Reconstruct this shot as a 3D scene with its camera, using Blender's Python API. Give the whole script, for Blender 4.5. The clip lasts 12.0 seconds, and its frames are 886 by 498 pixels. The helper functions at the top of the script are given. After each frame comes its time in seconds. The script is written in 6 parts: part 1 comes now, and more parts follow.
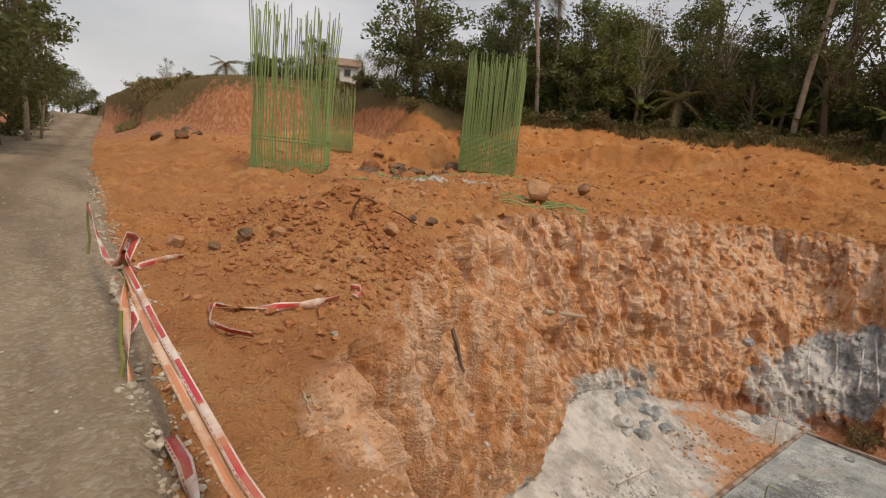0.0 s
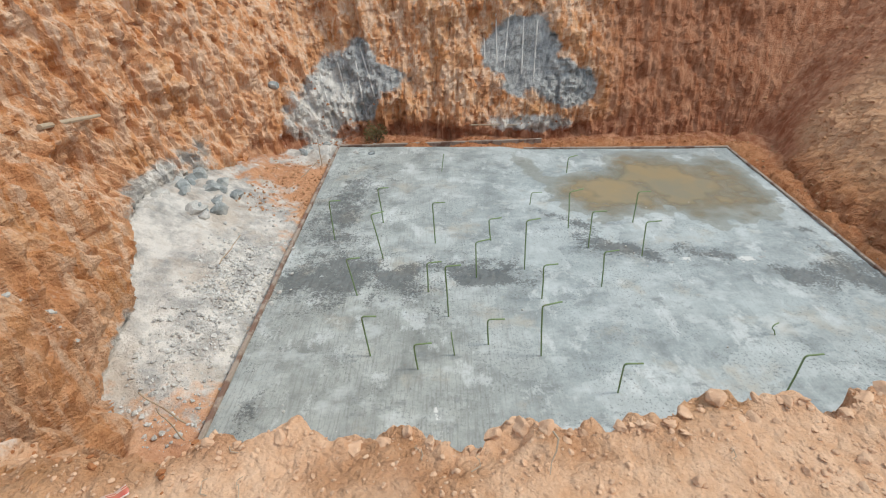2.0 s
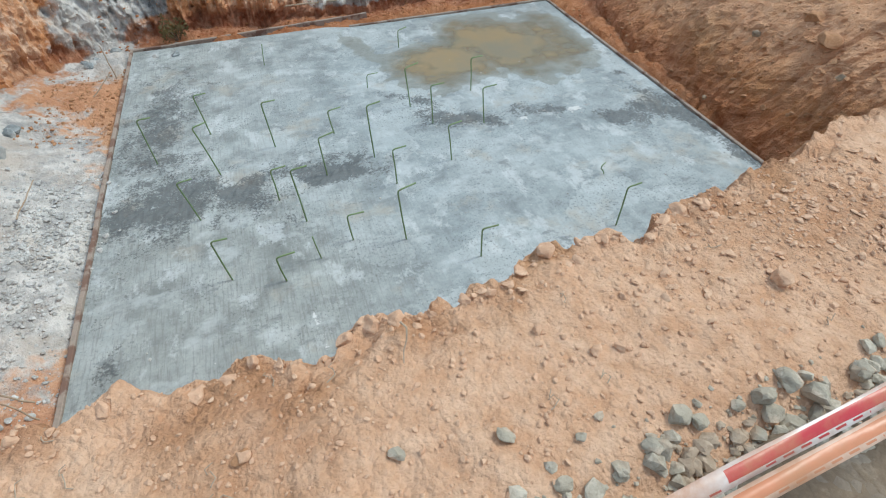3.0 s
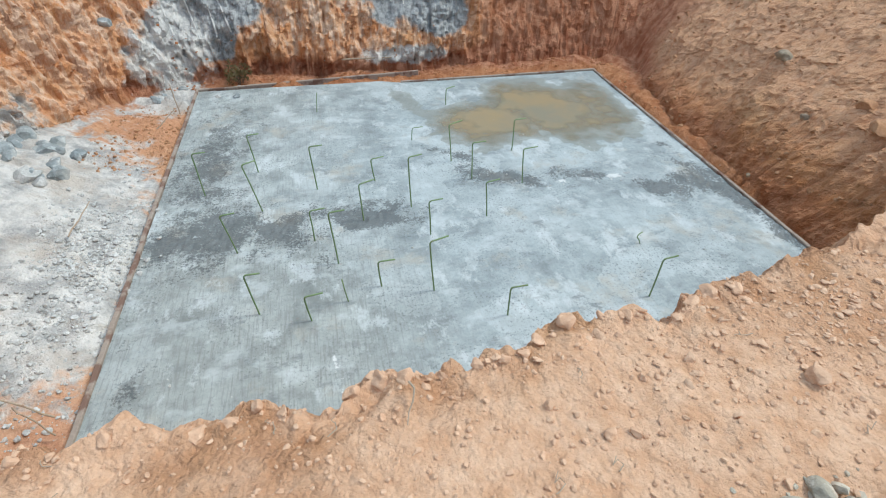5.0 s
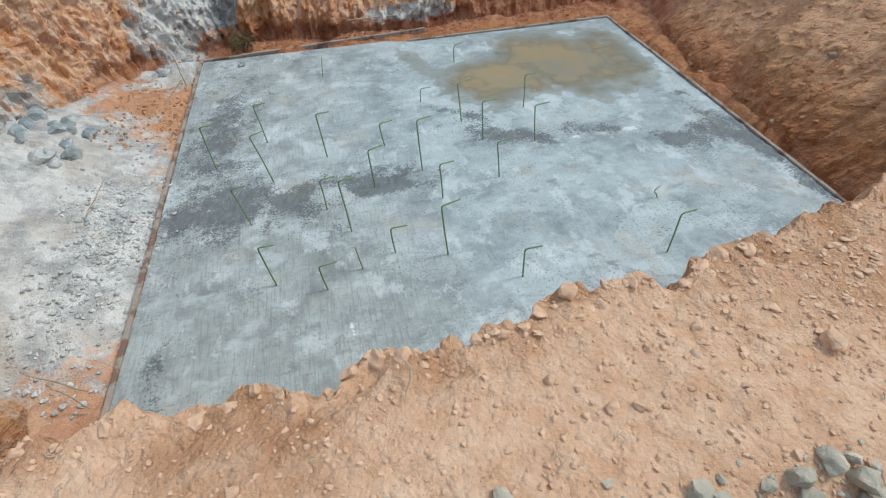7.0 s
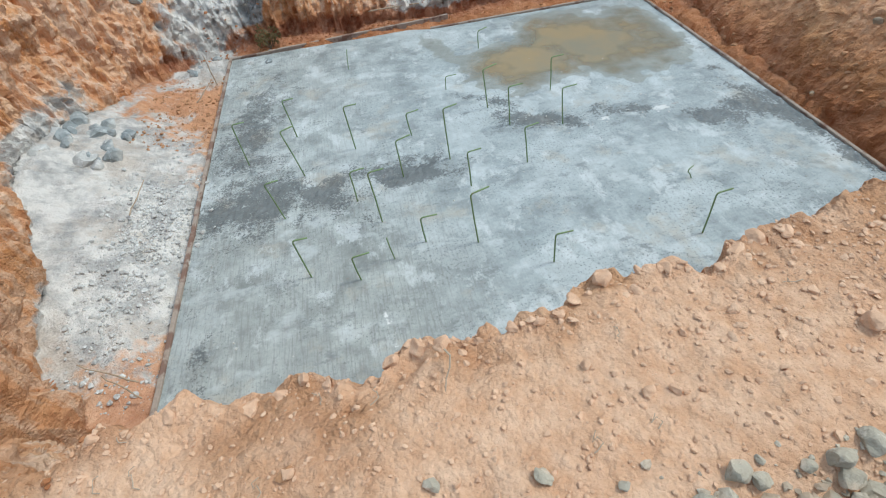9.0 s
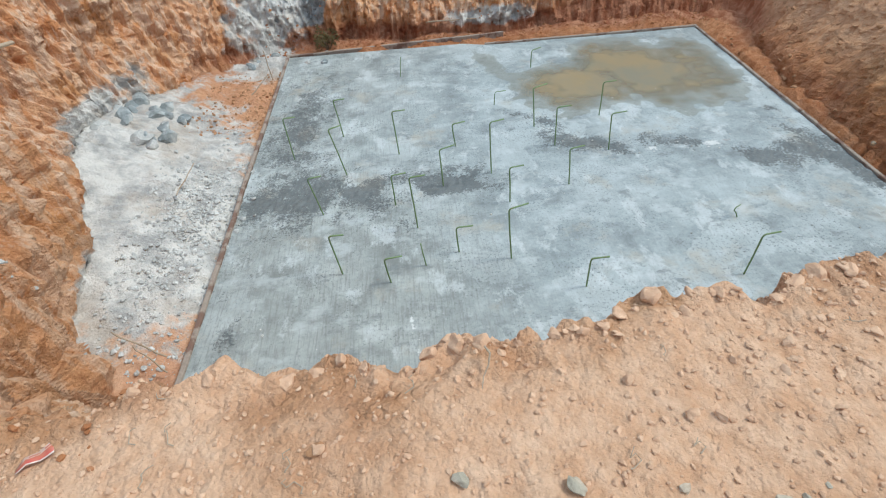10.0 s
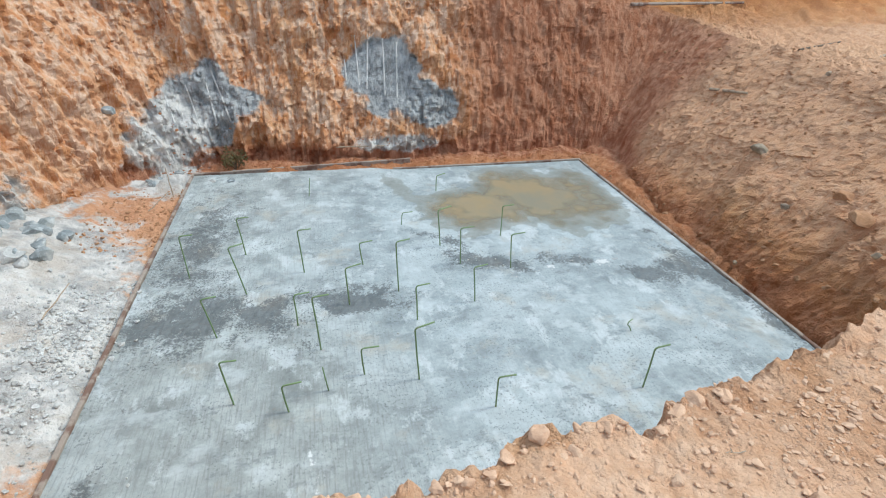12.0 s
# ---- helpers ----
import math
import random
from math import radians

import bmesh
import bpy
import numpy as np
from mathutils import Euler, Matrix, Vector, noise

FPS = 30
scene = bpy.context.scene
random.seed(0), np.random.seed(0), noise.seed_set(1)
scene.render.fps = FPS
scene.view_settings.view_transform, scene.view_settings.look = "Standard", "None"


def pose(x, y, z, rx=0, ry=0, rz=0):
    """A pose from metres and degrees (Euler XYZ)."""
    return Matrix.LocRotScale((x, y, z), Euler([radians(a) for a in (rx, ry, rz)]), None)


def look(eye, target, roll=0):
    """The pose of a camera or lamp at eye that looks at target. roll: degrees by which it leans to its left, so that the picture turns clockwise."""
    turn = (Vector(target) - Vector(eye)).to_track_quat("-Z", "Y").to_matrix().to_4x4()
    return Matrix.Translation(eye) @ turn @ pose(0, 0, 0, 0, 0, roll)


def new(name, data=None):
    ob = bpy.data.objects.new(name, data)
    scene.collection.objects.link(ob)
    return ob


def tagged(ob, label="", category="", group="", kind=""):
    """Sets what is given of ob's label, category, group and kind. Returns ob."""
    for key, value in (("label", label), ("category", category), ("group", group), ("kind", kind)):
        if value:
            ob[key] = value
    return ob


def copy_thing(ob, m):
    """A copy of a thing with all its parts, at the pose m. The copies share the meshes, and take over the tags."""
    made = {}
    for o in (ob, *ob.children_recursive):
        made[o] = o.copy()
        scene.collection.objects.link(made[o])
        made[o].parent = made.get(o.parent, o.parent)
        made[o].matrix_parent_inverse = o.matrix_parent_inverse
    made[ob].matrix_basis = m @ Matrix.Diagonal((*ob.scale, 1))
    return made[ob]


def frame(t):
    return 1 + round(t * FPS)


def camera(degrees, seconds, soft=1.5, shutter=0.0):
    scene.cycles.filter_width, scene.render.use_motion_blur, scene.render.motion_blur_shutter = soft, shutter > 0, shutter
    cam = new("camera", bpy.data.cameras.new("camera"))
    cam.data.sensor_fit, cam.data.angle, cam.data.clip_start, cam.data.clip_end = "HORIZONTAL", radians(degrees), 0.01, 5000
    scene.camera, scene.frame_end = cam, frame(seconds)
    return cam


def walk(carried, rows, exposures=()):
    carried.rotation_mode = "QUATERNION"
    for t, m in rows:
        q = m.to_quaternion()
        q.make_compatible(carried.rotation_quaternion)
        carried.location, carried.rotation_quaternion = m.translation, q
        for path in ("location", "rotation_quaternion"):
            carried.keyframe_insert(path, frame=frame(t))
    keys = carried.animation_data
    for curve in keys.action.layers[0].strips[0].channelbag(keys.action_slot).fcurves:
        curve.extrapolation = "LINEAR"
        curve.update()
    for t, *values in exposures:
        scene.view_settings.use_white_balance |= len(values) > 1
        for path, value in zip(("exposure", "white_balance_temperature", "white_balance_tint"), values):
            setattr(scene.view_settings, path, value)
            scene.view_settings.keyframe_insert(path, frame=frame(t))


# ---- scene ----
cam = camera(82.0, 12.0, soft=1.15)
PATH = [
    (0, (0.239, 0.702, 1.626), (-1.289, 1.95, 1.299), 5.3),
    (0.5, (0.146, 0.755, 1.669), (-1.093, 2.309, 1.443), 2.3),
    (1, (0.095, 0.883, 1.665), (-0.721, 2.671, 1.296), 1.3),
    (1.5, (0.028, 0.955, 1.604), (-0.378, 2.784, 0.905), 1.2),
    (1.8, (0.112, 1.044, 1.573), (-0.082, 2.806, 0.647), -0.2),
    (2, (0.166, 1.086, 1.527), (0.149, 2.766, 0.442), -0.6),
    (2.1, (0.185, 1.104, 1.514), (0.232, 2.74, 0.364), -1.1),
    (2.5, (0.227, 1.127, 1.494), (0.507, 2.598, 0.168), -1.1),
    (3, (0.296, 1.158, 1.48), (0.745, 2.488, 0.056), -0.3),
    (5, (0.335, 1.17, 1.492), (0.701, 2.666, 0.216), 1.7),
    (5.5, (0.345, 1.254, 1.505), (0.498, 2.854, 0.315), 3.6),
    (6, (0.359, 1.233, 1.529), (0.475, 2.8, 0.291), 1.0),
    (6.5, (0.37, 1.224, 1.49), (0.542, 2.696, 0.146), 2.1),
    (7, (0.416, 1.217, 1.487), (0.691, 2.63, 0.098), -2.5),
    (9, (0.397, 1.198, 1.527), (0.551, 2.601, 0.11), -7.5),
    (9.5, (0.306, 1.164, 1.499), (0.404, 2.598, 0.108), -5.7),
    (10, (0.329, 1.172, 1.49), (0.381, 2.629, 0.12), -4.1),
    (10.5, (0.282, 1.162, 1.476), (0.335, 2.633, 0.122), 0.6),
    (11, (0.3, 1.181, 1.445), (0.42, 2.686, 0.133), 3.0),
    (11.5, (0.387, 1.232, 1.469), (0.622, 2.84, 0.304), 1.8),
    (12, (0.452, 1.264, 1.475), (0.877, 2.935, 0.461), 2.5),
]
EXPOSURES = [(0.0, -0.04, 8200, 16), (0.5, -0.50, 8700, 18), (1.0, -0.70, 8900, 19), (1.5, -0.32, 8250, 16), (2.1, 0.38, 6550, 5), (2.6, 0.36, 6150, 3), (3.2, 0.28, 6150, 3), (5.0, 0.48, 6100, 3), (6.5, 0.48, 6100, 3), (7.0, 0.27, 6100, 3), (9.0, 0.38, 6150, 3), (11.0, 0.40, 6150, 3), (12.0, 0.55, 6050, 3)]
walk(cam, [(t, look(eye, target, roll)) for t, eye, target, roll in PATH], EXPOSURES)


# ---- world, sun ----
world = bpy.data.worlds.new("world")
scene.world = world
world.use_nodes = True
wn, wl = world.node_tree.nodes, world.node_tree.links
wn.clear()
sky = wn.new("ShaderNodeTexSky")
sky.sky_type = "NISHITA"
sky.sun_disc = False
SUN_EL, SUN_AZ = radians(54), radians(88)
sky.sun_elevation, sky.sun_rotation = SUN_EL, SUN_AZ
sky.dust_density, sky.air_density = 3.0, 1.2
coord = wn.new("ShaderNodeTexCoord")
cloud = wn.new("ShaderNodeTexNoise")
cloud.inputs["Scale"].default_value, cloud.inputs["Detail"].default_value = 2.2, 6
stretch = wn.new("ShaderNodeMapping")
stretch.inputs["Scale"].default_value = (1, 1, 2.6)
veil = wn.new("ShaderNodeMapRange")
veil.inputs[1].default_value, veil.inputs[2].default_value = 0.35, 0.65
veil.inputs[3].default_value, veil.inputs[4].default_value = 0.45, 0.95
mixsky = wn.new("ShaderNodeMix")
mixsky.data_type = "RGBA"
mixsky.inputs[7].default_value = (6.6, 7.55, 9.0, 1)
bg = wn.new("ShaderNodeBackground")
bg.inputs["Strength"].default_value = 0.098
wout = wn.new("ShaderNodeOutputWorld")
wl.new(coord.outputs["Generated"], stretch.inputs[0])
wl.new(stretch.outputs[0], cloud.inputs["Vector"])
wl.new(cloud.outputs["Fac"], veil.inputs[0])
wl.new(veil.outputs[0], mixsky.inputs[0])
wl.new(sky.outputs[0], mixsky.inputs[6])
wl.new(mixsky.outputs[2], bg.inputs[0])
wl.new(bg.outputs[0], wout.inputs[0])

sun_data = bpy.data.lights.new("sun", "SUN")
sun_data.energy, sun_data.angle, sun_data.color = 1.7, radians(12), (1.0, 0.95, 0.87)
sun = new("sun", sun_data)
toward = Vector((math.sin(SUN_AZ) * math.cos(SUN_EL), math.cos(SUN_AZ) * math.cos(SUN_EL), math.sin(SUN_EL)))
sun.matrix_world = look(toward * 60, (0, 0, 0))


# ---- numeric noise ----
def hash3(ix, iy, iz, k=0):
    h = (ix.astype(np.int64) * 374761393 + iy.astype(np.int64) * 668265263 + iz.astype(np.int64) * 2147483647 + k * 974634777) & 0xFFFFFFFF
    h = ((h ^ (h >> 13)) * 1274126177) & 0xFFFFFFFF
    h = ((h ^ (h >> 16)) * 2246822519) & 0xFFFFFFFF
    return (h ^ (h >> 15)) / 4294967295.0


def vnoise(x, y, z, k=0):
    """Smooth noise in -1 .. 1."""
    ix, iy, iz = np.floor(x), np.floor(y), np.floor(z)
    fx, fy, fz = x - ix, y - iy, z - iz
    ux, uy, uz = (f * f * f * (f * (f * 6 - 15) + 10) for f in (fx, fy, fz))
    out = 0
    for a in (0, 1):
        for b in (0, 1):
            for c in (0, 1):
                w = (ux if a else 1 - ux) * (uy if b else 1 - uy) * (uz if c else 1 - uz)
                out = out + w * hash3(ix + a, iy + b, iz + c, k)
    return out * 2 - 1


def fbm(x, y, z, octaves=4, k=0, gain=0.5):
    out, amp, f = 0, 1.0, 1.0
    for o in range(octaves):
        out = out + amp * vnoise(x * f + 7.3 * o, y * f - 3.1 * o, z * f + 1.7 * o, k + o)
        amp, f = amp * gain, f * 2.03
    return out


def cells(x, y, z, k=0):
    """Blocky noise: distance to the nearest seed and that cell's own random value."""
    ix, iy, iz = np.floor(x), np.floor(y), np.floor(z)
    best, val = np.full(x.shape, 9.0), np.zeros(x.shape)
    for a in (-1, 0, 1):
        for b in (-1, 0, 1):
            for c in (-1, 0, 1):
                jx, jy, jz = ix + a, iy + b, iz + c
                d = (jx + hash3(jx, jy, jz, k) - x) ** 2 + (jy + hash3(jx, jy, jz, k + 1) - y) ** 2 + (jz + hash3(jx, jy, jz, k + 2) - z) ** 2
                near = d < best
                best = np.where(near, d, best)
                val = np.where(near, hash3(jx, jy, jz, k + 3), val)
    return np.sqrt(best), val


def step(a, b, v):
    t = np.clip((v - a) / (b - a), 0, 1)
    return t * t * (3 - 2 * t)


def gauss(x, y, cx, cy, sx, sy, turn=0.0):
    c, s = math.cos(radians(turn)), math.sin(radians(turn))
    u, v = (x - cx) * c + (y - cy) * s, -(x - cx) * s + (y - cy) * c
    return np.exp(-(u / sx) ** 2 - (v / sy) ** 2)


# ---- materials ----
class Nodes:
    def __init__(self, name):
        self.mat = bpy.data.materials.new(name)
        self.mat.use_nodes = True
        self.n, self.l = self.mat.node_tree.nodes, self.mat.node_tree.links
        self.b = self.n["Principled BSDF"]
        self.tex = self.n.new("ShaderNodeTexCoord")

    def noise(self, scale, detail=5.0, rough=0.55, stretch=None, vec=None, kind="fbm"):
        t = self.n.new("ShaderNodeTexNoise")
        t.inputs["Scale"].default_value, t.inputs["Detail"].default_value, t.inputs["Roughness"].default_value = scale, detail, rough
        src = vec or self.tex.outputs["Object"]
        if stretch:
            m = self.n.new("ShaderNodeMapping")
            m.inputs["Scale"].default_value = stretch
            self.l.new(src, m.inputs[0])
            src = m.outputs[0]
        self.l.new(src, t.inputs["Vector"])
        return t.outputs["Fac"]

    def cell(self, scale, feature="F1", out="Distance"):
        t = self.n.new("ShaderNodeTexVoronoi")
        t.feature = feature
        t.inputs["Scale"].default_value = scale
        self.l.new(self.tex.outputs["Object"], t.inputs["Vector"])
        return t.outputs[out]

    def attr(self, name):
        t = self.n.new("ShaderNodeAttribute")
        t.attribute_name = name
        return t.outputs["Fac"]

    def ramp(self, fac, lo, hi, a=0.0, b=1.0):
        t = self.n.new("ShaderNodeMapRange")
        t.inputs[1].default_value, t.inputs[2].default_value, t.inputs[3].default_value, t.inputs[4].default_value = lo, hi, a, b
        self.l.new(fac, t.inputs[0])
        return t.outputs[0]

    def calc(self, op, a, b):
        t = self.n.new("ShaderNodeMath")
        t.operation = op
        for i, v in enumerate((a, b)):
            if isinstance(v, (int, float)):
                t.inputs[i].default_value = v
            else:
                self.l.new(v, t.inputs[i])
        return t.outputs[0]

    def mix(self, fac, a, b, blend="MIX"):
        t = self.n.new("ShaderNodeMix")
        t.data_type, t.blend_type = "RGBA", blend
        for i, v in ((0, fac), (6, a), (7, b)):
            if isinstance(v, (int, float)):
                t.inputs[i].default_value = v
            elif isinstance(v, tuple):
                t.inputs[i].default_value = (*v, 1)
            else:
                self.l.new(v, t.inputs[i])
        return t.outputs[2]

    def rand(self):
        return self.n.new("ShaderNodeObjectInfo").outputs["Random"]

    def island(self):
        return self.n.new("ShaderNodeNewGeometry").outputs["Random Per Island"]

    def done(self, colour, rough=0.9, bump=None, strength=0.5, dist=0.01, metal=0.0, spec=0.3):
        for key, v in (("Base Color", colour), ("Roughness", rough), ("Metallic", metal), ("Specular IOR Level", spec)):
            if isinstance(v, (int, float)):
                self.b.inputs[key].default_value = v
            elif isinstance(v, tuple):
                self.b.inputs[key].default_value = (*v, 1)
            else:
                self.l.new(v, self.b.inputs[key])
        if bump is not None:
            t = self.n.new("ShaderNodeBump")
            t.inputs["Strength"].default_value, t.inputs["Distance"].default_value = strength, dist
            self.l.new(bump, t.inputs["Height"])
            self.l.new(t.outputs[0], self.b.inputs["Normal"])
        return self.mat


def soil_material():
    m = Nodes("laterite_soil")
    big, mid, fine, grit = m.noise(0.35, 3), m.noise(2.2, 6, 0.6), m.noise(14, 8, 0.65), m.noise(90, 4, 0.7)
    streak = m.noise(4.5, 7, 0.62, (1.15, 1.15, 0.085))
    orange = m.mix(m.ramp(mid, 0.35, 0.68), (0.55, 0.205, 0.062), (0.73, 0.345, 0.132))
    orange = m.mix(m.ramp(big, 0.4, 0.62), orange, (0.57, 0.255, 0.098))
    orange = m.mix(m.ramp(m.noise(0.9, 9, 0.7), 0.53, 0.61, 0, 0.5), orange, (0.38, 0.13, 0.048))
    orange = m.mix(m.ramp(m.noise(3.4, 9, 0.72), 0.55, 0.61, 0, 0.45), orange, (0.39, 0.14, 0.052))
    orange = m.mix(m.ramp(m.noise(0.55, 8, 0.65), 0.54, 0.64, 0, 0.55), orange, (0.69, 0.385, 0.17))
    c = m.mix(m.attr("dry"), orange, m.mix(m.ramp(fine, 0.35, 0.65), (0.64, 0.375, 0.225), (0.77, 0.52, 0.355)))
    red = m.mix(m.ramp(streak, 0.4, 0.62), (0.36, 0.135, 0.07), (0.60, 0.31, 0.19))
    walltone = m.mix(m.ramp(mid, 0.35, 0.65), (0.54, 0.23, 0.094), (0.72, 0.43, 0.255))
    c = m.mix(m.attr("wall"), c, walltone)
    band = m.ramp(streak, 0.48, 0.56)
    pale = m.mix(m.ramp(fine, 0.35, 0.65), (0.62, 0.43, 0.30), (0.81, 0.64, 0.50))
    c = m.mix(m.calc("MULTIPLY", m.attr("wall"), m.calc("MULTIPLY", band, 0.74)), c, pale)
    ochre = m.ramp(m.noise(1.3, 5, 0.6, (1, 1, 0.4)), 0.52, 0.66)
    c = m.mix(m.calc("MULTIPLY", m.attr("wall"), m.calc("MULTIPLY", ochre, 0.45)), c, (0.57, 0.27, 0.09))
    darkv = m.ramp(m.noise(4.2, 7, 0.65, (1, 1, 0.5)), 0.60, 0.70)
    c = m.mix(m.calc("MULTIPLY", m.attr("wall"), m.calc("MULTIPLY", darkv, 0.32)), c, (0.20, 0.085, 0.04))
    fleck = m.noise(5.0, 10, 0.74, (1, 1, 0.35))
    c = m.mix(m.calc("MULTIPLY", m.attr("wall"), m.ramp(fleck, 0.53, 0.60, 0, 0.55)), c, (0.80, 0.60, 0.455))
    c = m.mix(m.calc("MULTIPLY", m.attr("wall"), m.ramp(fleck, 0.45, 0.39, 0, 0.55)), c, (0.29, 0.115, 0.052))
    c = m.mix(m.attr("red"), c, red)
    rockn = m.noise(5.0, 8, 0.66, (1.4, 1.4, 0.45))
    grey = m.mix(m.ramp(rockn, 0.36, 0.62), (0.195, 0.21, 0.217), (0.49, 0.505, 0.50))
    edge = m.calc("ADD", m.attr("rock"), m.calc("MULTIPLY", m.calc("SUBTRACT", mid, 0.5), 0.9))
    c = m.mix(m.ramp(edge, 0.42, 0.56), c, grey)
    white = m.mix(m.ramp(m.noise(2.3, 9, 0.70), 0.37, 0.56), (0.38, 0.385, 0.38), (0.72, 0.705, 0.67))
    white = m.mix(m.ramp(m.noise(1.1, 7, 0.65), 0.52, 0.64, 0, 0.6), white, (0.50, 0.43, 0.36))
    edgew = m.calc("ADD", m.attr("white"), m.calc("MULTIPLY", m.calc("SUBTRACT", m.noise(2.6, 7, 0.65), 0.5), 1.3))
    c = m.mix(m.ramp(edgew, 0.40, 0.60), c, white)
    clod = m.ramp(m.cell(26), 0.0, 0.6)
    c = m.mix(m.ramp(grit, 0.3, 0.7, 0.0, 0.30), c, m.mix(0.5, c, (0.20, 0.10, 0.055)))
    grass = m.mix(m.ramp(fine, 0.35, 0.65), (0.085, 0.070, 0.032), (0.23, 0.16, 0.08))
    edgeg = m.calc("ADD", m.attr("grass"), m.calc("MULTIPLY", m.calc("SUBTRACT", mid, 0.5), 0.8))
    c = m.mix(m.ramp(edgeg, 0.42, 0.62), c, grass)
    h = m.calc("ADD", m.calc("MULTIPLY", fine, 1.0), m.calc("ADD", m.calc("MULTIPLY", grit, 0.5), m.calc("ADD", m.calc("MULTIPLY", clod, -0.45), m.calc("MULTIPLY", m.cell(70), -0.25))))
    h = m.calc("MULTIPLY", h, m.ramp(m.attr("dry"), 0.2, 1.0, 1.0, 0.34))
    h = m.calc("MULTIPLY", h, m.ramp(m.attr("wall"), 0.2, 1.0, 1.0, 0.5))
    return m.done(c, 0.95, h, 1.0, 0.05, spec=0.15)


def stone_material(name, a, b, scale=8.0, dust=(0.45, 0.26, 0.15), dusty=0.35, vary=0.35):
    m = Nodes(name)
    n1, n2 = m.noise(scale, 7, 0.6), m.noise(scale * 7, 4, 0.65)
    c = m.mix(m.ramp(n1, 0.35, 0.65), a, b)
    c = m.mix(m.ramp(m.island(), 0, 1, 0, vary), c, (0.6 * a[0], 0.6 * a[1], 0.6 * a[2]))
    c = m.mix(m.ramp(m.rand(), 0, 1, 0, vary), c, (0.75 * b[0], 0.72 * b[1], 0.66 * b[2]))
    c = m.mix(m.ramp(n2, 0.48, 0.66, 0, 0.15 + vary), c, (0.62 * a[0], 0.6 * a[1], 0.58 * a[2]))
    c = m.mix(m.ramp(m.noise(scale * 3, 5, 0.7), 0.54, 0.62, 0, 0.35), c, tuple(min(0.85, 1.25 * v) for v in b))
    c = m.mix(m.ramp(m.noise(scale * 0.6, 4), 0.5, 0.62, 0, dusty), c, dust)
    return m.done(c, 0.88, m.calc("ADD", n1, m.calc("MULTIPLY", n2, 0.4)), 0.5, 0.02, spec=0.25)


def paint_material(name, a, rust=(0.16, 0.07, 0.03), wear=0.58, rough=0.5, scale=6.0, metal=0.0):
    m = Nodes(name)
    n1, n2 = m.noise(scale, 6, 0.6), m.noise(scale * 9, 4)
    c = m.mix(m.ramp(n2, 0.3, 0.7), a, tuple(0.8 * v for v in a))
    c = m.mix(m.ramp(n1, wear, wear + 0.08, 0, 0.85), c, rust)
    return m.done(c, m.ramp(n1, 0.4, 0.7, rough, min(1, rough + 0.3)), n2, 0.15, 0.004, metal, spec=0.4)


def leaf_material(name, a, b):
    m = Nodes(name)
    c = m.mix(m.island(), a, b)
    c = m.mix(m.ramp(m.rand(), 0, 1, 0, 0.35), c, (0.10, 0.085, 0.03))
    mat = m.done(c, 0.6, spec=0.25)
    thin = m.n.new("ShaderNodeBsdfTranslucent")
    m.l.new(m.mix(0.5, c, (0.20, 0.22, 0.05)), thin.inputs[0])
    both = m.n.new("ShaderNodeMixShader")
    both.inputs[0].default_value = 0.38
    m.l.new(m.b.outputs[0], both.inputs[1])
    m.l.new(thin.outputs[0], both.inputs[2])
    m.l.new(both.outputs[0], m.n["Material Output"].inputs[0])
    return mat


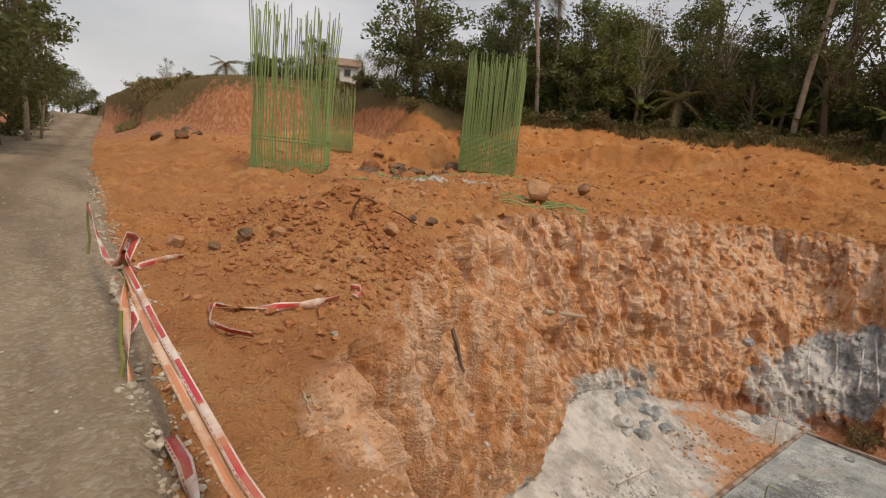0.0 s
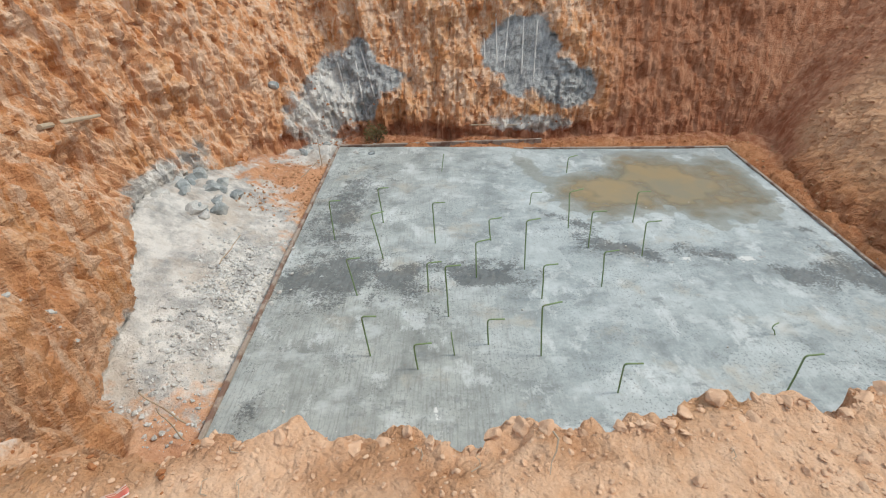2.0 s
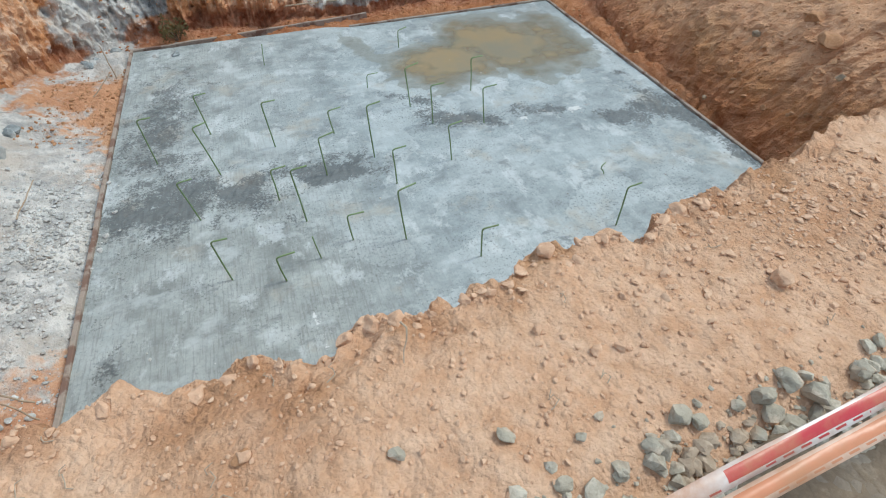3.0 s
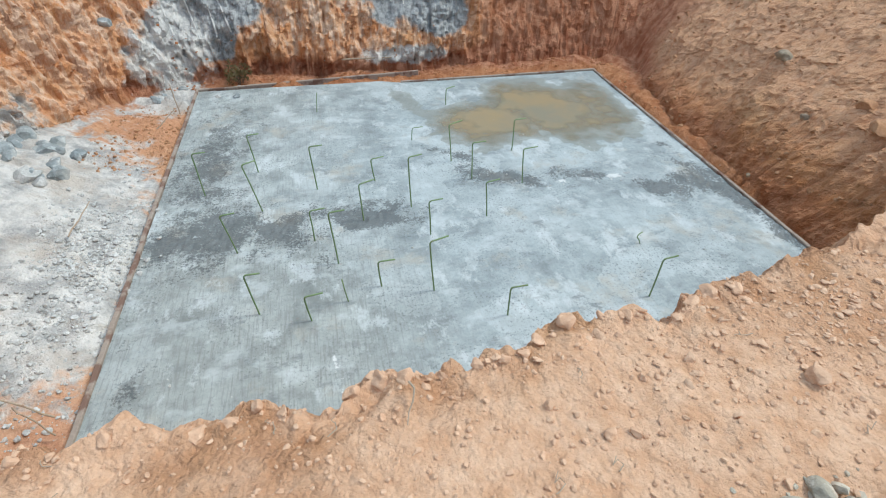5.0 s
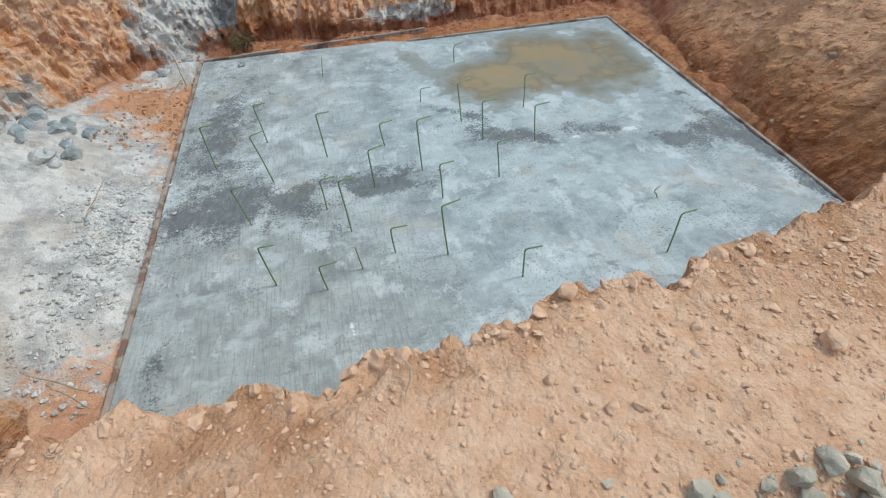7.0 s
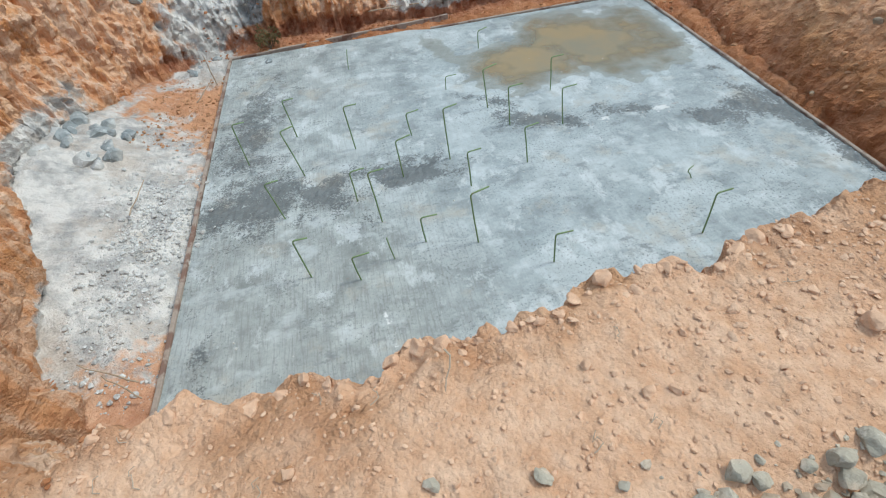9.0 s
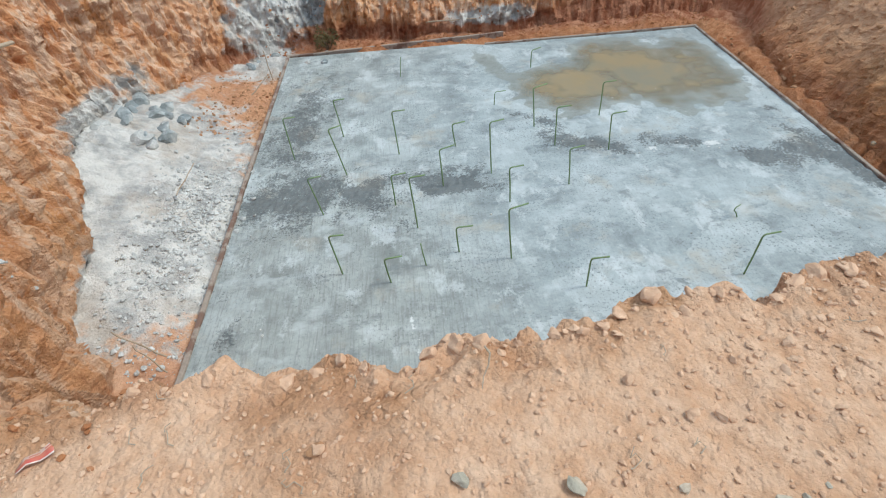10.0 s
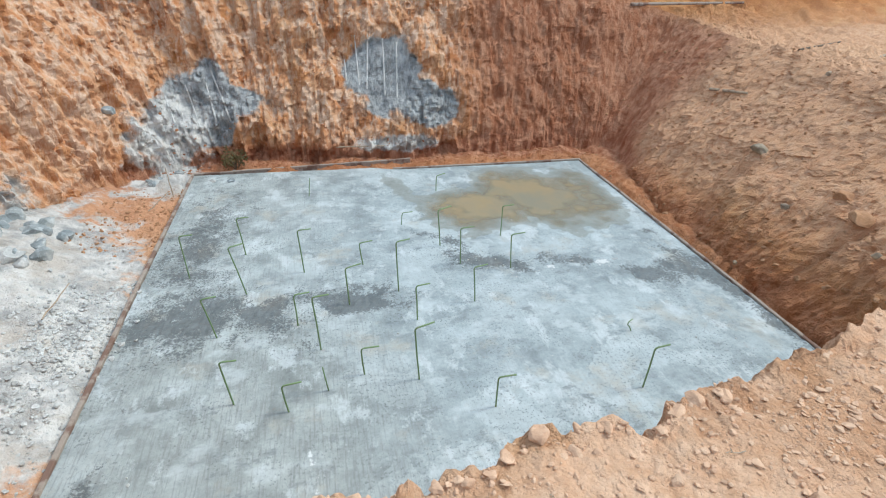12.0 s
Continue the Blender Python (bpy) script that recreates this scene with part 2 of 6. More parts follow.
def concrete_material():
    m = Nodes("blinding_concrete")
    big, mid, fine = m.noise(0.42, 9, 0.68), m.noise(1.3, 12, 0.74), m.noise(22, 6, 0.65)
    shift = m.n.new("ShaderNodeTexNoise")
    shift.inputs["Scale"].default_value, shift.inputs["Detail"].default_value = 1.6, 7
    m.l.new(m.tex.outputs["Object"], shift.inputs["Vector"])
    bent = m.n.new("ShaderNodeVectorMath")
    bent.operation = "MULTIPLY_ADD"
    m.l.new(shift.outputs["Color"], bent.inputs[0])
    bent.inputs[1].default_value = (0.9, 0.9, 0)
    m.l.new(m.tex.outputs["Object"], bent.inputs[2])
    sweep = m.n.new("ShaderNodeTexVoronoi")
    sweep.inputs["Scale"].default_value = 1.5
    m.l.new(bent.outputs[0], sweep.inputs["Vector"])
    sep = m.n.new("ShaderNodeSeparateColor")
    m.l.new(sweep.outputs["Color"], sep.inputs[0])
    c = m.mix(m.ramp(mid, 0.36, 0.62), (0.205, 0.237, 0.247), (0.445, 0.503, 0.517))
    c = m.mix(m.ramp(sep.outputs[0], 0.0, 1.0, 0.0, 0.34), c, (0.27, 0.315, 0.325))
    c = m.mix(m.ramp(sep.outputs[1], 0.6, 0.9, 0.0, 0.42), c, (0.52, 0.575, 0.585))
    c = m.mix(m.ramp(m.attr("brushed"), 0, 1, 0, 0.55), c, m.mix(m.ramp(mid, 0.37, 0.63), (0.215, 0.222, 0.197), (0.40, 0.415, 0.38)))
    c = m.mix(m.ramp(big, 0.52, 0.62, 0, 0.42), c, (0.52, 0.57, 0.58))
    lines = m.noise(5, 5, 0.6, (7.0, 0.5, 1))
    c = m.mix(m.calc("MULTIPLY", m.ramp(lines, 0.50, 0.62, 0, 0.5), m.ramp(m.attr("brushed"), 0, 0.8, 0.25, 1.0)), c, (0.21, 0.215, 0.21))
    tan = m.ramp(m.noise(0.8, 8, 0.66), 0.56, 0.66, 0, 0.5)
    c = m.mix(tan, c, (0.42, 0.375, 0.30))
    rust = m.ramp(m.noise(1.1, 7, 0.7), 0.66, 0.72, 0, 0.5)
    c = m.mix(rust, c, (0.30, 0.17, 0.115))
    chalk = m.ramp(m.noise(1.6, 12, 0.72, (1.0, 0.6, 1)), 0.55, 0.61, 0, 0.52)
    c = m.mix(chalk, c, (0.61, 0.655, 0.665))
    speck = m.noise(26, 5, 0.7)
    pitted = m.ramp(m.noise(0.9, 7, 0.66), 0.42, 0.60, 0.15, 0.9)
    c = m.mix(m.calc("MULTIPLY", m.ramp(speck, 0.54, 0.64), pitted), c, (0.135, 0.15, 0.155))
    grain = m.calc("MULTIPLY", m.calc("SUBTRACT", speck, 0.5), 1.5)
    smear = m.ramp(m.noise(2.0, 9, 0.72, (0.8, 1.25, 1)), 0.58, 0.64, 0, 0.6)
    c = m.mix(smear, c, (0.175, 0.195, 0.20))
    trowel = m.noise(1.5, 8, 0.62, (0.85, 1.2, 1))
    c = m.mix(m.ramp(trowel, 0.55, 0.64, 0, 0.4), c, (0.60, 0.65, 0.66))
    wet = m.calc("ADD", m.calc("MULTIPLY", m.attr("wet"), 0.80), m.calc("MULTIPLY", m.calc("SUBTRACT", m.noise(2.4, 12, 0.80), 0.5), 2.7))
    wetm = m.ramp(m.calc("ADD", wet, grain), 0.44, 0.60)
    c = m.mix(m.calc("MULTIPLY", wetm, 0.74), c, (0.098, 0.108, 0.112))
    damp = m.ramp(m.calc("ADD", m.attr("damp"), m.calc("MULTIPLY", m.calc("SUBTRACT", m.noise(1.7, 7, 0.6), 0.5), 0.9)), 0.42, 0.52, 0, 0.6)
    c = m.mix(damp, c, (0.225, 0.235, 0.205))
    mort = m.ramp(m.calc("ADD", m.attr("mortar"), m.calc("MULTIPLY", m.calc("SUBTRACT", m.noise(6.5, 8, 0.72), 0.5), 3.0)), 0.72, 0.80, 0, 0.85)
    c = m.mix(mort, c, (0.68, 0.70, 0.69))
    film = m.ramp(m.noise(0.55, 4, 0.55), 0.36, 0.58)
    rough = m.mix(film, (0.72, 0.72, 0.72), (0.46, 0.46, 0.46))
    c = m.mix(m.ramp(m.cell(34), 0.0, 0.16, 0.35, 0.0), c, (0.15, 0.155, 0.16))
    h = m.calc("ADD", m.calc("MULTIPLY", fine, 0.5), m.calc("ADD", m.calc("MULTIPLY", lines, 0.35), m.calc("MULTIPLY", wetm, m.calc("MULTIPLY", m.noise(40, 3), 1.6))))
    return m.done(c, rough, h, 0.4, 0.012, spec=0.22)


def road_material():
    m = Nodes("gravel_road")
    mid, fine = m.noise(1.2, 6, 0.6, (0.35, 1.4, 1)), m.noise(30, 6, 0.7)
    c = m.mix(m.ramp(mid, 0.36, 0.64), (0.20, 0.145, 0.097), (0.33, 0.255, 0.18))
    c = m.mix(m.ramp(fine, 0.35, 0.7, 0, 0.6), c, (0.33, 0.265, 0.19))
    peb = m.cell(38, out="Color")
    sep = m.n.new("ShaderNodeSeparateColor")
    m.l.new(peb, sep.inputs[0])
    c = m.mix(m.ramp(sep.outputs[0], 0.72, 0.8, 0, 0.55), c, (0.40, 0.36, 0.30))
    c = m.mix(m.ramp(m.noise(0.8, 7, 0.65, (0.3, 1.2, 1)), 0.48, 0.62, 0, 0.6), c, (0.155, 0.115, 0.08))
    c = m.mix(m.ramp(m.noise(7, 8, 0.7), 0.53, 0.62, 0, 0.5), c, (0.38, 0.31, 0.23))
    c = m.mix(m.attr("worn"), c, (0.17, 0.12, 0.078))
    h = m.calc("ADD", m.calc("MULTIPLY", m.cell(38), -0.8), fine)
    return m.done(c, 0.93, h, 0.7, 0.02, spec=0.2)


SOIL = soil_material()
CONCRETE = concrete_material()
ROAD = road_material()
GREY_STONE = stone_material("grey_crushed_stone", (0.36, 0.325, 0.255), (0.63, 0.575, 0.475), 9)
TAN_STONE = stone_material("earthy_stone", (0.42, 0.215, 0.105), (0.57, 0.34, 0.20), 10, dusty=0.5)
CLOD = stone_material("dry_soil_clod", (0.59, 0.36, 0.23), (0.72, 0.49, 0.335), 12, (0.66, 0.42, 0.28), 0.4, 0.10)
RED_CLOD = stone_material("orange_soil_clod", (0.34, 0.135, 0.055), (0.50, 0.23, 0.105), 12, dusty=0.3)
BOULDER = stone_material("granite_boulder", (0.27, 0.225, 0.17), (0.56, 0.47, 0.35), 3.2, (0.42, 0.25, 0.12), 0.8)
DARK_ROCK = stone_material("dark_weathered_rock", (0.11, 0.075, 0.05), (0.28, 0.18, 0.12), 3.0, (0.38, 0.18, 0.08), 0.7)
WHITE_ROCK = stone_material("pale_broken_rock", (0.36, 0.37, 0.37), (0.72, 0.73, 0.72), 4.0, (0.55, 0.50, 0.44), 0.15)
GREEN_BAR = paint_material("green_epoxy_bar", (0.25, 0.36, 0.14), (0.38, 0.32, 0.12), 0.60, 0.45, 2.0)
DOWEL_BAR = paint_material("pale_green_epoxy_bar", (0.20, 0.30, 0.14), (0.20, 0.18, 0.10), 0.58, 0.45, 4.0)
RUST = paint_material("rusty_steel", (0.14, 0.065, 0.035), (0.24, 0.11, 0.05), 0.5, 0.7, 14)
TIMBER = paint_material("muddy_timber", (0.36, 0.30, 0.25), (0.17, 0.095, 0.07), 0.5, 0.85, 3.0)
WOOD = paint_material("bleached_wood", (0.46, 0.37, 0.27), (0.30, 0.20, 0.13), 0.55, 0.8, 5.0)
YELLOW = paint_material("yellow_machine_paint", (0.72, 0.40, 0.045), (0.30, 0.16, 0.06), 0.63, 0.45, 1.6)
STEEL_DARK = paint_material("dark_track_steel", (0.075, 0.060, 0.050), (0.26, 0.13, 0.065), 0.50, 0.65, 3.0)
BUCKET_STEEL = paint_material("muddy_bucket_steel", (0.30, 0.21, 0.15), (0.42, 0.25, 0.14), 0.55, 0.55, 7.0)
CHROME = paint_material("bright_steel", (0.62, 0.62, 0.62), (0.3, 0.25, 0.2), 0.7, 0.25, 4, 0.9)
BLACK = paint_material("black_rubber_paint", (0.03, 0.03, 0.032), (0.12, 0.08, 0.05), 0.62, 0.6, 4)
BARK = stone_material("tree_bark", (0.10, 0.075, 0.05), (0.24, 0.19, 0.14), 5, (0.16, 0.13, 0.10), 0.4)
PALE_BARK = stone_material("pale_bark", (0.26, 0.22, 0.17), (0.42, 0.37, 0.30), 5, (0.25, 0.2, 0.15), 0.3)
LEAF_DARK = leaf_material("dark_foliage", (0.055, 0.078, 0.035), (0.19, 0.21, 0.095))
LEAF_MID = leaf_material("green_foliage", (0.070, 0.105, 0.030), (0.21, 0.23, 0.085))
LEAF_DRY = leaf_material("dry_foliage", (0.11, 0.088, 0.045), (0.27, 0.20, 0.11))
LEAF_STRAW = leaf_material("straw_grass", (0.24, 0.18, 0.09), (0.40, 0.31, 0.16))
LEAF_PALM = leaf_material("palm_foliage", (0.030, 0.055, 0.018), (0.12, 0.14, 0.05))
STAKE = paint_material("green_bamboo", (0.22, 0.24, 0.07), (0.30, 0.24, 0.11), 0.55, 0.6, 8)
PLASTER = stone_material("white_plaster", (0.66, 0.65, 0.62), (0.78, 0.77, 0.74), 1.5, (0.5, 0.45, 0.4), 0.3)
ROOF = stone_material("clay_roof", (0.25, 0.17, 0.13), (0.36, 0.26, 0.20), 2.0)
BLUE_ROCK = stone_material("blue_grey_broken_rock", (0.19, 0.225, 0.24), (0.50, 0.54, 0.55), 3.5, (0.60, 0.57, 0.52), 0.3)
DRILL_DUST = stone_material("drill_hole_dust", (0.60, 0.60, 0.58), (0.76, 0.75, 0.72), 20, dusty=0.1)


def glass_material():
    m = Nodes("tinted_cab_glass")
    m.b.inputs["Transmission Weight"].default_value = 0.7
    return m.done((0.10, 0.14, 0.16), 0.08, spec=0.6)


def water_material():
    m = Nodes("muddy_water")
    c = m.mix(m.ramp(m.noise(0.7, 5, 0.6), 0.40, 0.62), (0.36, 0.29, 0.175), (0.28, 0.265, 0.20))
    deep = m.calc("ADD", m.attr("depth"), m.calc("MULTIPLY", m.calc("SUBTRACT", m.noise(3.0, 6, 0.6), 0.5), 0.25))
    m.l.new(m.ramp(deep, 0.0, 0.55, 0.0, 0.90), m.b.inputs["Alpha"])
    return m.done(c, 0.07, m.noise(6, 2), 0.02, 0.003, spec=0.5)


def tape_material(name, stripe, ground):
    m = Nodes(name)
    uv = m.n.new("ShaderNodeUVMap")
    sep = m.n.new("ShaderNodeSeparateXYZ")
    m.l.new(uv.outputs[0], sep.inputs[0])
    across, along = sep.outputs[1], sep.outputs[0]
    mid = m.calc("MULTIPLY", m.calc("GREATER_THAN", across, 0.26), m.calc("LESS_THAN", across, 0.84))
    block = m.calc("LESS_THAN", m.calc("FRACT", m.calc("MULTIPLY", along, 1.7), 0), 0.62)
    c = m.mix(m.calc("MULTIPLY", mid, block), ground, stripe)
    low = m.calc("MULTIPLY", m.calc("GREATER_THAN", across, 0.10), m.calc("LESS_THAN", across, 0.20))
    word = m.calc("LESS_THAN", m.calc("FRACT", m.calc("MULTIPLY", along, 26.0), 0), 0.6)
    gap = m.calc("LESS_THAN", m.calc("FRACT", m.calc("MULTIPLY", along, 3.1), 0), 0.72)
    c = m.mix(m.calc("MULTIPLY", low, m.calc("MULTIPLY", word, gap)), c, stripe)
    c = m.mix(m.ramp(m.noise(5, 6, 0.65), 0.42, 0.62, 0, 0.8), c, (0.50, 0.24, 0.12))
    return m.done(c, 0.38, m.noise(30, 4), 0.3, 0.004, spec=0.5)


GLASS = glass_material()
WATER = water_material()
TAPE_RED = tape_material("red_white_tape", (0.53, 0.045, 0.055), (0.74, 0.66, 0.61))
TAPE_ORANGE = tape_material("orange_white_tape", (0.62, 0.24, 0.12), (0.70, 0.50, 0.38))


# ---- mesh helpers ----
def mesh_from(name, verts, faces, material, smooth=False, attrs=None):
    """verts (n, 3); faces (m, 3) or (m, 4)."""
    verts, faces = np.asarray(verts, dtype=np.float32), np.asarray(faces, dtype=np.int32)
    me = bpy.data.meshes.new(name)
    k = faces.shape[1]
    me.vertices.add(len(verts))
    me.vertices.foreach_set("co", verts.ravel())
    me.loops.add(faces.size)
    me.loops.foreach_set("vertex_index", faces.ravel())
    me.polygons.add(len(faces))
    me.polygons.foreach_set("loop_start", np.arange(0, faces.size, k, dtype=np.int32))
    me.polygons.foreach_set("loop_total", np.full(len(faces), k, dtype=np.int32))
    me.polygons.foreach_set("use_smooth", np.full(len(faces), smooth, dtype=bool))
    for key, v in (attrs or {}).items():
        a = me.attributes.new(key, "FLOAT", "POINT")
        a.data.foreach_set("value", np.asarray(v, dtype=np.float32))
    me.materials.append(material)
    me.update(calc_edges=True)
    return me


def thing(name, label, category, group="", m=None):
    ob = new(name)
    ob.empty_display_size = 0.2
    if m is not None:
        ob.matrix_basis = m
    return tagged(ob, label, category, group)


def part(name, bm, material, parent, label="", smooth=False):
    me = bpy.data.meshes.new(name)
    if smooth:
        for f in bm.faces:
            f.smooth = True
    bm.to_mesh(me)
    bm.free()
    me.materials.append(material)
    ob = new(name, me)
    ob.parent = parent
    return tagged(ob, label)


def share(name, me, parent, m=None, label=""):
    ob = new(name, me)
    ob.parent = parent
    if m is not None:
        ob.matrix_basis = m
    return tagged(ob, label)


def box(bm, size, at=(0, 0, 0), turn=(0, 0, 0), bevel=0.0):
    r = bmesh.ops.create_cube(bm, size=1.0)
    vs = r["verts"]
    m = pose(*at, *turn) @ Matrix.Diagonal((*size, 1))
    if bevel:
        es = list({e for v in vs for e in v.link_edges})
        bmesh.ops.transform(bm, matrix=Matrix.Diagonal((*size, 1)), verts=vs)
        out = bmesh.ops.bevel(bm, geom=es, offset=bevel, segments=2, affect="EDGES", profile=0.6)
        vs = list({v for f in out["faces"] for v in f.verts} | {v for v in vs if v.is_valid})
        bmesh.ops.transform(bm, matrix=pose(*at, *turn), verts=vs)
    else:
        bmesh.ops.transform(bm, matrix=m, verts=vs)
    return bm


def tube(bm, points, radius, sides=8, radius_end=None, cap=True):
    """A round bar along points; radius may taper."""
    pts = [Vector(p) for p in points]
    n = len(pts)
    r1 = radius if radius_end is None else radius_end
    rings = []
    up = Vector((0, 0, 1))
    prev = None
    for i, p in enumerate(pts):
        d = (pts[min(i + 1, n - 1)] - pts[max(i - 1, 0)]).normalized()
        a = prev - d * prev.dot(d) if prev is not None else d.cross(up if abs(d.z) < 0.9 else Vector((1, 0, 0)))
        a.normalize()
        prev = a
        b = d.cross(a)
        r = radius + (r1 - radius) * i / max(1, n - 1)
        rings.append([bm.verts.new(p + (a * math.cos(2 * math.pi * k / sides) + b * math.sin(2 * math.pi * k / sides)) * r) for k in range(sides)])
    for q, w in zip(rings, rings[1:]):
        for k in range(sides):
            bm.faces.new((q[k], q[(k + 1) % sides], w[(k + 1) % sides], w[k]))
    if cap:
        bm.faces.new(rings[0][::-1])
        bm.faces.new(rings[-1])
    return bm


def prism(bm, outline, x0, x1, bevel=0.0):
    """An outline in the y-z plane, drawn out from x0 to x1."""
    a = [bm.verts.new((x0, y, z)) for y, z in outline]
    b = [bm.verts.new((x1, y, z)) for y, z in outline]
    n = len(outline)
    faces = [bm.faces.new(a[::-1]), bm.faces.new(b)]
    for i in range(n):
        faces.append(bm.faces.new((a[i], a[(i + 1) % n], b[(i + 1) % n], b[i])))
    if bevel:
        es = list({e for f in faces for e in f.edges})
        bmesh.ops.bevel(bm, geom=es, offset=bevel, segments=2, affect="EDGES", profile=0.6)
    return bm


def stone_arrays(seed, sub=2, rough=0.28, flat=0.7):
    """Vertices and triangles of one broken stone about 1 across."""
    rng = random.Random(seed)
    bm = bmesh.new()
    bmesh.ops.create_icosphere(bm, subdivisions=sub, radius=0.5)
    planes = []
    for _ in range(16):
        d = Vector((rng.gauss(0, 1), rng.gauss(0, 1), rng.gauss(0, 1))).normalized()
        planes.append((d, rng.uniform(0.22, 0.44)))
    for v in bm.verts:
        for d, h in planes:
            k = v.co.dot(d)
            if k > h:
                v.co -= d * (k - h) * 0.92
        v.co += v.co.normalized() * noise.noise(v.co * 3 + Vector((seed * 3.7, 0, 0))) * rough * 0.25
        v.co.z *= flat
    bm.verts.ensure_lookup_table()
    vs = np.array([v.co[:] for v in bm.verts])
    fs = np.array([[v.index for v in f.verts] for f in bm.faces])
    bm.free()
    return vs, fs


def spread(name, variants, places, material, label, category, parent=None, kind="stuff"):
    """One mesh of many small pieces. places: (x, y, z, size, turn, tilt, which)."""
    rng = np.random.default_rng(5)
    V, F, base = [], [], 0
    for x, y, z, s, turn, tilt, w in places:
        vs, fs = variants[int(w) % len(variants)]
        m = np.array((Euler((tilt, tilt * 0.7, turn)).to_matrix()))
        q = (vs * (s * np.array([1, rng.uniform(0.65, 1.0), rng.uniform(0.6, 1.0)]))) @ m.T + np.array([x, y, z])
        V.append(q)
        F.append(fs + base)
        base += len(vs)
    ob = new(name, mesh_from(name, np.concatenate(V), np.concatenate(F), material))
    return tagged(ob, label, category, kind=kind)


STONES_FINE = [stone_arrays(i, 1) for i in range(10)]
STONES = [stone_arrays(20 + i, 2, 0.6, 0.42) for i in range(10)]


# ---- the ground: one sheet, from the pit floor up its walls and out to the horizon ----
SLAB_Z = -3.6
SX0, SX1, SY0, SY1 = -2.72, 7.55, 3.45, 13.87
CENTRE = np.array([2.3, 9.0])
# foot of the pit wall (x, y, z), its brink (x, y, z), and the spacing of the sheet there
# the ragged brink beside the road, from right to left
BRINK = [(1.71, 2.20), (1.50, 2.21), (1.35, 2.10), (1.28, 2.08), (1.22, 2.14), (1.06, 2.15), (1.03, 2.20), (0.90, 2.17), (0.84, 2.08), (0.78, 2.06), (0.66, 2.06), (0.59, 2.05), (0.46, 2.05),
         (0.36, 2.08), (0.22, 1.97), (0.14, 1.97), (0.10, 2.04), (0.04, 2.06), (-0.04, 2.01), (-0.20, 1.99), (-0.26, 2.02), (-0.39, 1.98), (-0.54, 1.99), (-0.64, 1.95), (-0.85, 1.93)]
NEAR_SIDE = [(5.8, 3.6, -3.7, 4.4, 2.65, 0.28, 0.05), (3.8, 3.5, -3.7, 3.0, 2.5, 0.31, 0.03), (2.9, 3.45, -3.7, 2.05, 2.31, 0.31, 0.013)]
NEAR_SIDE += [(2.45 - 4.2 * (1.71 - bx) / 2.56, 3.4, -3.7, bx, by, 0.30, 0.010) for bx, by in BRINK]
LEFT_SIDE = [
    (-2.3, 3.8, -3.7, -1.1, 1.90, 0.28, 0.016), (-2.55, 3.95, -3.7, -1.35, 1.84, 0.28, 0.018), (-2.8, 4.1, -3.7, -1.65, 1.79, 0.28, 0.02), (-3.1, 4.3, -3.7, -2.05, 1.84, 0.29, 0.02),
    (-3.35, 4.45, -3.7, -2.4, 2.04, 0.30, 0.02), (-3.6, 4.6, -3.7, -2.65, 2.42, 0.31, 0.022), (-3.95, 4.95, -3.65, -3.0, 2.85, 0.33, 0.024), (-4.3, 5.4, -3.55, -3.5, 3.25, 0.36, 0.028),
    (-4.6, 6.7, -3.35, -4.6, 4.4, 0.42, 0.032), (-5.0, 7.6, -3.15, -5.9, 5.9, 0.52, 0.04), (-5.6, 9.2, -2.85, -7.2, 8.3, 0.65, 0.04),
    (-5.6, 10.6, -3.0, -7.1, 10.7, 0.72, 0.04), (-5.1, 12.3, -3.4, -6.6, 12.8, 0.75, 0.045),
]
FAR_SIDE = [
    (-4.3, 13.7, -3.6, -6.0, 15.0, 0.75, 0.05), (-3.0, 14.6, -3.6, -4.9, 16.7, 0.72, 0.05), (0.0, 14.8, -3.6, 0.0, 16.6, 0.76, 0.05),
    (4.0, 14.8, -3.6, 4.0, 16.7, 0.80, 0.05), (8.0, 14.9, -3.6, 8.6, 17.0, 0.76, 0.05),
]
RIGHT_SIDE = [
    (9.0, 14.5, -3.6, 11.0, 16.5, 0.10, 0.06), (8.3, 12.0, -3.6, 11.6, 13.0, -0.35, 0.06), (7.95, 8.6, -3.6, 11.4, 8.8, -0.45, 0.06),
    (7.8, 6.0, -3.65, 11.0, 5.2, -0.3, 0.06), (7.5, 4.6, -3.7, 8.0, 3.2, 0.1, 0.08),
]
OUTLINE = np.array(NEAR_SIDE + LEFT_SIDE + FAR_SIDE + RIGHT_SIDE)


def closed_curve(ctrl):
    """A smooth closed curve through the outline's rows, sampled at each row's own spacing."""
    rows, n = [], len(ctrl)
    for i in range(n):
        p0, p1, p2, p3 = ctrl[i - 1], ctrl[i], ctrl[(i + 1) % n], ctrl[(i + 2) % n]
        length = max(np.linalg.norm((p2 - p1)[3:5]), np.linalg.norm((p2 - p1)[:2]))
        k = max(2, int(length / (0.5 * (p1[6] + p2[6]))))
        d0, d1, d2 = (max(1e-3, np.linalg.norm((b - a)[3:5])) ** 0.5 for a, b in ((p0, p1), (p1, p2), (p2, p3)))
        m1 = (p2 - p1) + d1 * ((p1 - p0) / d0 - (p2 - p0) / (d0 + d1))
        m2 = (p2 - p1) + d1 * ((p3 - p2) / d2 - (p3 - p1) / (d1 + d2))
        for t in np.arange(k) / k:
            rows.append((2 * t**3 - 3 * t**2 + 1) * p1 + (t**3 - 2 * t**2 + t) * m1 + (-2 * t**3 + 3 * t**2) * p2 + (t**3 - t**2) * m2)
    return np.array(rows)


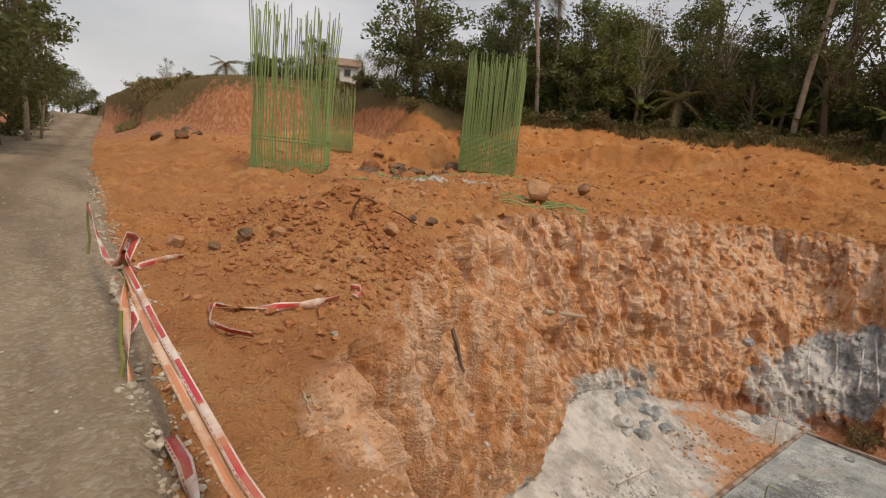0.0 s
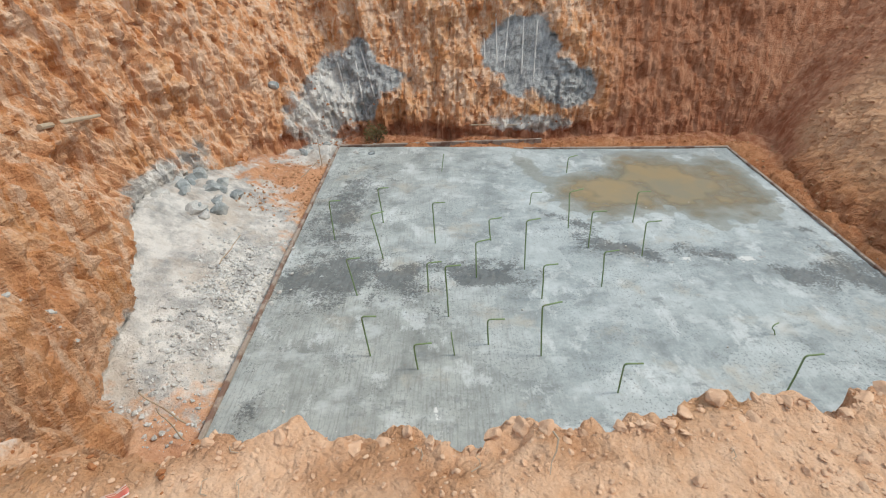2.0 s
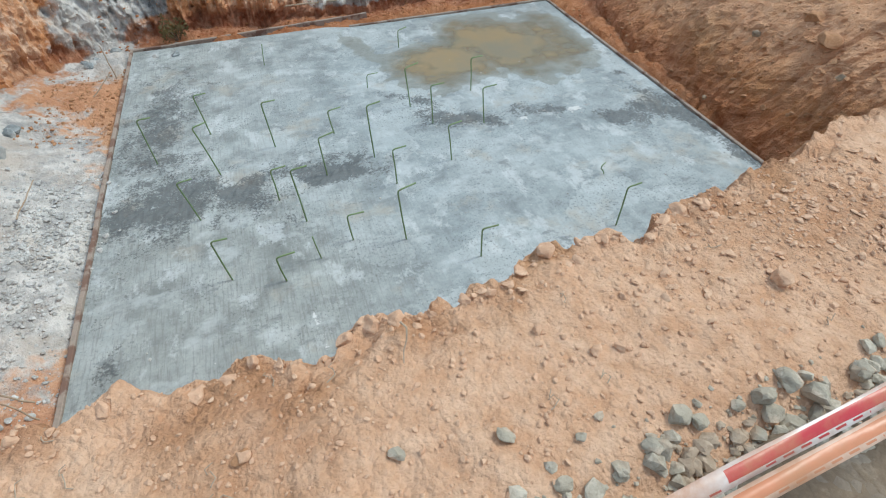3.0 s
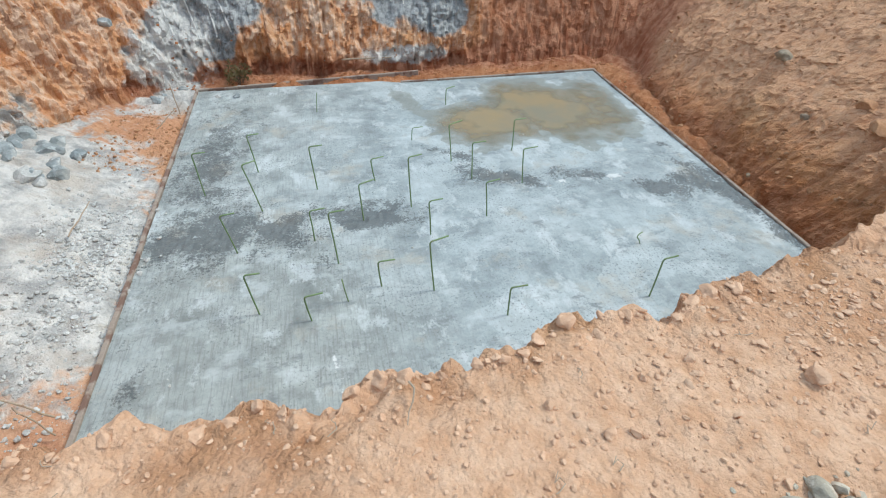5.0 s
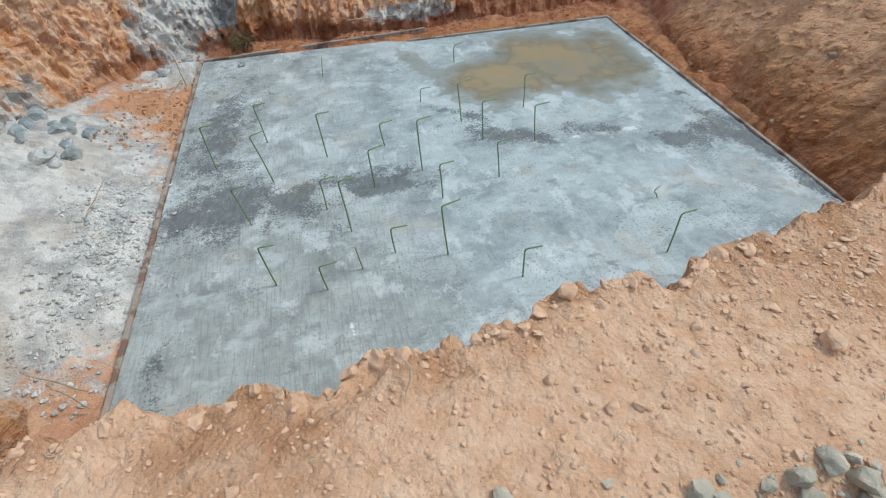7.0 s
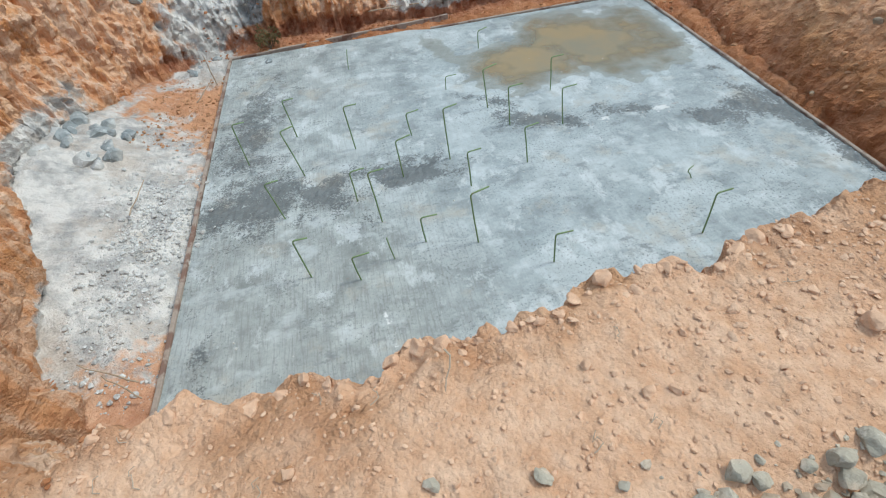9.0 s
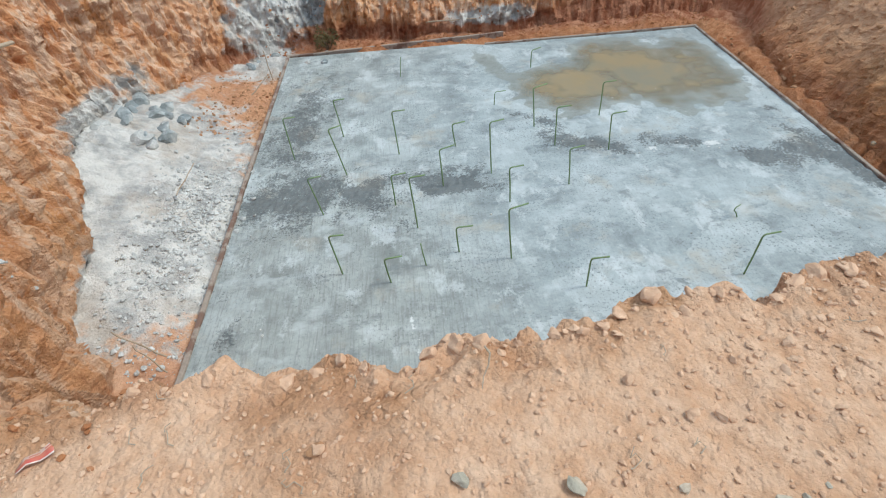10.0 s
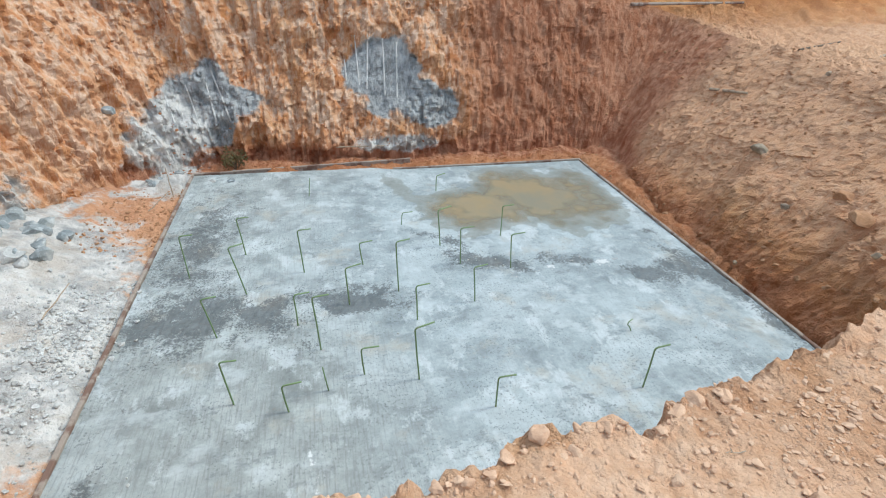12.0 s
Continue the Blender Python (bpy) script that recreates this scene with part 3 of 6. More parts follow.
def road_edge(x):
    d = np.clip(-x, -30, 70)
    return 1.05 + 0.045 * np.maximum(d, 0) + 0.0007 * np.maximum(d, 0) ** 2 - 0.02 * np.minimum(d, 0) * -1 + 0.40 * step(-1.0, 1.4, x)


def road_height(x):
    d = np.clip(-x, -60, 64)
    return 0.29 + 0.02 * np.maximum(d, 0) + 0.0011 * np.maximum(d - 25, 0) ** 2 + 0.012 * np.minimum(d, 0)


BANK_AZ = (-95, -86, -82, -74, -64, -55, -42, -28, -18, 0, 20, 60, 120)
BANK_EL = (1.2, 2.6, 5.0, 7.0, 7.4, 6.8, 5.4, 5.2, 5.0, 4.2, 3.8, 2.0, 1.0)
BANK_FOOT = (75, 62, 42, 40, 42, 34, 31, 30, 30, 31, 33, 40, 50)


def land(x, y):
    """Height of the open ground."""
    d = np.clip(-x, -30, 60)
    rise = 0.055 * np.clip(y - 5, 0, 12) + 0.115 * np.clip(y - 17, 0, 13)
    z = 0.30 + 0.045 * np.maximum(d, 0) * step(1.0, 6.0, y - road_edge(x) + 1) + 0.02 * np.maximum(d, 0) * (1 - step(1.0, 6.0, y - road_edge(x) + 1)) + rise
    z = z + 0.0011 * np.maximum(d - 25, 0) ** 2 * (1 - step(2.0, 9.0, y - road_edge(x)))
    # the low ramp beyond the pit
    ramp = step(9.5, 11.5, x) * (1 - step(15.5, 19, y)) * step(2.2, 4.5, y)
    z = z * (1 - ramp) + ramp * (-0.5 + 0.035 * (x - 11) + 0.02 * (y - 8))
    # heaps of spoil
    z = z + 1.0 * gauss(x, y, -7.0, 22.5, 4.5, 1.7, 10) + 0.7 * gauss(x, y, -1.8, 24.5, 4.0, 1.5, 5) + 0.5 * gauss(x, y, -12.5, 21.0, 3.0, 1.4, 25)
    z = z + 0.62 * gauss(x, y, -6.0, 3.8, 1.2, 0.8, 35) + 0.22 * gauss(x, y, -7.4, 4.4, 1.2, 0.7, 35)
    z = z + 0.9 * gauss(x, y, -27, 14, 4.0, 2.5, 40) + 0.7 * gauss(x, y, -24, 5.5, 5, 1.6, 5) + 0.8 * gauss(x, y, -22, 23, 4.5, 2.0, -30)
    # the second excavation
    z = z - 0.5 * gauss(x, y, -15.0, 11.0, 2.1, 1.3, -35)
    saz, sr = np.degrees(np.arctan2(x - 0.2, y - 0.9)), np.hypot(x - 0.2, y - 0.9)
    back = sr + 1.1 * vnoise(x * 0.45, y * 0.45, x * 0, 33) + 0.5 * vnoise(x * 1.5, y * 1.5, x * 0, 34)
    z = z + 0.75 * step(20.4, 21.2, back) * (1 - step(23.0, 26.0, sr)) * step(-62, -58, saz) * (1 - step(-53, -49, saz))
    z = z + 0.55 * step(22.4, 23.2, back) * (1 - step(26.0, 30.0, sr)) * step(-60, -56, saz) * (1 - step(-30, -20, saz))
    # the rise behind it on which the house stands
    z = z + 5.0 * gauss(x, y, -75.9, 38.7, 15, 15)
    # the cut bank round the site
    dx, dy = x - 0.2, y - 1.0
    az = np.degrees(np.arctan2(dx, dy))
    r = np.hypot(dx, dy)
    foot = np.interp(az, BANK_AZ, BANK_FOOT) + 1.6 * vnoise(az * 0.16, az * 0, az * 0, 31)
    top = 1.6 + (foot + 3) * np.tan(np.radians(np.interp(az, BANK_AZ, BANK_EL)))
    behind = step(-97, -88, az) * (1 - step(70, 110, az))
    z = z + (np.maximum(top, z) - z) * step(foot, foot + 3.2, r) * behind
    z = np.where(r > foot + 8, z + 0.012 * np.clip(r - foot - 8, 0, 120) * behind, z)
    return z


def make_ground():
    C = closed_curve(OUTLINE)
    n = len(C)
    B, Rm = C[:, :3], C[:, 3:6]
    floor_s = np.concatenate([[0.0, 0.3], np.linspace(0.42, 1.0, 46)])
    wall_s = np.linspace(0, 1, 112)[1:]
    offs, o, d = [], 0.0, 0.014
    while o < 1600:
        d = d * (1.0 if o < 0.75 else 1.02 if o < 45 else 1.06)
        o += d
        offs.append(o)
    offs = np.array(offs)
    k1, k2, k3 = len(floor_s), len(wall_s), len(offs)
    P = np.zeros((n, k1 + k2 + k3, 3))
    # floor
    s = floor_s[None, :]
    P[:, :k1, 0] = CENTRE[0] + (B[:, 0:1] - CENTRE[0]) * s
    P[:, :k1, 1] = CENTRE[1] + (B[:, 1:2] - CENTRE[1]) * s
    P[:, :k1, 2] = -3.74 + (B[:, 2:3] + 3.74) * step(0.62, 1.0, s) ** 1.3
    # walls, steeper above than at the foot
    s = wall_s[None, :]
    hs = s**1.12
    P[:, k1:k1 + k2, 0] = B[:, 0:1] + (Rm[:, 0:1] - B[:, 0:1]) * hs
    P[:, k1:k1 + k2, 1] = B[:, 1:2] + (Rm[:, 1:2] - B[:, 1:2]) * hs
    P[:, k1:k1 + k2, 2] = B[:, 2:3] + (Rm[:, 2:3] - B[:, 2:3]) * s
    # outside
    out = Rm[:, :2] - CENTRE
    out = out / np.linalg.norm(out, axis=1)[:, None]
    X = Rm[:, 0:1] + out[:, 0:1] * offs
    Y = Rm[:, 1:2] + out[:, 1:2] * offs
    Z = land(X, Y)
    blend = step(0.0, 1.0, offs / (0.9 + 1.6 * step(4, 9, np.abs(Rm[:, 1:2] - 2.0))))
    P[:, k1 + k2:, 0], P[:, k1 + k2:, 1] = X, Y
    P[:, k1 + k2:, 2] = Rm[:, 2:3] * (1 - blend) + Z * blend
    # along-the-wall frame for pushing the surface in and out
    tang = np.roll(Rm[:, :2] + B[:, :2], -3, 0) - np.roll(Rm[:, :2] + B[:, :2], 3, 0)
    nrm = np.stack([tang[:, 1], -tang[:, 0]], 1)
    nrm /= np.linalg.norm(nrm, axis=1)[:, None]
    flip = np.sign(((CENTRE - Rm[:, :2]) * nrm).sum(1))
    nrm *= flip[:, None]
    x, y, z = P[..., 0], P[..., 1], P[..., 2]
    K = P.shape[1]
    ring = np.arange(K)
    fw = np.clip((ring - k1 + 8) / 14, 0, 1) * np.clip((k1 + k2 + 8 - ring) / 16, 0, 1)
    near = (1 - step(2.4, 4.0, Rm[:, 1])) * step(-1.6, -0.6, Rm[:, 0])
    right = step(8.5, 9.6, Rm[:, 0])
    wall = fw[None, :] * (1 - 0.5 * right[:, None]) * (1 - 0.96 * near[:, None])
    # regions
    rockA = 1.15 * gauss(x + 0.25 * vnoise(x * 2, y, z * 2, 305), z + 0.2 * vnoise(x * 2, y, z * 2, 306), 2.2, -1.45, 1.0, 0.88) * step(12, 14, y)
    rockA2 = gauss(x, z, 3.6, -2.35, 0.8, 0.55) * step(12, 14, y)
    rockB = gauss(x + 0.5 * vnoise(x * 1.4, y, z * 1.4, 303), z + 0.5 * vnoise(x * 1.4, y, z * 1.4, 304), -2.5, -2.15, 1.3, 0.78, -20) * step(12.5, 13.6, y)
    rockL = np.clip(1.25 * gauss(x + 0.3 * vnoise(x * 1.3, y * 1.3, z, 301), y + 0.4 * vnoise(x * 1.1, y * 1.1, z, 302), -4.75, 8.6, 1.25, 3.0, 12), 0, 1) * (1 - step(-2.75, -2.2, z)) * step(-6.4, -5.0, -np.abs(x + 1))
    rockness = np.clip(1.25 * rockA + rockA2 + 1.15 * rockB, 0, 1)
    # big lumps, digging marks, blocks
    lump = fbm(x * 0.8, y * 0.8, z * 0.8, 3, 3)
    u = np.cumsum(np.linalg.norm(np.roll(Rm[:, :2], -1, 0) - Rm[:, :2], axis=1))[:, None] * np.ones((1, K))
    slant = u - 0.5 * z * (1 - step(5.0, 9.5, y))
    groove = vnoise(slant * 3.6 + 0.5 * vnoise(u * 0.7, z, z * 0), z * 0.55, z * 0, 9)
    groove2 = vnoise(slant * 9.0, z * 1.1, z * 0, 12)
    f1, v1 = cells(x * 1.9, y * 1.9, z * 1.1, 40)
    f2, v2 = cells(x * 4.6, y * 4.6, z * 2.2, 50)
    f3, v3 = cells(x * 11, y * 11, z * 6, 60)
    small = fbm(x * 6, y * 6, z * 6, 3, 70)
    soft = 1 - 0.75 * rockness
    gl = step(-1.0, -3.0, x)
    # rills left by the digging teeth and the rain, running down the face
    bend = 0.16 * vnoise(u * 0.8, z * 0.9, z * 0, 17)
    rill = 1 - 2.4 * np.abs(vnoise((slant + bend) * 2.6, z * 0.16, z * 0, 18))
    rill2 = 1 - 2.4 * np.abs(vnoise((slant + bend) * 6.5, z * 0.25, z * 0, 19))
    close = 0.14 + 0.86 * step(3.5, 9.0, np.hypot(x - 0.2, y - 1.0))
    back_wall = step(12.5, 14.0, y)
    push = 0.20 * lump * (0.3 + 0.7 * close) + soft * ((0.06 + 0.05 * gl) * groove + 0.04 * groove2 + (0.13 * rill + 0.09 * rill2) * (1 - 0.6 * back_wall)) + close * (0.22 - 0.08 * gl) * (v1 - 0.5) * (1 - step(0.35, 0.75, f1) * 0.6) + close * 0.18 * (v2 - 0.5) * step(0.75, 0.3, f2) + (0.045 + 0.085 * close) * (v3 - 0.5) * step(0.7, 0.3, f3) + 0.05 * small
    ledge = vnoise(u * 0.8, z * 1.3, z * 0, 15) + 0.5 * vnoise(u * 1.6, z * 2.6, z * 0, 16)
    push = push + 0.08 * ledge * soft * (0.3 + 0.7 * close)
    # hollows where the face has fallen away below the brink
    up = np.clip((ring - k1) / k2, 0, 1)[None, :] * np.ones_like(z)
    left = step(-1.5, -3.5, Rm[:, 0:1]) * (1 - step(13.5, 15.0, Rm[:, 1:2]))
    gap = step(0.05, 0.55, vnoise(u * 1.15, u * 0, u * 0, 21) + 0.4 * vnoise(u * 3.0, z * 2, z * 0, 22))
    push = push - left * gap * (0.12 + 0.24 * close) * np.exp(-((up - 0.80 - 0.06 * vnoise(u * 0.9, u * 0, u * 0, 23)) / 0.055) ** 2)
    gap2 = step(0.1, 0.6, vnoise(u * 0.9, z * 1.1, z * 0, 24))
    push = push - left * gap2 * 0.20 * close * step(0.1, 0.3, up) * step(0.72, 0.55, up)
    push = push * (1 - 0.5 * step(3.5, 5.5, x) * step(12.5, 14, y))
    flat_rock = step(0.25, 0.6, rockA)
    push = push * (1 - 0.7 * flat_rock) - 0.12 * flat_rock
    push = push * wall
    P[..., 0] += nrm[:, 0:1] * push
    P[..., 1] += nrm[:, 1:2] * push
    P[..., 2] += 0.12 * push
    # relief of the level parts
    x, y, z = P[..., 0].copy(), P[..., 1].copy(), P[..., 2].copy()
    level = (ring >= k1 + k2).astype(float)[None, :] * (1 - fw[None, :])
    edge_y = road_edge(x)
    inroad = step(-0.25, 0.1, edge_y - y) * step(-9, -6, y)
    dist = np.hypot(x - 0.3, y - 1.2)
    rough = level * (1 - 0.85 * inroad)
    g1, w1 = cells(x * 9, y * 9, z * 0, 80)
    g2, w2 = cells(x * 24, y * 24, z * 0, 90)
    fine = fbm(x * 5, y * 5, z * 0, 4, 95)
    calm = 1 - 0.72 * step(4.2, 2.2, y) * step(-1.8, -0.4, x)
    P[..., 2] += rough * calm * (0.034 * fine + 0.06 * (w1 - 0.45) * step(0.62, 0.25, g1) * step(0.45, 0.75, w1 + 0.25 * vnoise(x * 1.3, y * 1.3, z * 0, 99)) * step(60, 20, dist) + 0.016 * (w2 - 0.4) * step(0.6, 0.2, g2) * step(14, 6, dist))
    P[..., 2] += rough * step(3, 9, dist) * (0.075 * fbm(x * 0.9, y * 0.9, z * 0, 6, 101, 0.66) + 0.09 * (w1 - 0.5) * step(7, 12, dist)) * step(400, 60, dist)
    # the torn-up surface of the levelled ground
    open_ground = rough * step(5.0, 9.0, dist) * step(300, 70, dist)
    e1, t1 = cells(x * 1.5, y * 1.5, z * 0, 102)
    e2, t2 = cells(x * 3.6, y * 3.6, z * 0, 106)
    torn = step(-0.25, 0.35, vnoise(x * 0.22, y * 0.22, z * 0, 107) + 0.3 * vnoise(x * 0.9, y * 0.9, z * 0, 108))
    P[..., 2] += open_ground * (0.05 + 0.95 * torn) * (0.20 * (t1 - 0.4) * step(0.7, 0.25, e1) + 0.13 * (t2 - 0.4) * step(0.65, 0.25, e2))
    mound = level * np.clip(gauss(x, y, -5.9, 3.9, 2.0, 1.3, 35) * 1.3, 0, 1)
    P[..., 2] += mound * (0.16 * (t2 - 0.4) * step(0.65, 0.25, e2) + 0.05 * fbm(x * 3, y * 3, z * 0, 4, 109))
    # the crumbling brink near the road
    brink = np.exp(-((ring - (k1 + k2 - 1)) / 9.0) ** 2)[None, :] * near[:, None]
    h1, q1 = cells(x * 7.5, y * 7.5, z * 7.5, 110)
    h2, q2 = cells(x * 17, y * 17, z * 17, 115)
    crumb = 0.06 * (q1 - 0.45) * step(0.65, 0.2, h1) + 0.026 * (q2 - 0.4) * step(0.6, 0.2, h2) + 0.03 * fbm(x * 9, y * 9, z * 9, 4, 111) - 0.01
    P[..., 2] += brink * crumb * 1.0
    P[..., 1] += brink * 0.8 * crumb
    # floor relief
    fl = (ring < k1).astype(float)[None, :] * step(0.5, 0.62, np.concatenate([floor_s, np.ones(k2 + k3)]))[None, :]
    P[..., 2] += fl * (0.08 * fbm(x * 1.5, y * 1.5, z * 0, 5, 120, 0.62) + 0.05 * (w1 - 0.5) * step(0.6, 0.25, g1) * (1 - 0.6 * rockL) + 0.22 * rockL * np.clip(v1 - 0.55, 0, 1) * step(8.8, 9.6, y))
    inside = (P[..., 0] > -2.95) & (P[..., 0] < 7.8) & (P[..., 1] > 3.2) & (P[..., 1] < 14.1)
    P[..., 2] = np.where(inside & (ring < k1 + 14)[None, :], np.minimum(P[..., 2], -3.72), P[..., 2])
    # where the sheet lies under the road
    under = step(0.15, -0.05, P[..., 1] - edge_y) * step(-9.0, -7.0, P[..., 1])
    P[..., 2] = np.where(level > 0, P[..., 2] * (1 - under) + (road_height(P[..., 0]) - 0.05) * under, P[..., 2])
    # what the soil is made of
    x, y, z = P[..., 0], P[..., 1], P[..., 2]
    dry = np.clip(step(4.2, 2.2, y) * step(-1.8, -0.4, x) + 0.72 * step(7.9, 9.2, x) * step(18, 14, y) + 0.10 * level * step(18, 8, y), 0, 1)
    dry = np.clip(dry + (0.62 + 0.2 * step(11.5, 9.5, y)) * fl * step(-2.7, -2.9, x), 0, 1)
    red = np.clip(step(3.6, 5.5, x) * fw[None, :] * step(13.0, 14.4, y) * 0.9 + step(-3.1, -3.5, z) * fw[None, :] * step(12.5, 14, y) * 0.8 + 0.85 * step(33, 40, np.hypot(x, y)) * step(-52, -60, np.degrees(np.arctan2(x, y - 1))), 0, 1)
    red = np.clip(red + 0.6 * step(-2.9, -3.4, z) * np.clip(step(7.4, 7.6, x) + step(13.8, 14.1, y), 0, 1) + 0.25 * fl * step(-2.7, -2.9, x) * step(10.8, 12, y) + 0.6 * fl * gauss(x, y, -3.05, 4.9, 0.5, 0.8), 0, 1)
    white = np.clip(1.25 * rockL * step(5.0, 6.6, y) + 1.0 * gauss(x, z, -3.2, -2.8, 1.0, 1.0) * step(12.5, 13.6, y) + 0.8 * gauss(x, z, 2.6, -3.2, 1.6, 0.28) * step(13, 14.4, y), 0, 1)
    white = white * (1 - 0.75 * fw[None, :] * step(9.6, 8.6, y) * step(-2.7, -3.2, x))
    az, r = np.degrees(np.arctan2(x - 0.2, y - 1.0)), np.hypot(x - 0.2, y - 1.0)
    foot = np.interp(az, BANK_AZ, BANK_FOOT)
    grass = step(foot + 1.6, foot + 3.4, r) * step(-68, -62, az) + step(foot + 4, foot + 7, r) + step(-6.5, -8.5, y) + 0.70 * step(foot - 0.5, foot + 2, r) * step(-60, -66, az)
    white = np.clip(white + (0.30 + 0.14 * step(11.6, 10.2, y)) * fl * step(-2.7, -2.9, x) * step(4.5, 5.5, y), 0, 1)
    white = np.clip(white + 0.15 * fw[None, :] * step(-2.6, -3.0, x) * step(7.5, 5.5, y) * step(-1.2, -2.2, z), 0, 1)
    scoop = np.exp(-((Rm[:, 0:1] + 2.1) / 0.55) ** 4) * step(0.45, 0.68, up + 0.1 * vnoise(u * 5, z, z * 0, 26)) * (1 - level) * step(6.0, 4.0, Rm[:, 1:2])
    chalky = np.clip(scoop, 0, 1)
    chalky = np.clip(chalky + 0.30 * step(-2.6, -3.0, x) * step(8.0, 6.0, y) * step(-0.6, -2.0, z), 0, 1)
    fresh = np.clip(brink * 1.2, 0, 1) * step(-0.5, 0.4, vnoise(x * 6, y * 6, z * 6, 130)) + 0.8 * gauss(x, y, 1.95, 1.98, 0.4, 0.16) * level
    dry = np.clip(dry + chalky - 0.42 * fresh - 0.2 * level * step(0.2, 0.6, vnoise(x * 2.2, y * 2.2, z * 0, 131)) * step(-1.8, -0.4, x) * step(4.2, 2.2, y), 0, 1)
    white = np.clip(white + 0.36 * scoop, 0, 1)
    white = np.clip(white + 0.75 * gauss(x, y, -11.6, 10.3, 1.8, 0.8, 40) * level, 0, 1)
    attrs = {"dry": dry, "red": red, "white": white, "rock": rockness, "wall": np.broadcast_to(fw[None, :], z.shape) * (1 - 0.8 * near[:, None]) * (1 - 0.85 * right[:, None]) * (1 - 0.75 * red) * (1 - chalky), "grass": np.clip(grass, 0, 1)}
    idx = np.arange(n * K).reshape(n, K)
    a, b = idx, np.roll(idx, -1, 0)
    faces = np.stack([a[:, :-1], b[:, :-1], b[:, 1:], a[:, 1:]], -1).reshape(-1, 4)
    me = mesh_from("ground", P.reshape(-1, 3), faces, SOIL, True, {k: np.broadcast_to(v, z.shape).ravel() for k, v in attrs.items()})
    smooth = np.ones((n, K - 1), dtype=bool)
    smooth[:, k1 - 1:k1 + k2 + 3] = False
    me.polygons.foreach_set("use_smooth", smooth.ravel())
    ob = tagged(new("ground", me), "orange laterite ground cut open into a deep excavation pit", "ground", kind="structure")
    return ob, P, faces


ground, GP, GF = make_ground()
from mathutils.bvhtree import BVHTree
TREE = BVHTree.FromPolygons(GP.reshape(-1, 3).tolist(), GF.tolist())


def height(x, y, top=60.0):
    if SX0 < x < SX1 and SY0 < y < SY1:
        return SLAB_Z
    hit = TREE.ray_cast(Vector((x, y, top)), Vector((0, 0, -1)))
    return hit[0].z if hit[0] is not None else 0.3


def on_ray(az, el, eye=(0.2, 0.9, 1.62)):
    """Where the ground is met from the standing place, in a compass direction and height angle."""
    d = Vector((math.sin(radians(az)) * math.cos(radians(el)), math.cos(radians(az)) * math.cos(radians(el)), math.sin(radians(el))))
    hit = TREE.ray_cast(Vector(eye), d)
    return hit[0]


# ---- the road ----
def make_road():
    xs = np.concatenate([np.linspace(-64, -12, 160), np.linspace(-11.9, 4, 420), np.linspace(4.2, 40, 60)])
    ws = np.concatenate([[0, 0.03, 0.07], np.linspace(0.12, 4.4, 110), [4.46, 4.55]])
    X, W = np.meshgrid(xs, ws, indexing="ij")
    wander = 0.10 * vnoise(X * 1.2, X * 0, X * 0, 200) + 0.05 * vnoise(X * 5, X * 0, X * 0, 201)
    Y = road_edge(X) + wander * np.exp(-W) - W
    z = road_height(X) + 0.035
    rut = 0.035 * (np.exp(-((W - 1.25 - 0.1 * vnoise(X * 0.5, X * 0, X * 0, 203)) / 0.22) ** 2) + np.exp(-((W - 3.0) / 0.25) ** 2))
    f, v = cells(X * 14, Y * 14, X * 0, 205)
    edge = np.minimum(W, 4.55 - W)
    z = z - rut + 0.016 * (v - 0.5) * step(0.6, 0.2, f) + 0.02 * fbm(X * 2, Y * 4, X * 0, 4, 207) + 0.035 * np.exp(-((W - 0.28) / 0.2) ** 2)
    z = z - 0.11 * (1 - step(0, 0.1, edge))
    worn = np.exp(-((W - 1.3) / 0.35) ** 2) * 0.55 + np.exp(-((W - 3.0) / 0.4) ** 2) * 0.5
    n, k = X.shape
    idx = np.arange(n * k).reshape(n, k)
    faces = np.stack([idx[:-1, :-1], idx[:-1, 1:], idx[1:, 1:], idx[1:, :-1]], -1).reshape(-1, 4)[:, ::-1]
    me = mesh_from("road", np.stack([X, Y, z], -1).reshape(-1, 3), faces, ROAD, True, {"worn": worn.ravel()})
    return tagged(new("road", me), "grey-brown gravel haul road with worn wheel tracks", "road", kind="structure")


make_road()


# ---- the blinding slab with its edge boards ----



def pond(x, y):
    """Depth of the standing water, above nought inside its shore."""
    a = 1 - np.hypot((x - 5.45) / 1.75, (y - 11.75) / 1.45)
    b = 1 - np.hypot((x - 4.0) / 1.4, (y - 11.4) / 1.05)
    d = np.maximum(a, b) + 0.20 * vnoise(x * 1.3, y * 1.3, x * 0, 230) + 0.08 + 0.16 * vnoise(x * 3.4, y * 3.4, x * 0, 231) + 0.06 * vnoise(x * 9, y * 9, x * 0, 232)
    return np.minimum(d, np.minimum((7.3 - x), (13.7 - y)))


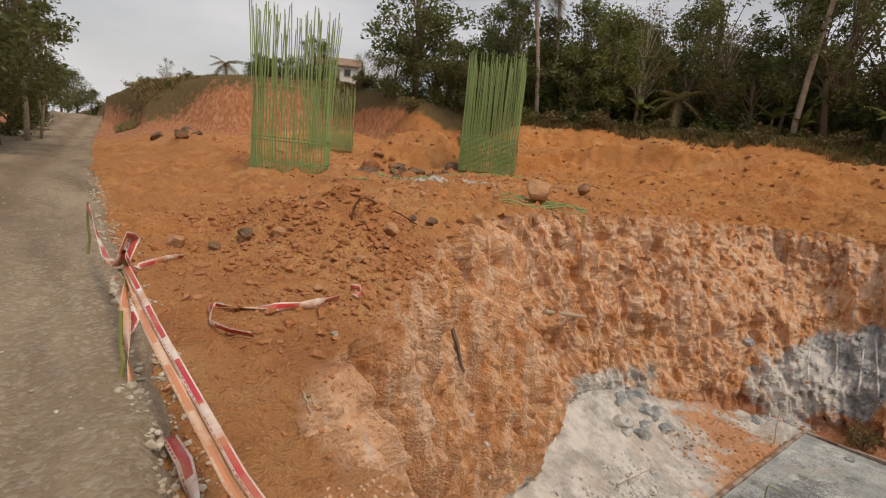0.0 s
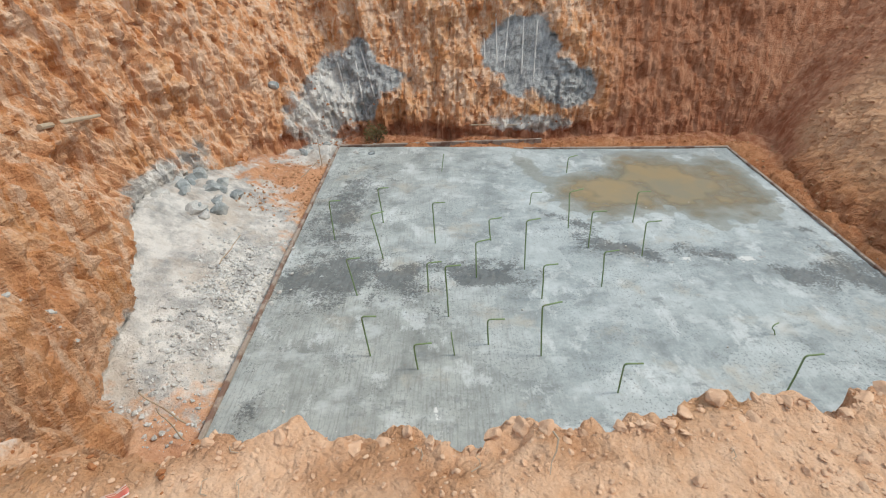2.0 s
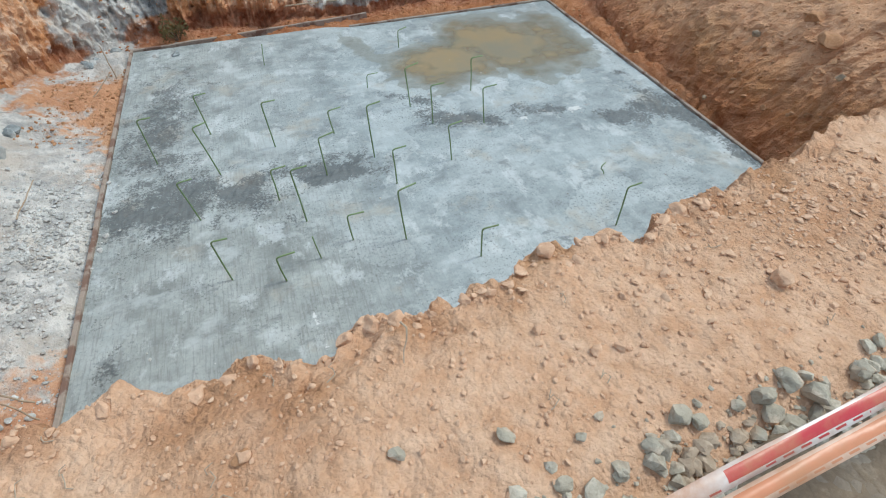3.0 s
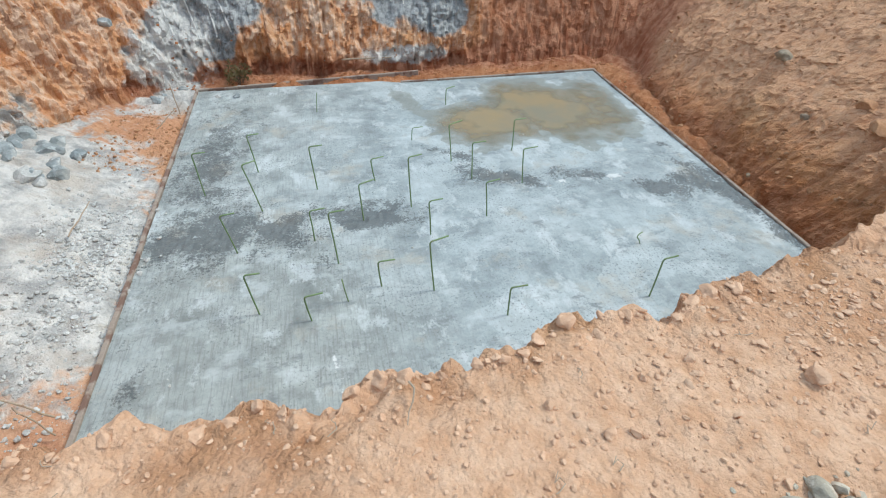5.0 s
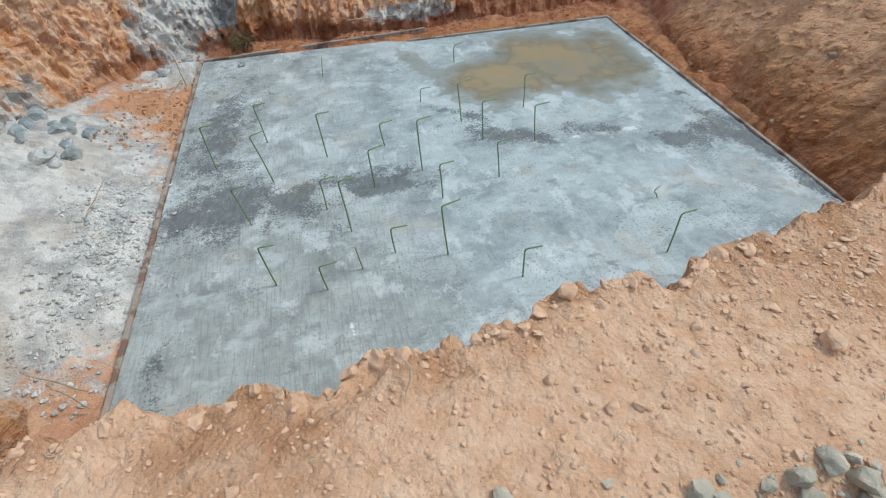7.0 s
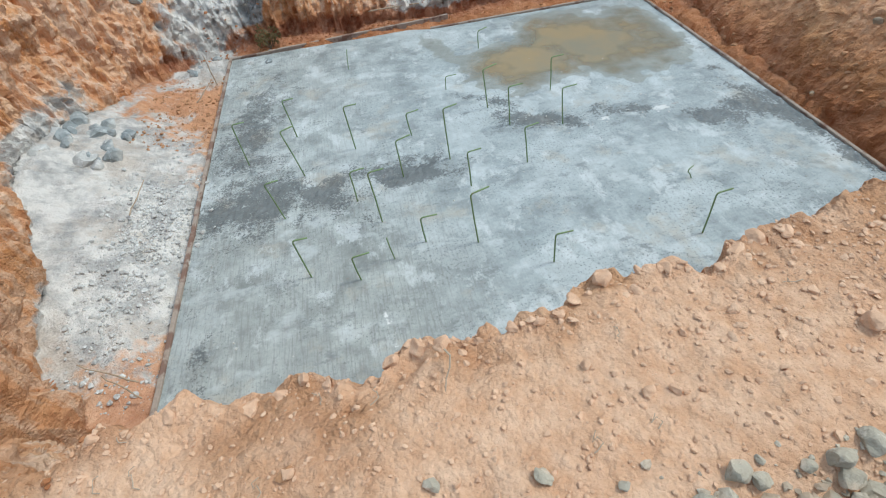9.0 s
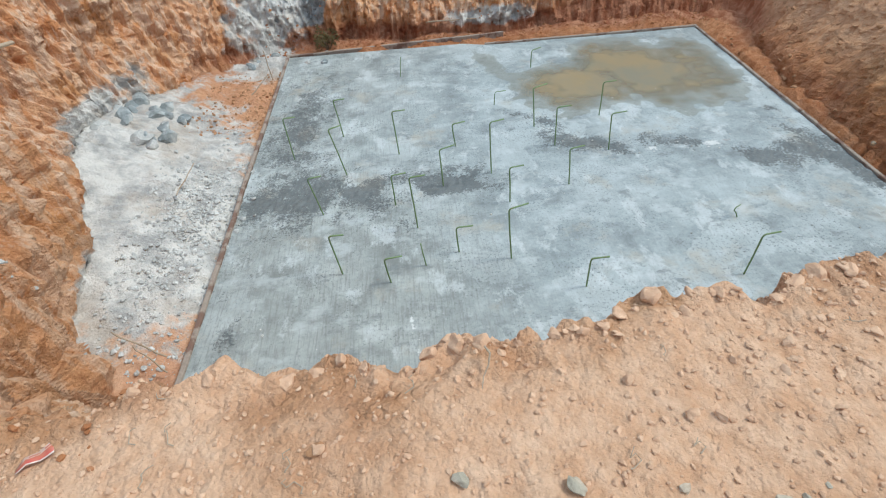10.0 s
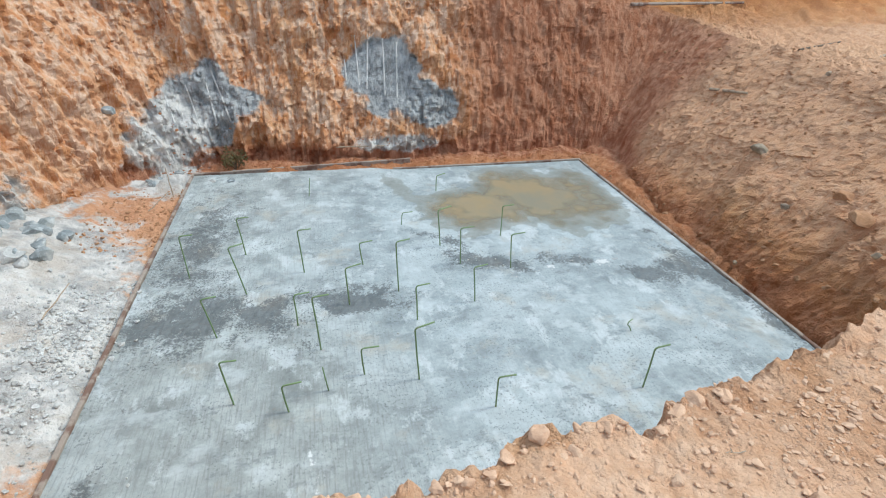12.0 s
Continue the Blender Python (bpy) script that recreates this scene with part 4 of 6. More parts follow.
def make_slab():
    root = thing("concrete_slab", "fresh grey blinding concrete slab with damp patches", "slab", m=pose(0, 0, SLAB_Z))
    xs, ys = np.linspace(SX0, SX1, 170), np.linspace(SY0, SY1, 170)
    X, Y = np.meshgrid(xs, ys, indexing="ij")
    Y2 = Y + np.where((Y > SY1 - 0.3) & (X < 2.2), 0.22 * (1 - step(1.5, 2.3, X)), 0)
    XX, YY = X, Y
    X, Y = X + 0.20 * fbm(X * 1.1, Y * 1.1, X * 0, 4, 240), Y + 0.15 * fbm(X * 1.2, Y * 1.2, X * 0, 4, 245)
    wet = np.clip(0.86 * gauss(X, Y, -1.2, 8.1, 1.9, 0.65, 4) + 1.05 * gauss(X, Y, 0.95, 8.2, 0.95, 0.42, -12) + 0.66 * gauss(X, Y, -2.0, 10.6, 0.9, 3.0)
                  + 0.95 * gauss(X, Y, 2.55, 9.95, 0.66, 0.22, -52) + 1.05 * gauss(X, Y, 3.45, 9.05, 0.7, 0.28, -25) + 0.7 * gauss(X, Y, 4.6, 9.2, 0.4, 0.18) + 0.9 * gauss(X, Y, 5.1, 8.75, 0.8, 0.2, -15)
                  + 1.1 * gauss(X, Y, 6.2, 8.05, 0.6, 0.3, -8) + 0.8 * gauss(X, Y, 7.05, 8.3, 0.4, 0.55) + 0.85 * gauss(X, Y, 7.4, 6.9, 0.24, 2.3) + 0.5 * gauss(X, Y, 7.1, 9.7, 0.35, 0.2)
                  + 0.45 * gauss(X, Y, -2.4, 5.0, 0.3, 1.5) + 0.6 * gauss(X, Y, -0.1, 7.25, 0.35, 0.4), 0, 1)
    wet = np.clip(wet * (1.03 + 0.3 * fbm(XX * 1.6, YY * 1.6, XX * 0, 4, 250)), 0, 1)
    X, Y = XX, YY
    damp = np.clip(0.9 * np.exp(-np.clip(-pond(X, Y), 0, 9) * 7.0) + 0.8 * gauss(X, Y, 5.0, 13.2, 1.0, 0.5) + 0.7 * gauss(X, Y, 2.1, 12.9, 0.35, 1.0, 20), 0, 1)
    mortar = np.clip(gauss(X, Y, 5.5, 8.66, 0.26, 0.13) + 0.9 * gauss(X, Y, 4.45, 8.66, 0.22, 0.1) + 0.85 * gauss(X, Y, 0.03 + 0.05 * np.sin(3 * Y), 5.1, 0.05, 0.75), 0, 1)
    brushed = 0.9 * step(9.5, 5.0, Y - 0.25 * X) * step(2.4, -0.6, X) + 0.75 * step(2.2, -2.2, X)
    lumps = wet * 0.02 * fbm(X * 12, Y * 12, X * 0, 3, 220) + 0.008 * fbm(X * 1.5, Y * 1.5, X * 0, 4, 221, 0.6) - 0.010 * gauss(X, Y, 4.95, 11.95, 1.7, 1.0)
    lumps = np.clip(lumps, -0.012, 0.03)
    Z = lumps
    n, k = X.shape
    idx = np.arange(n * k).reshape(n, k)
    faces = [np.stack([idx[:-1, :-1], idx[1:, :-1], idx[1:, 1:], idx[:-1, 1:]], -1).reshape(-1, 4)]
    V = [np.stack([X, Y2, Z], -1).reshape(-1, 3)]
    loop = np.concatenate([idx[:, 0], idx[-1, 1:], idx[-2::-1, -1], idx[0, -2:0:-1]])
    low = V[0][loop].copy()
    low[:, 2] = -0.15
    li = np.arange(len(loop)) + n * k
    faces.append(np.stack([loop, li, np.roll(li, -1), np.roll(loop, -1)], -1))
    me = mesh_from("slab_body", np.concatenate([V[0], low]), np.concatenate(faces), CONCRETE, False, {"wet": np.concatenate([wet.ravel(), np.zeros(len(loop))]), "damp": np.concatenate([damp.ravel(), np.zeros(len(loop))]), "mortar": np.concatenate([mortar.ravel(), np.zeros(len(loop))]), "brushed": np.concatenate([np.clip(brushed, 0, 1).ravel(), np.zeros(len(loop))])})
    share("slab_body", me, root)
    return root


slab = make_slab()


def plank(a, b, w=0.065, h=0.17, z=0.0, name="edge_board", label="muddy timber edge board along the slab", material=None, seed=0):
    """A board on edge from a to b, slightly bowed and worn."""
    a, b = Vector(a), Vector(b)
    d = b - a
    bm = bmesh.new()
    n = max(4, int(d.length / 0.25))
    side = Vector((-d.y, d.x, 0)).normalized()
    rings = []
    for i in range(n + 1):
        p = a + d * i / n + side * 0.012 * noise.noise(Vector((i * 0.6, seed, 0))) + Vector((0, 0, 0.012 * noise.noise(Vector((i * 0.5, seed, 5)))))
        q = h * (0.5 + 0.04 * noise.noise(Vector((i * 1.3, seed, 9))))
        c = 0.008
        sec = [(-w / 2, -h / 2), (w / 2, -h / 2), (w / 2, q - c), (w / 2 - c, q), (-w / 2 + c, q), (-w / 2, q - c)]
        rings.append([bm.verts.new(p + side * u + Vector((0, 0, v))) for u, v in sec])
    for r, s in zip(rings, rings[1:]):
        for k in range(6):
            bm.faces.new((r[k], r[(k + 1) % 6], s[(k + 1) % 6], s[k]))
    bm.faces.new(rings[0][::-1])
    bm.faces.new(rings[-1])
    bmesh.ops.recalc_face_normals(bm, faces=bm.faces)
    bmesh.ops.translate(bm, vec=-a, verts=bm.verts)
    me = bpy.data.meshes.new(name)
    bm.to_mesh(me)
    bm.free()
    me.materials.append(material or TIMBER)
    ob = new(name, me)
    ob.location = a
    return tagged(ob, label, "board", "slab edge boards")


EZ = SLAB_Z - 0.045
plank((SX0 - 0.03, 3.6, EZ), (SX0 - 0.03, 8.25, EZ + 0.01), seed=1)
plank((SX0 - 0.05, 8.2, EZ), (SX0 - 0.03, SY1 + 0.3, EZ), seed=2)
plank((SX0 - 0.02, SY1 + 0.26, EZ + 0.01), (2.75, SY1 + 0.56, EZ + 0.05), seed=3, label="rough timber board along the far slab edge")
plank((2.2, SY1 + 0.03, EZ), (SX1 + 0.05, SY1 + 0.03, EZ + 0.01), seed=4)
plank((SX1 + 0.03, SY1, EZ), (SX1 + 0.03, 9.4, EZ + 0.01), seed=5)
plank((SX1 + 0.05, 9.45, EZ), (SX1 + 0.03, 4.4, EZ), seed=6)


def make_puddle():
    xs, ys = np.linspace(2.1, 7.42, 150), np.linspace(9.7, 13.8, 130)
    X, Y = np.meshgrid(xs, ys, indexing="ij")
    D = pond(X, Y)
    Z = 0.007 * step(-0.10, 0.02, D) - 0.02 * step(0.0, -0.25, D)
    n, k = X.shape
    idx = np.arange(n * k).reshape(n, k)
    faces = np.stack([idx[:-1, :-1], idx[1:, :-1], idx[1:, 1:], idx[:-1, 1:]], -1)
    keep = (D[:-1, :-1] > -0.3)
    me = mesh_from("puddle", np.stack([X - 5, Y - 12, Z], -1).reshape(-1, 3), faces[keep], WATER, True, {"depth": np.clip(D, 0, 1).ravel()})
    ob = new("puddle", me)
    ob.location = (5, 12, SLAB_Z)
    return tagged(ob, "shallow muddy yellow-brown puddle on the concrete slab", "puddle")


make_puddle()

# ---- bent bars standing in the slab: foot x, y; lean; height; hook x, y ----
BARS_FAR = [(-1.98, 9.35, -0.01, 0.84, 0.21, 0.02), (-1.12, 10.01, -0.06, 0.77, 0.21, 0.03), (-0.99, 8.71, -0.15, 0.91, 0.21, 0.11), (-0.06, 9.24, -0.04, 0.85, 0.23, 0.02),
            (0.04, 12.48, 0.06, 0.51, 0.0, 0.0), (3.04, 12.38, 0.0, 0.39, 0.23, 0.12), (1.94, 10.78, 0.01, 0.27, 0.23, 0.03), (2.55, 9.76, -0.07, 0.79, 0.29, 0.13),
            (3.88, 9.97, -0.02, 0.68, 0.25, 0.03), (2.78, 9.06, -0.03, 0.75, 0.26, 0.02), (3.68, 8.77, -0.06, 0.70, 0.28, 0.05), (0.99, 9.32, -0.05, 0.46, 0.24, 0.05), (1.51, 8.37, -0.04, 0.97, 0.24, 0.08)]
BARS_NEAR = [(-1.31, 7.65, -0.10, 0.71, 0.21, 0.03), (-0.15, 7.72, -0.01, 0.58, 0.23, 0.05), (0.18, 7.11, -0.05, 0.94, 0.23, 0.02), (-0.92, 6.27, -0.06, 0.72, 0.20, 0.01),
             (-0.24, 6.01, -0.04, 0.46, 0.24, 0.02), (0.26, 6.28, -0.05, 0.48, 0.0, 0.0), (0.66, 8.14, -0.03, 0.70, 0.25, 0.09), (1.68, 7.54, -0.03, 0.65, 0.23, 0.05), (2.72, 7.86, -0.06, 0.68, 0.24, 0.04),
             (4.94, 6.67, -0.09, 0.18, 0.12, 0.07), (1.47, 6.26, -0.07, 0.90, 0.27, 0.07), (0.75, 6.49, -0.03, 0.47, 0.24, 0.02), (2.35, 5.60, -0.01, 0.52, 0.23, -0.01), (4.45, 5.54, 0.0, 0.70, 0.25, 0.04)]


def bent_bar(x, y, lean, h, hx, hy, i):
    straight = hx == 0
    leg = math.hypot(hx, hy)
    thick = 0.009 if straight or h < 0.3 else 0.0115
    pts = [(0, 0, -0.1), (0, 0, 0.0), (lean * 0.5 + 0.006 * math.sin(i), 0.0, h * 0.5), (lean * 0.95, 0, h - 0.05)]
    if not straight:
        ux, uy = hx / leg, hy / leg
        pts += [(lean + 0.006 * ux, 0.006 * uy, h - 0.022), (lean + 0.02 * ux, 0.02 * uy, h - 0.006), (lean + 0.045 * ux, 0.045 * uy, h), (lean + hx, hy, h + 0.012 * math.sin(3.1 * i))]
    bm = bmesh.new()
    tube(bm, pts, thick, 8)
    for f in bm.faces:
        f.smooth = True
    me = bpy.data.meshes.new("bent_bar")
    bm.to_mesh(me)
    bm.free()
    me.materials.append(DOWEL_BAR)
    ob = new("bent_bar", me)
    ob.location = (x, y, SLAB_Z)
    word = "thin straight" if straight else ("tall hooked" if h > 0.75 else "hooked" if h > 0.5 else "short hooked")
    return tagged(ob, f"{word} pale green coated steel bar standing in the slab", "steel bar", "bars in the slab")


for i, row in enumerate(BARS_FAR + BARS_NEAR):
    bent_bar(*row, i)


# ---- placing by compass direction from the standing place ----
EYE0 = (0.2, 0.9)


def spot(az, r):
    x, y = EYE0[0] + r * math.sin(radians(az)), EYE0[1] + r * math.cos(radians(az))
    return x, y, height(x, y)


# ---- reinforcement cages ----
def bar_mesh(name, length, radius, material, sway=0.0, seed=0, sides=6):
    bm = bmesh.new()
    rng = random.Random(seed)
    a = rng.uniform(0, 6.28)
    n = 6
    pts = [(sway * (i / n) ** 2 * math.cos(a), sway * (i / n) ** 2 * math.sin(a), length * i / n) for i in range(n + 1)]
    tube(bm, pts, radius, sides)
    me = bpy.data.meshes.new(name)
    bm.to_mesh(me)
    bm.free()
    me.materials.append(material)
    return me


def hoop_mesh(w, d, radius, material, over=0.06):
    bm = bmesh.new()
    a, b = w / 2 + over * 0.3, d / 2 + over * 0.3
    pts = [(-a - over, -b, 0), (a, -b, 0.003), (a, b, 0.006), (-a, b, 0.003), (-a, -b - over, 0.008)]
    for p, q in zip(pts, pts[1:]):
        tube(bm, [p, q], radius, 5)
    me = bpy.data.meshes.new("tie_hoop")
    bm.to_mesh(me)
    bm.free()
    me.materials.append(material)
    return me


def rebar_cage(az, r, w, d, h, turn, nx, ny, hoops, splay, seed, label, rows=1):
    x, y, z = spot(az, r)
    root = thing("reinforcement_cage", label, "rebar cage", "pier cages", pose(x, y, z - 0.05, 0, 0, turn))
    rng = random.Random(seed)
    meshes = [bar_mesh("vertical_bar", h * k, 0.014, GREEN_BAR, splay * q, seed + i) for i, (k, q) in enumerate([(1.0, 0.5), (0.97, 1.0), (0.93, 0.2), (1.02, 0.8), (0.89, 0.6)])]
    spots = []
    for j in range(rows):
        ww, dd = w - 0.22 * j, d - 0.22 * j
        spots += [(-ww / 2 + ww * i / (nx - 1), s * dd / 2) for i in range(nx) for s in (-1, 1)]
        spots += [(s * ww / 2, -dd / 2 + dd * i / ny) for i in range(1, ny) for s in (-1, 1)]
    for px, py in spots:
        ob = share("vertical_bar", rng.choice(meshes), root)
        lean = 0.006 * splay * 10
        ob.matrix_basis = pose(px + rng.uniform(-0.012, 0.012), py, 0, rng.uniform(-lean, lean) * 50 * 0.5, rng.uniform(-lean, lean) * 50 * 0.5, rng.uniform(0, 360))
    hm = hoop_mesh(w, d, 0.011, GREEN_BAR)
    for hz in hoops:
        ob = share("tie_hoop", hm, root)
        ob.matrix_basis = pose(rng.uniform(-0.01, 0.01), rng.uniform(-0.01, 0.01), hz, rng.uniform(-0.4, 0.4), rng.uniform(-0.4, 0.4), 0)
    return root


low = [0.03 + 0.055 * i for i in range(6)]
rebar_cage(-68.5, 16.0, 2.05, 1.3, 4.55, 58, 26, 10, low + [0.9, 1.0, 2.4], 0.20, 11, "tall green coated reinforcement cage with loose splayed bars", 1)
rebar_cage(-64.2, 26.0, 1.95, 1.2, 3.05, 60, 17, 7, [0.05 + 0.05 * i for i in range(22)], 0.05, 23, "shorter green reinforcement cage standing behind another")
rebar_cage(-47.0, 20.0, 2.05, 1.3, 4.35, 42, 20, 8, [0.04 + 0.045 * i for i in range(30)], 0.07, 37, "green reinforcement cage with closely tied lower hoops", 2)
rebar_cage(7.3, 21.2, 1.75, 2.2, 8.4, -2, 12, 24, [0.05 + 0.055 * i for i in range(14)] + [1.45, 1.9, 2.05, 4.2], 0.05, 41, "very tall green reinforcement cage with dense sides")


# ---- steel left lying about ----
def bar_bundle(p, q, count, width, label, seed, material=None):
    rng = random.Random(seed)
    (x0, y0), (x1, y1) = p, q
    c = Vector(((x0 + x1) / 2, (y0 + y1) / 2, 0))
    c.z = height(c.x, c.y)
    root = thing("bar_bundle", label, "steel bars", m=pose(*c))
    d = Vector((x1 - x0, y1 - y0, 0))
    side = Vector((-d.y, d.x, 0)).normalized()
    for i in range(count):
        bm = bmesh.new()
        o = rng.uniform(-width, width)
        pts = []
        for k in range(9):
            s = k / 8 - 0.5
            g = c + d * (s * rng.uniform(0.98, 1.02)) + side * (o + 0.3 * width * math.sin(3 * s + i))
            pts.append((g.x - c.x, g.y - c.y, height(g.x, g.y) - c.z + 0.02 + 0.012 * (i % 3)))
        tube(bm, pts, 0.012, 5)
        part("bar", bm, material or GREEN_BAR, root)
    return root


a, b = spot(-59.5, 15.2), spot(-53.2, 15.6)
bar_bundle(a[:2], b[:2], 9, 0.22, "bundle of green coated bars lying on bare soil", 3)
a, b = spot(-64.5, 14.3), spot(-57.5, 14.6)
bar_bundle(a[:2], b[:2], 3, 0.15, "few loose green bars lying on bare soil", 4)
a, b = spot(-45.5, 12.4), spot(-35.8, 12.6)
bar_bundle(a[:2], b[:2], 12, 0.40, "spread of cut green bars on the pit's brink", 5)
a, b = spot(-51.5, 18.2), spot(-43.0, 18.4)
bar_bundle(a[:2], b[:2], 6, 0.25, "thin green bars lying before a cage", 6)


def bent_rod():
    g = on_ray(-62.8, -6.9)
    root_z = g.z
    bm = bmesh.new()
    e = on_ray(-55.0, -7.2)
    f = on_ray(-47.6, -9.0)
    pts = [(0, 0, -0.1), (0.05, 0.02, 0.16), (0.12, 0.06, 0.27), (0.22, 0.11, 0.27)]
    for k in (0.35, 0.7, 1.0):
        q = g + (e - g) * k
        pts.append((q.x - g.x, q.y - g.y, (q.z - root_z + 0.03) * k + 0.27 * (1 - k)))
    tube(bm, pts, 0.016, 7, 0.012)
    me = bpy.data.meshes.new("bent_rod")
    bm.to_mesh(me)
    bm.free()
    me.materials.append(RUST)
    ob = new("bent_rod", me)
    ob.location = g
    tagged(ob, "rusty bent steel rod sticking out of the mound", "steel rod")


bent_rod()


def stick(p, q, radius, label, material=None, category="stick", name="stick", sag=0.02):
    p, q = Vector(p), Vector(q)
    bm = bmesh.new()
    pts = []
    for k in range(7):
        s = k / 6
        o = p + (q - p) * s
        pts.append(o - p + Vector((0.03 * noise.noise(Vector((s * 3, p.x, p.y))), 0.03 * noise.noise(Vector((s * 3, p.y, 7))), sag * noise.noise(Vector((s * 2, 4, p.x))))))
    tube(bm, pts, radius, 7, radius * 0.7)
    me = bpy.data.meshes.new(name)
    bm.to_mesh(me)
    bm.free()
    me.materials.append(material or WOOD)
    ob = new(name, me)
    ob.location = p
    return tagged(ob, label, category)


def ray_stick(az0, el0, az1, el1, radius, label, lift=0.03, eye=(0.2, 0.9, 1.62), **more):
    p, q = on_ray(az0, el0, eye), on_ray(az1, el1, eye)
    up = Vector((0, 0, lift))
    return stick(p + up, q + up, radius, label, **more)


E12 = (0.45, 1.26, 1.475)
E10 = (0.1, 0.88, 1.665)
ray_stick(-38.6, -16.0, -34.0, -15.7, 0.045, "bleached broken branch caught on the pit wall", eye=E10, lift=0.08)
ray_stick(-49.2, -19.6, -47.4, -24.1, 0.03, "thin root hanging down the pit wall", eye=E10, lift=0.05, material=BARK)
ray_stick(49.3, -8.2, 52.7, -6.2, 0.05, "long pale pipe lying on the ramp's edge", eye=E12, name="pipe", category="pipe", material=WOOD, sag=0.0)
ray_stick(31.6, -4.0, 41.2, -3.2, 0.05, "long dark timber pole lying beyond the pit", eye=E12, name="pole", category="pole", material=TIMBER, sag=0.0)
ray_stick(40.5, -10.8, 43.8, -10.7, 0.04, "short pale stick lying on the slope's brink", eye=E12)
ray_stick(46.6, -6.6, 49.3, -5.6, 0.03, "dark stick lying on bare ground", eye=E12, material=BARK)
ray_stick(-0.4, -19.4, 7.0, -19.3, 0.02, "thin cane lying behind the slab edge", eye=E12, lift=0.05)
ray_stick(-68.9, -26.6, -68.4, -29.0, 0.008, "short dry twig on orange soil", lift=0.01)
ray_stick(-68.0, -26.9, -67.7, -29.3, 0.008, "short dry twig on orange soil", lift=0.01)
stick((-3.0, 5.1, -3.55), (-3.35, 5.05, -2.95), 0.012, "thin dry cane stuck beside the slab", material=WOOD)
stick((-2.95, 4.9, -3.6), (-3.15, 4.95, -3.1), 0.010, "thin dry cane stuck beside the slab", material=WOOD)
stick((-2.95, 12.9, -3.6), (-3.0, 13.0, -2.95), 0.014, "green-yellow stake standing beside the slab", material=WOOD)
stick((-3.3, 12.2, -3.6), (-2.9, 12.5, -3.3), 0.012, "green-yellow stake leaning beside the slab", material=WOOD)
stick((-3.7, 8.2, -3.35), (-3.55, 8.9, -3.2), 0.012, "thin cane lying on pale rubble", material=WOOD)


# ---- drill marks on the grey rock faces ----
def drill_marks(rows, label, eye):
    first = on_ray(rows[0][0], rows[0][1], eye)
    root = thing("drill_marks", label, "drill marks", m=pose(*first))
    for az, el0, el1, lean in rows:
        bm = bmesh.new()
        pts = []
        for k in range(9):
            s = k / 8
            h = on_ray(az + lean * s, el0 + (el1 - el0) * s, eye)
            pts.append(h - first)
        tube(bm, pts, 0.022, 6)
        part("drill_mark", bm, DRILL_DUST, root)


E15 = (0.03, 0.95, 1.605)
drill_marks([(5.6, -8.3, -13.0, 0.3), (6.9, -8.2, -13.4, -0.2), (8.4, -8.5, -14.0, 0.2), (9.8, -8.8, -14.2, 0.1), (4.5, -10.6, -12.6, 0.1)], "white vertical drill marks in a dark rock face", E15)
drill_marks([(-11.0, -12.6, -16.6, 0.6), (-9.2, -12.0, -16.8, 0.5), (-8.5, -11.4, -14.0, 0.6), (-7.9, -13.8, -16.2, 0.5), (-13.0, -13.5, -16.0, 0.4)], "white drill marks in pale broken rock", E15)


# ---- single stones ----
def one_stone(p, size, material, label, name="stone", seed=0, flat=0.75, group="", sink=0.3, sub=3, category="stone"):
    vs, fs = stone_arrays(300 + seed, sub, 0.35, flat)
    rng = random.Random(seed)
    me = mesh_from(name, vs * np.array([size, size * rng.uniform(0.7, 0.95), size]), fs, material)
    ob = new(name, me)
    ob.matrix_basis = pose(p[0], p[1], p[2] + size * flat * (0.5 - sink), rng.uniform(-12, 12), rng.uniform(-12, 12), rng.uniform(0, 360))
    return tagged(ob, label, category, group)


p = spot(-41.5, 12.7)
one_stone(p, 0.85, TAN_STONE, "rounded brown boulder on the pit's brink", "boulder", 1, 0.85, sink=0.02)
p = on_ray(-36.4, -1.9)
one_stone(p, 0.6, DARK_ROCK, "dark rock on the pit's brink", "rock", 2, sink=0.1)
for i, (az, el, s, mt, word) in enumerate([(-48.0, -6.3, 0.40, TAN_STONE, "pale earthy"), (-41.6, -5.0, 0.34, TAN_STONE, "pale angular"), (-39.1, -4.7, 0.28, TAN_STONE, "small pale"),
                                           (-53.2, -6.9, 0.30, DARK_ROCK, "flat dark"), (-55.6, -6.6, 0.25, DARK_ROCK, "flat dark"), (-45.0, -6.6, 0.3, TAN_STONE, "earthy"),
                                           (-73.8, -9.3, 0.26, DARK_ROCK, "brown"), (-70.4, -9.3, 0.24, TAN_STONE, "brown flat"), (-61.9, -11.8, 0.20, TAN_STONE, "earthy"), (-66.6, -15.3, 0.15, TAN_STONE, "earthy"),
                                           (-58.4, -8.2, 0.30, TAN_STONE, "flat pale"), (-64.9, -20.3, 0.09, GREY_STONE, "small grey"), (-80.5, -10.6, 0.32, TAN_STONE, "earthy"), (-77.0, -10.8, 0.2, DARK_ROCK, "brown")]):
    p = on_ray(az, el)
    one_stone(p, s, mt, f"{word} stone half sunk in the mound", "stone", 10 + i, 0.7)
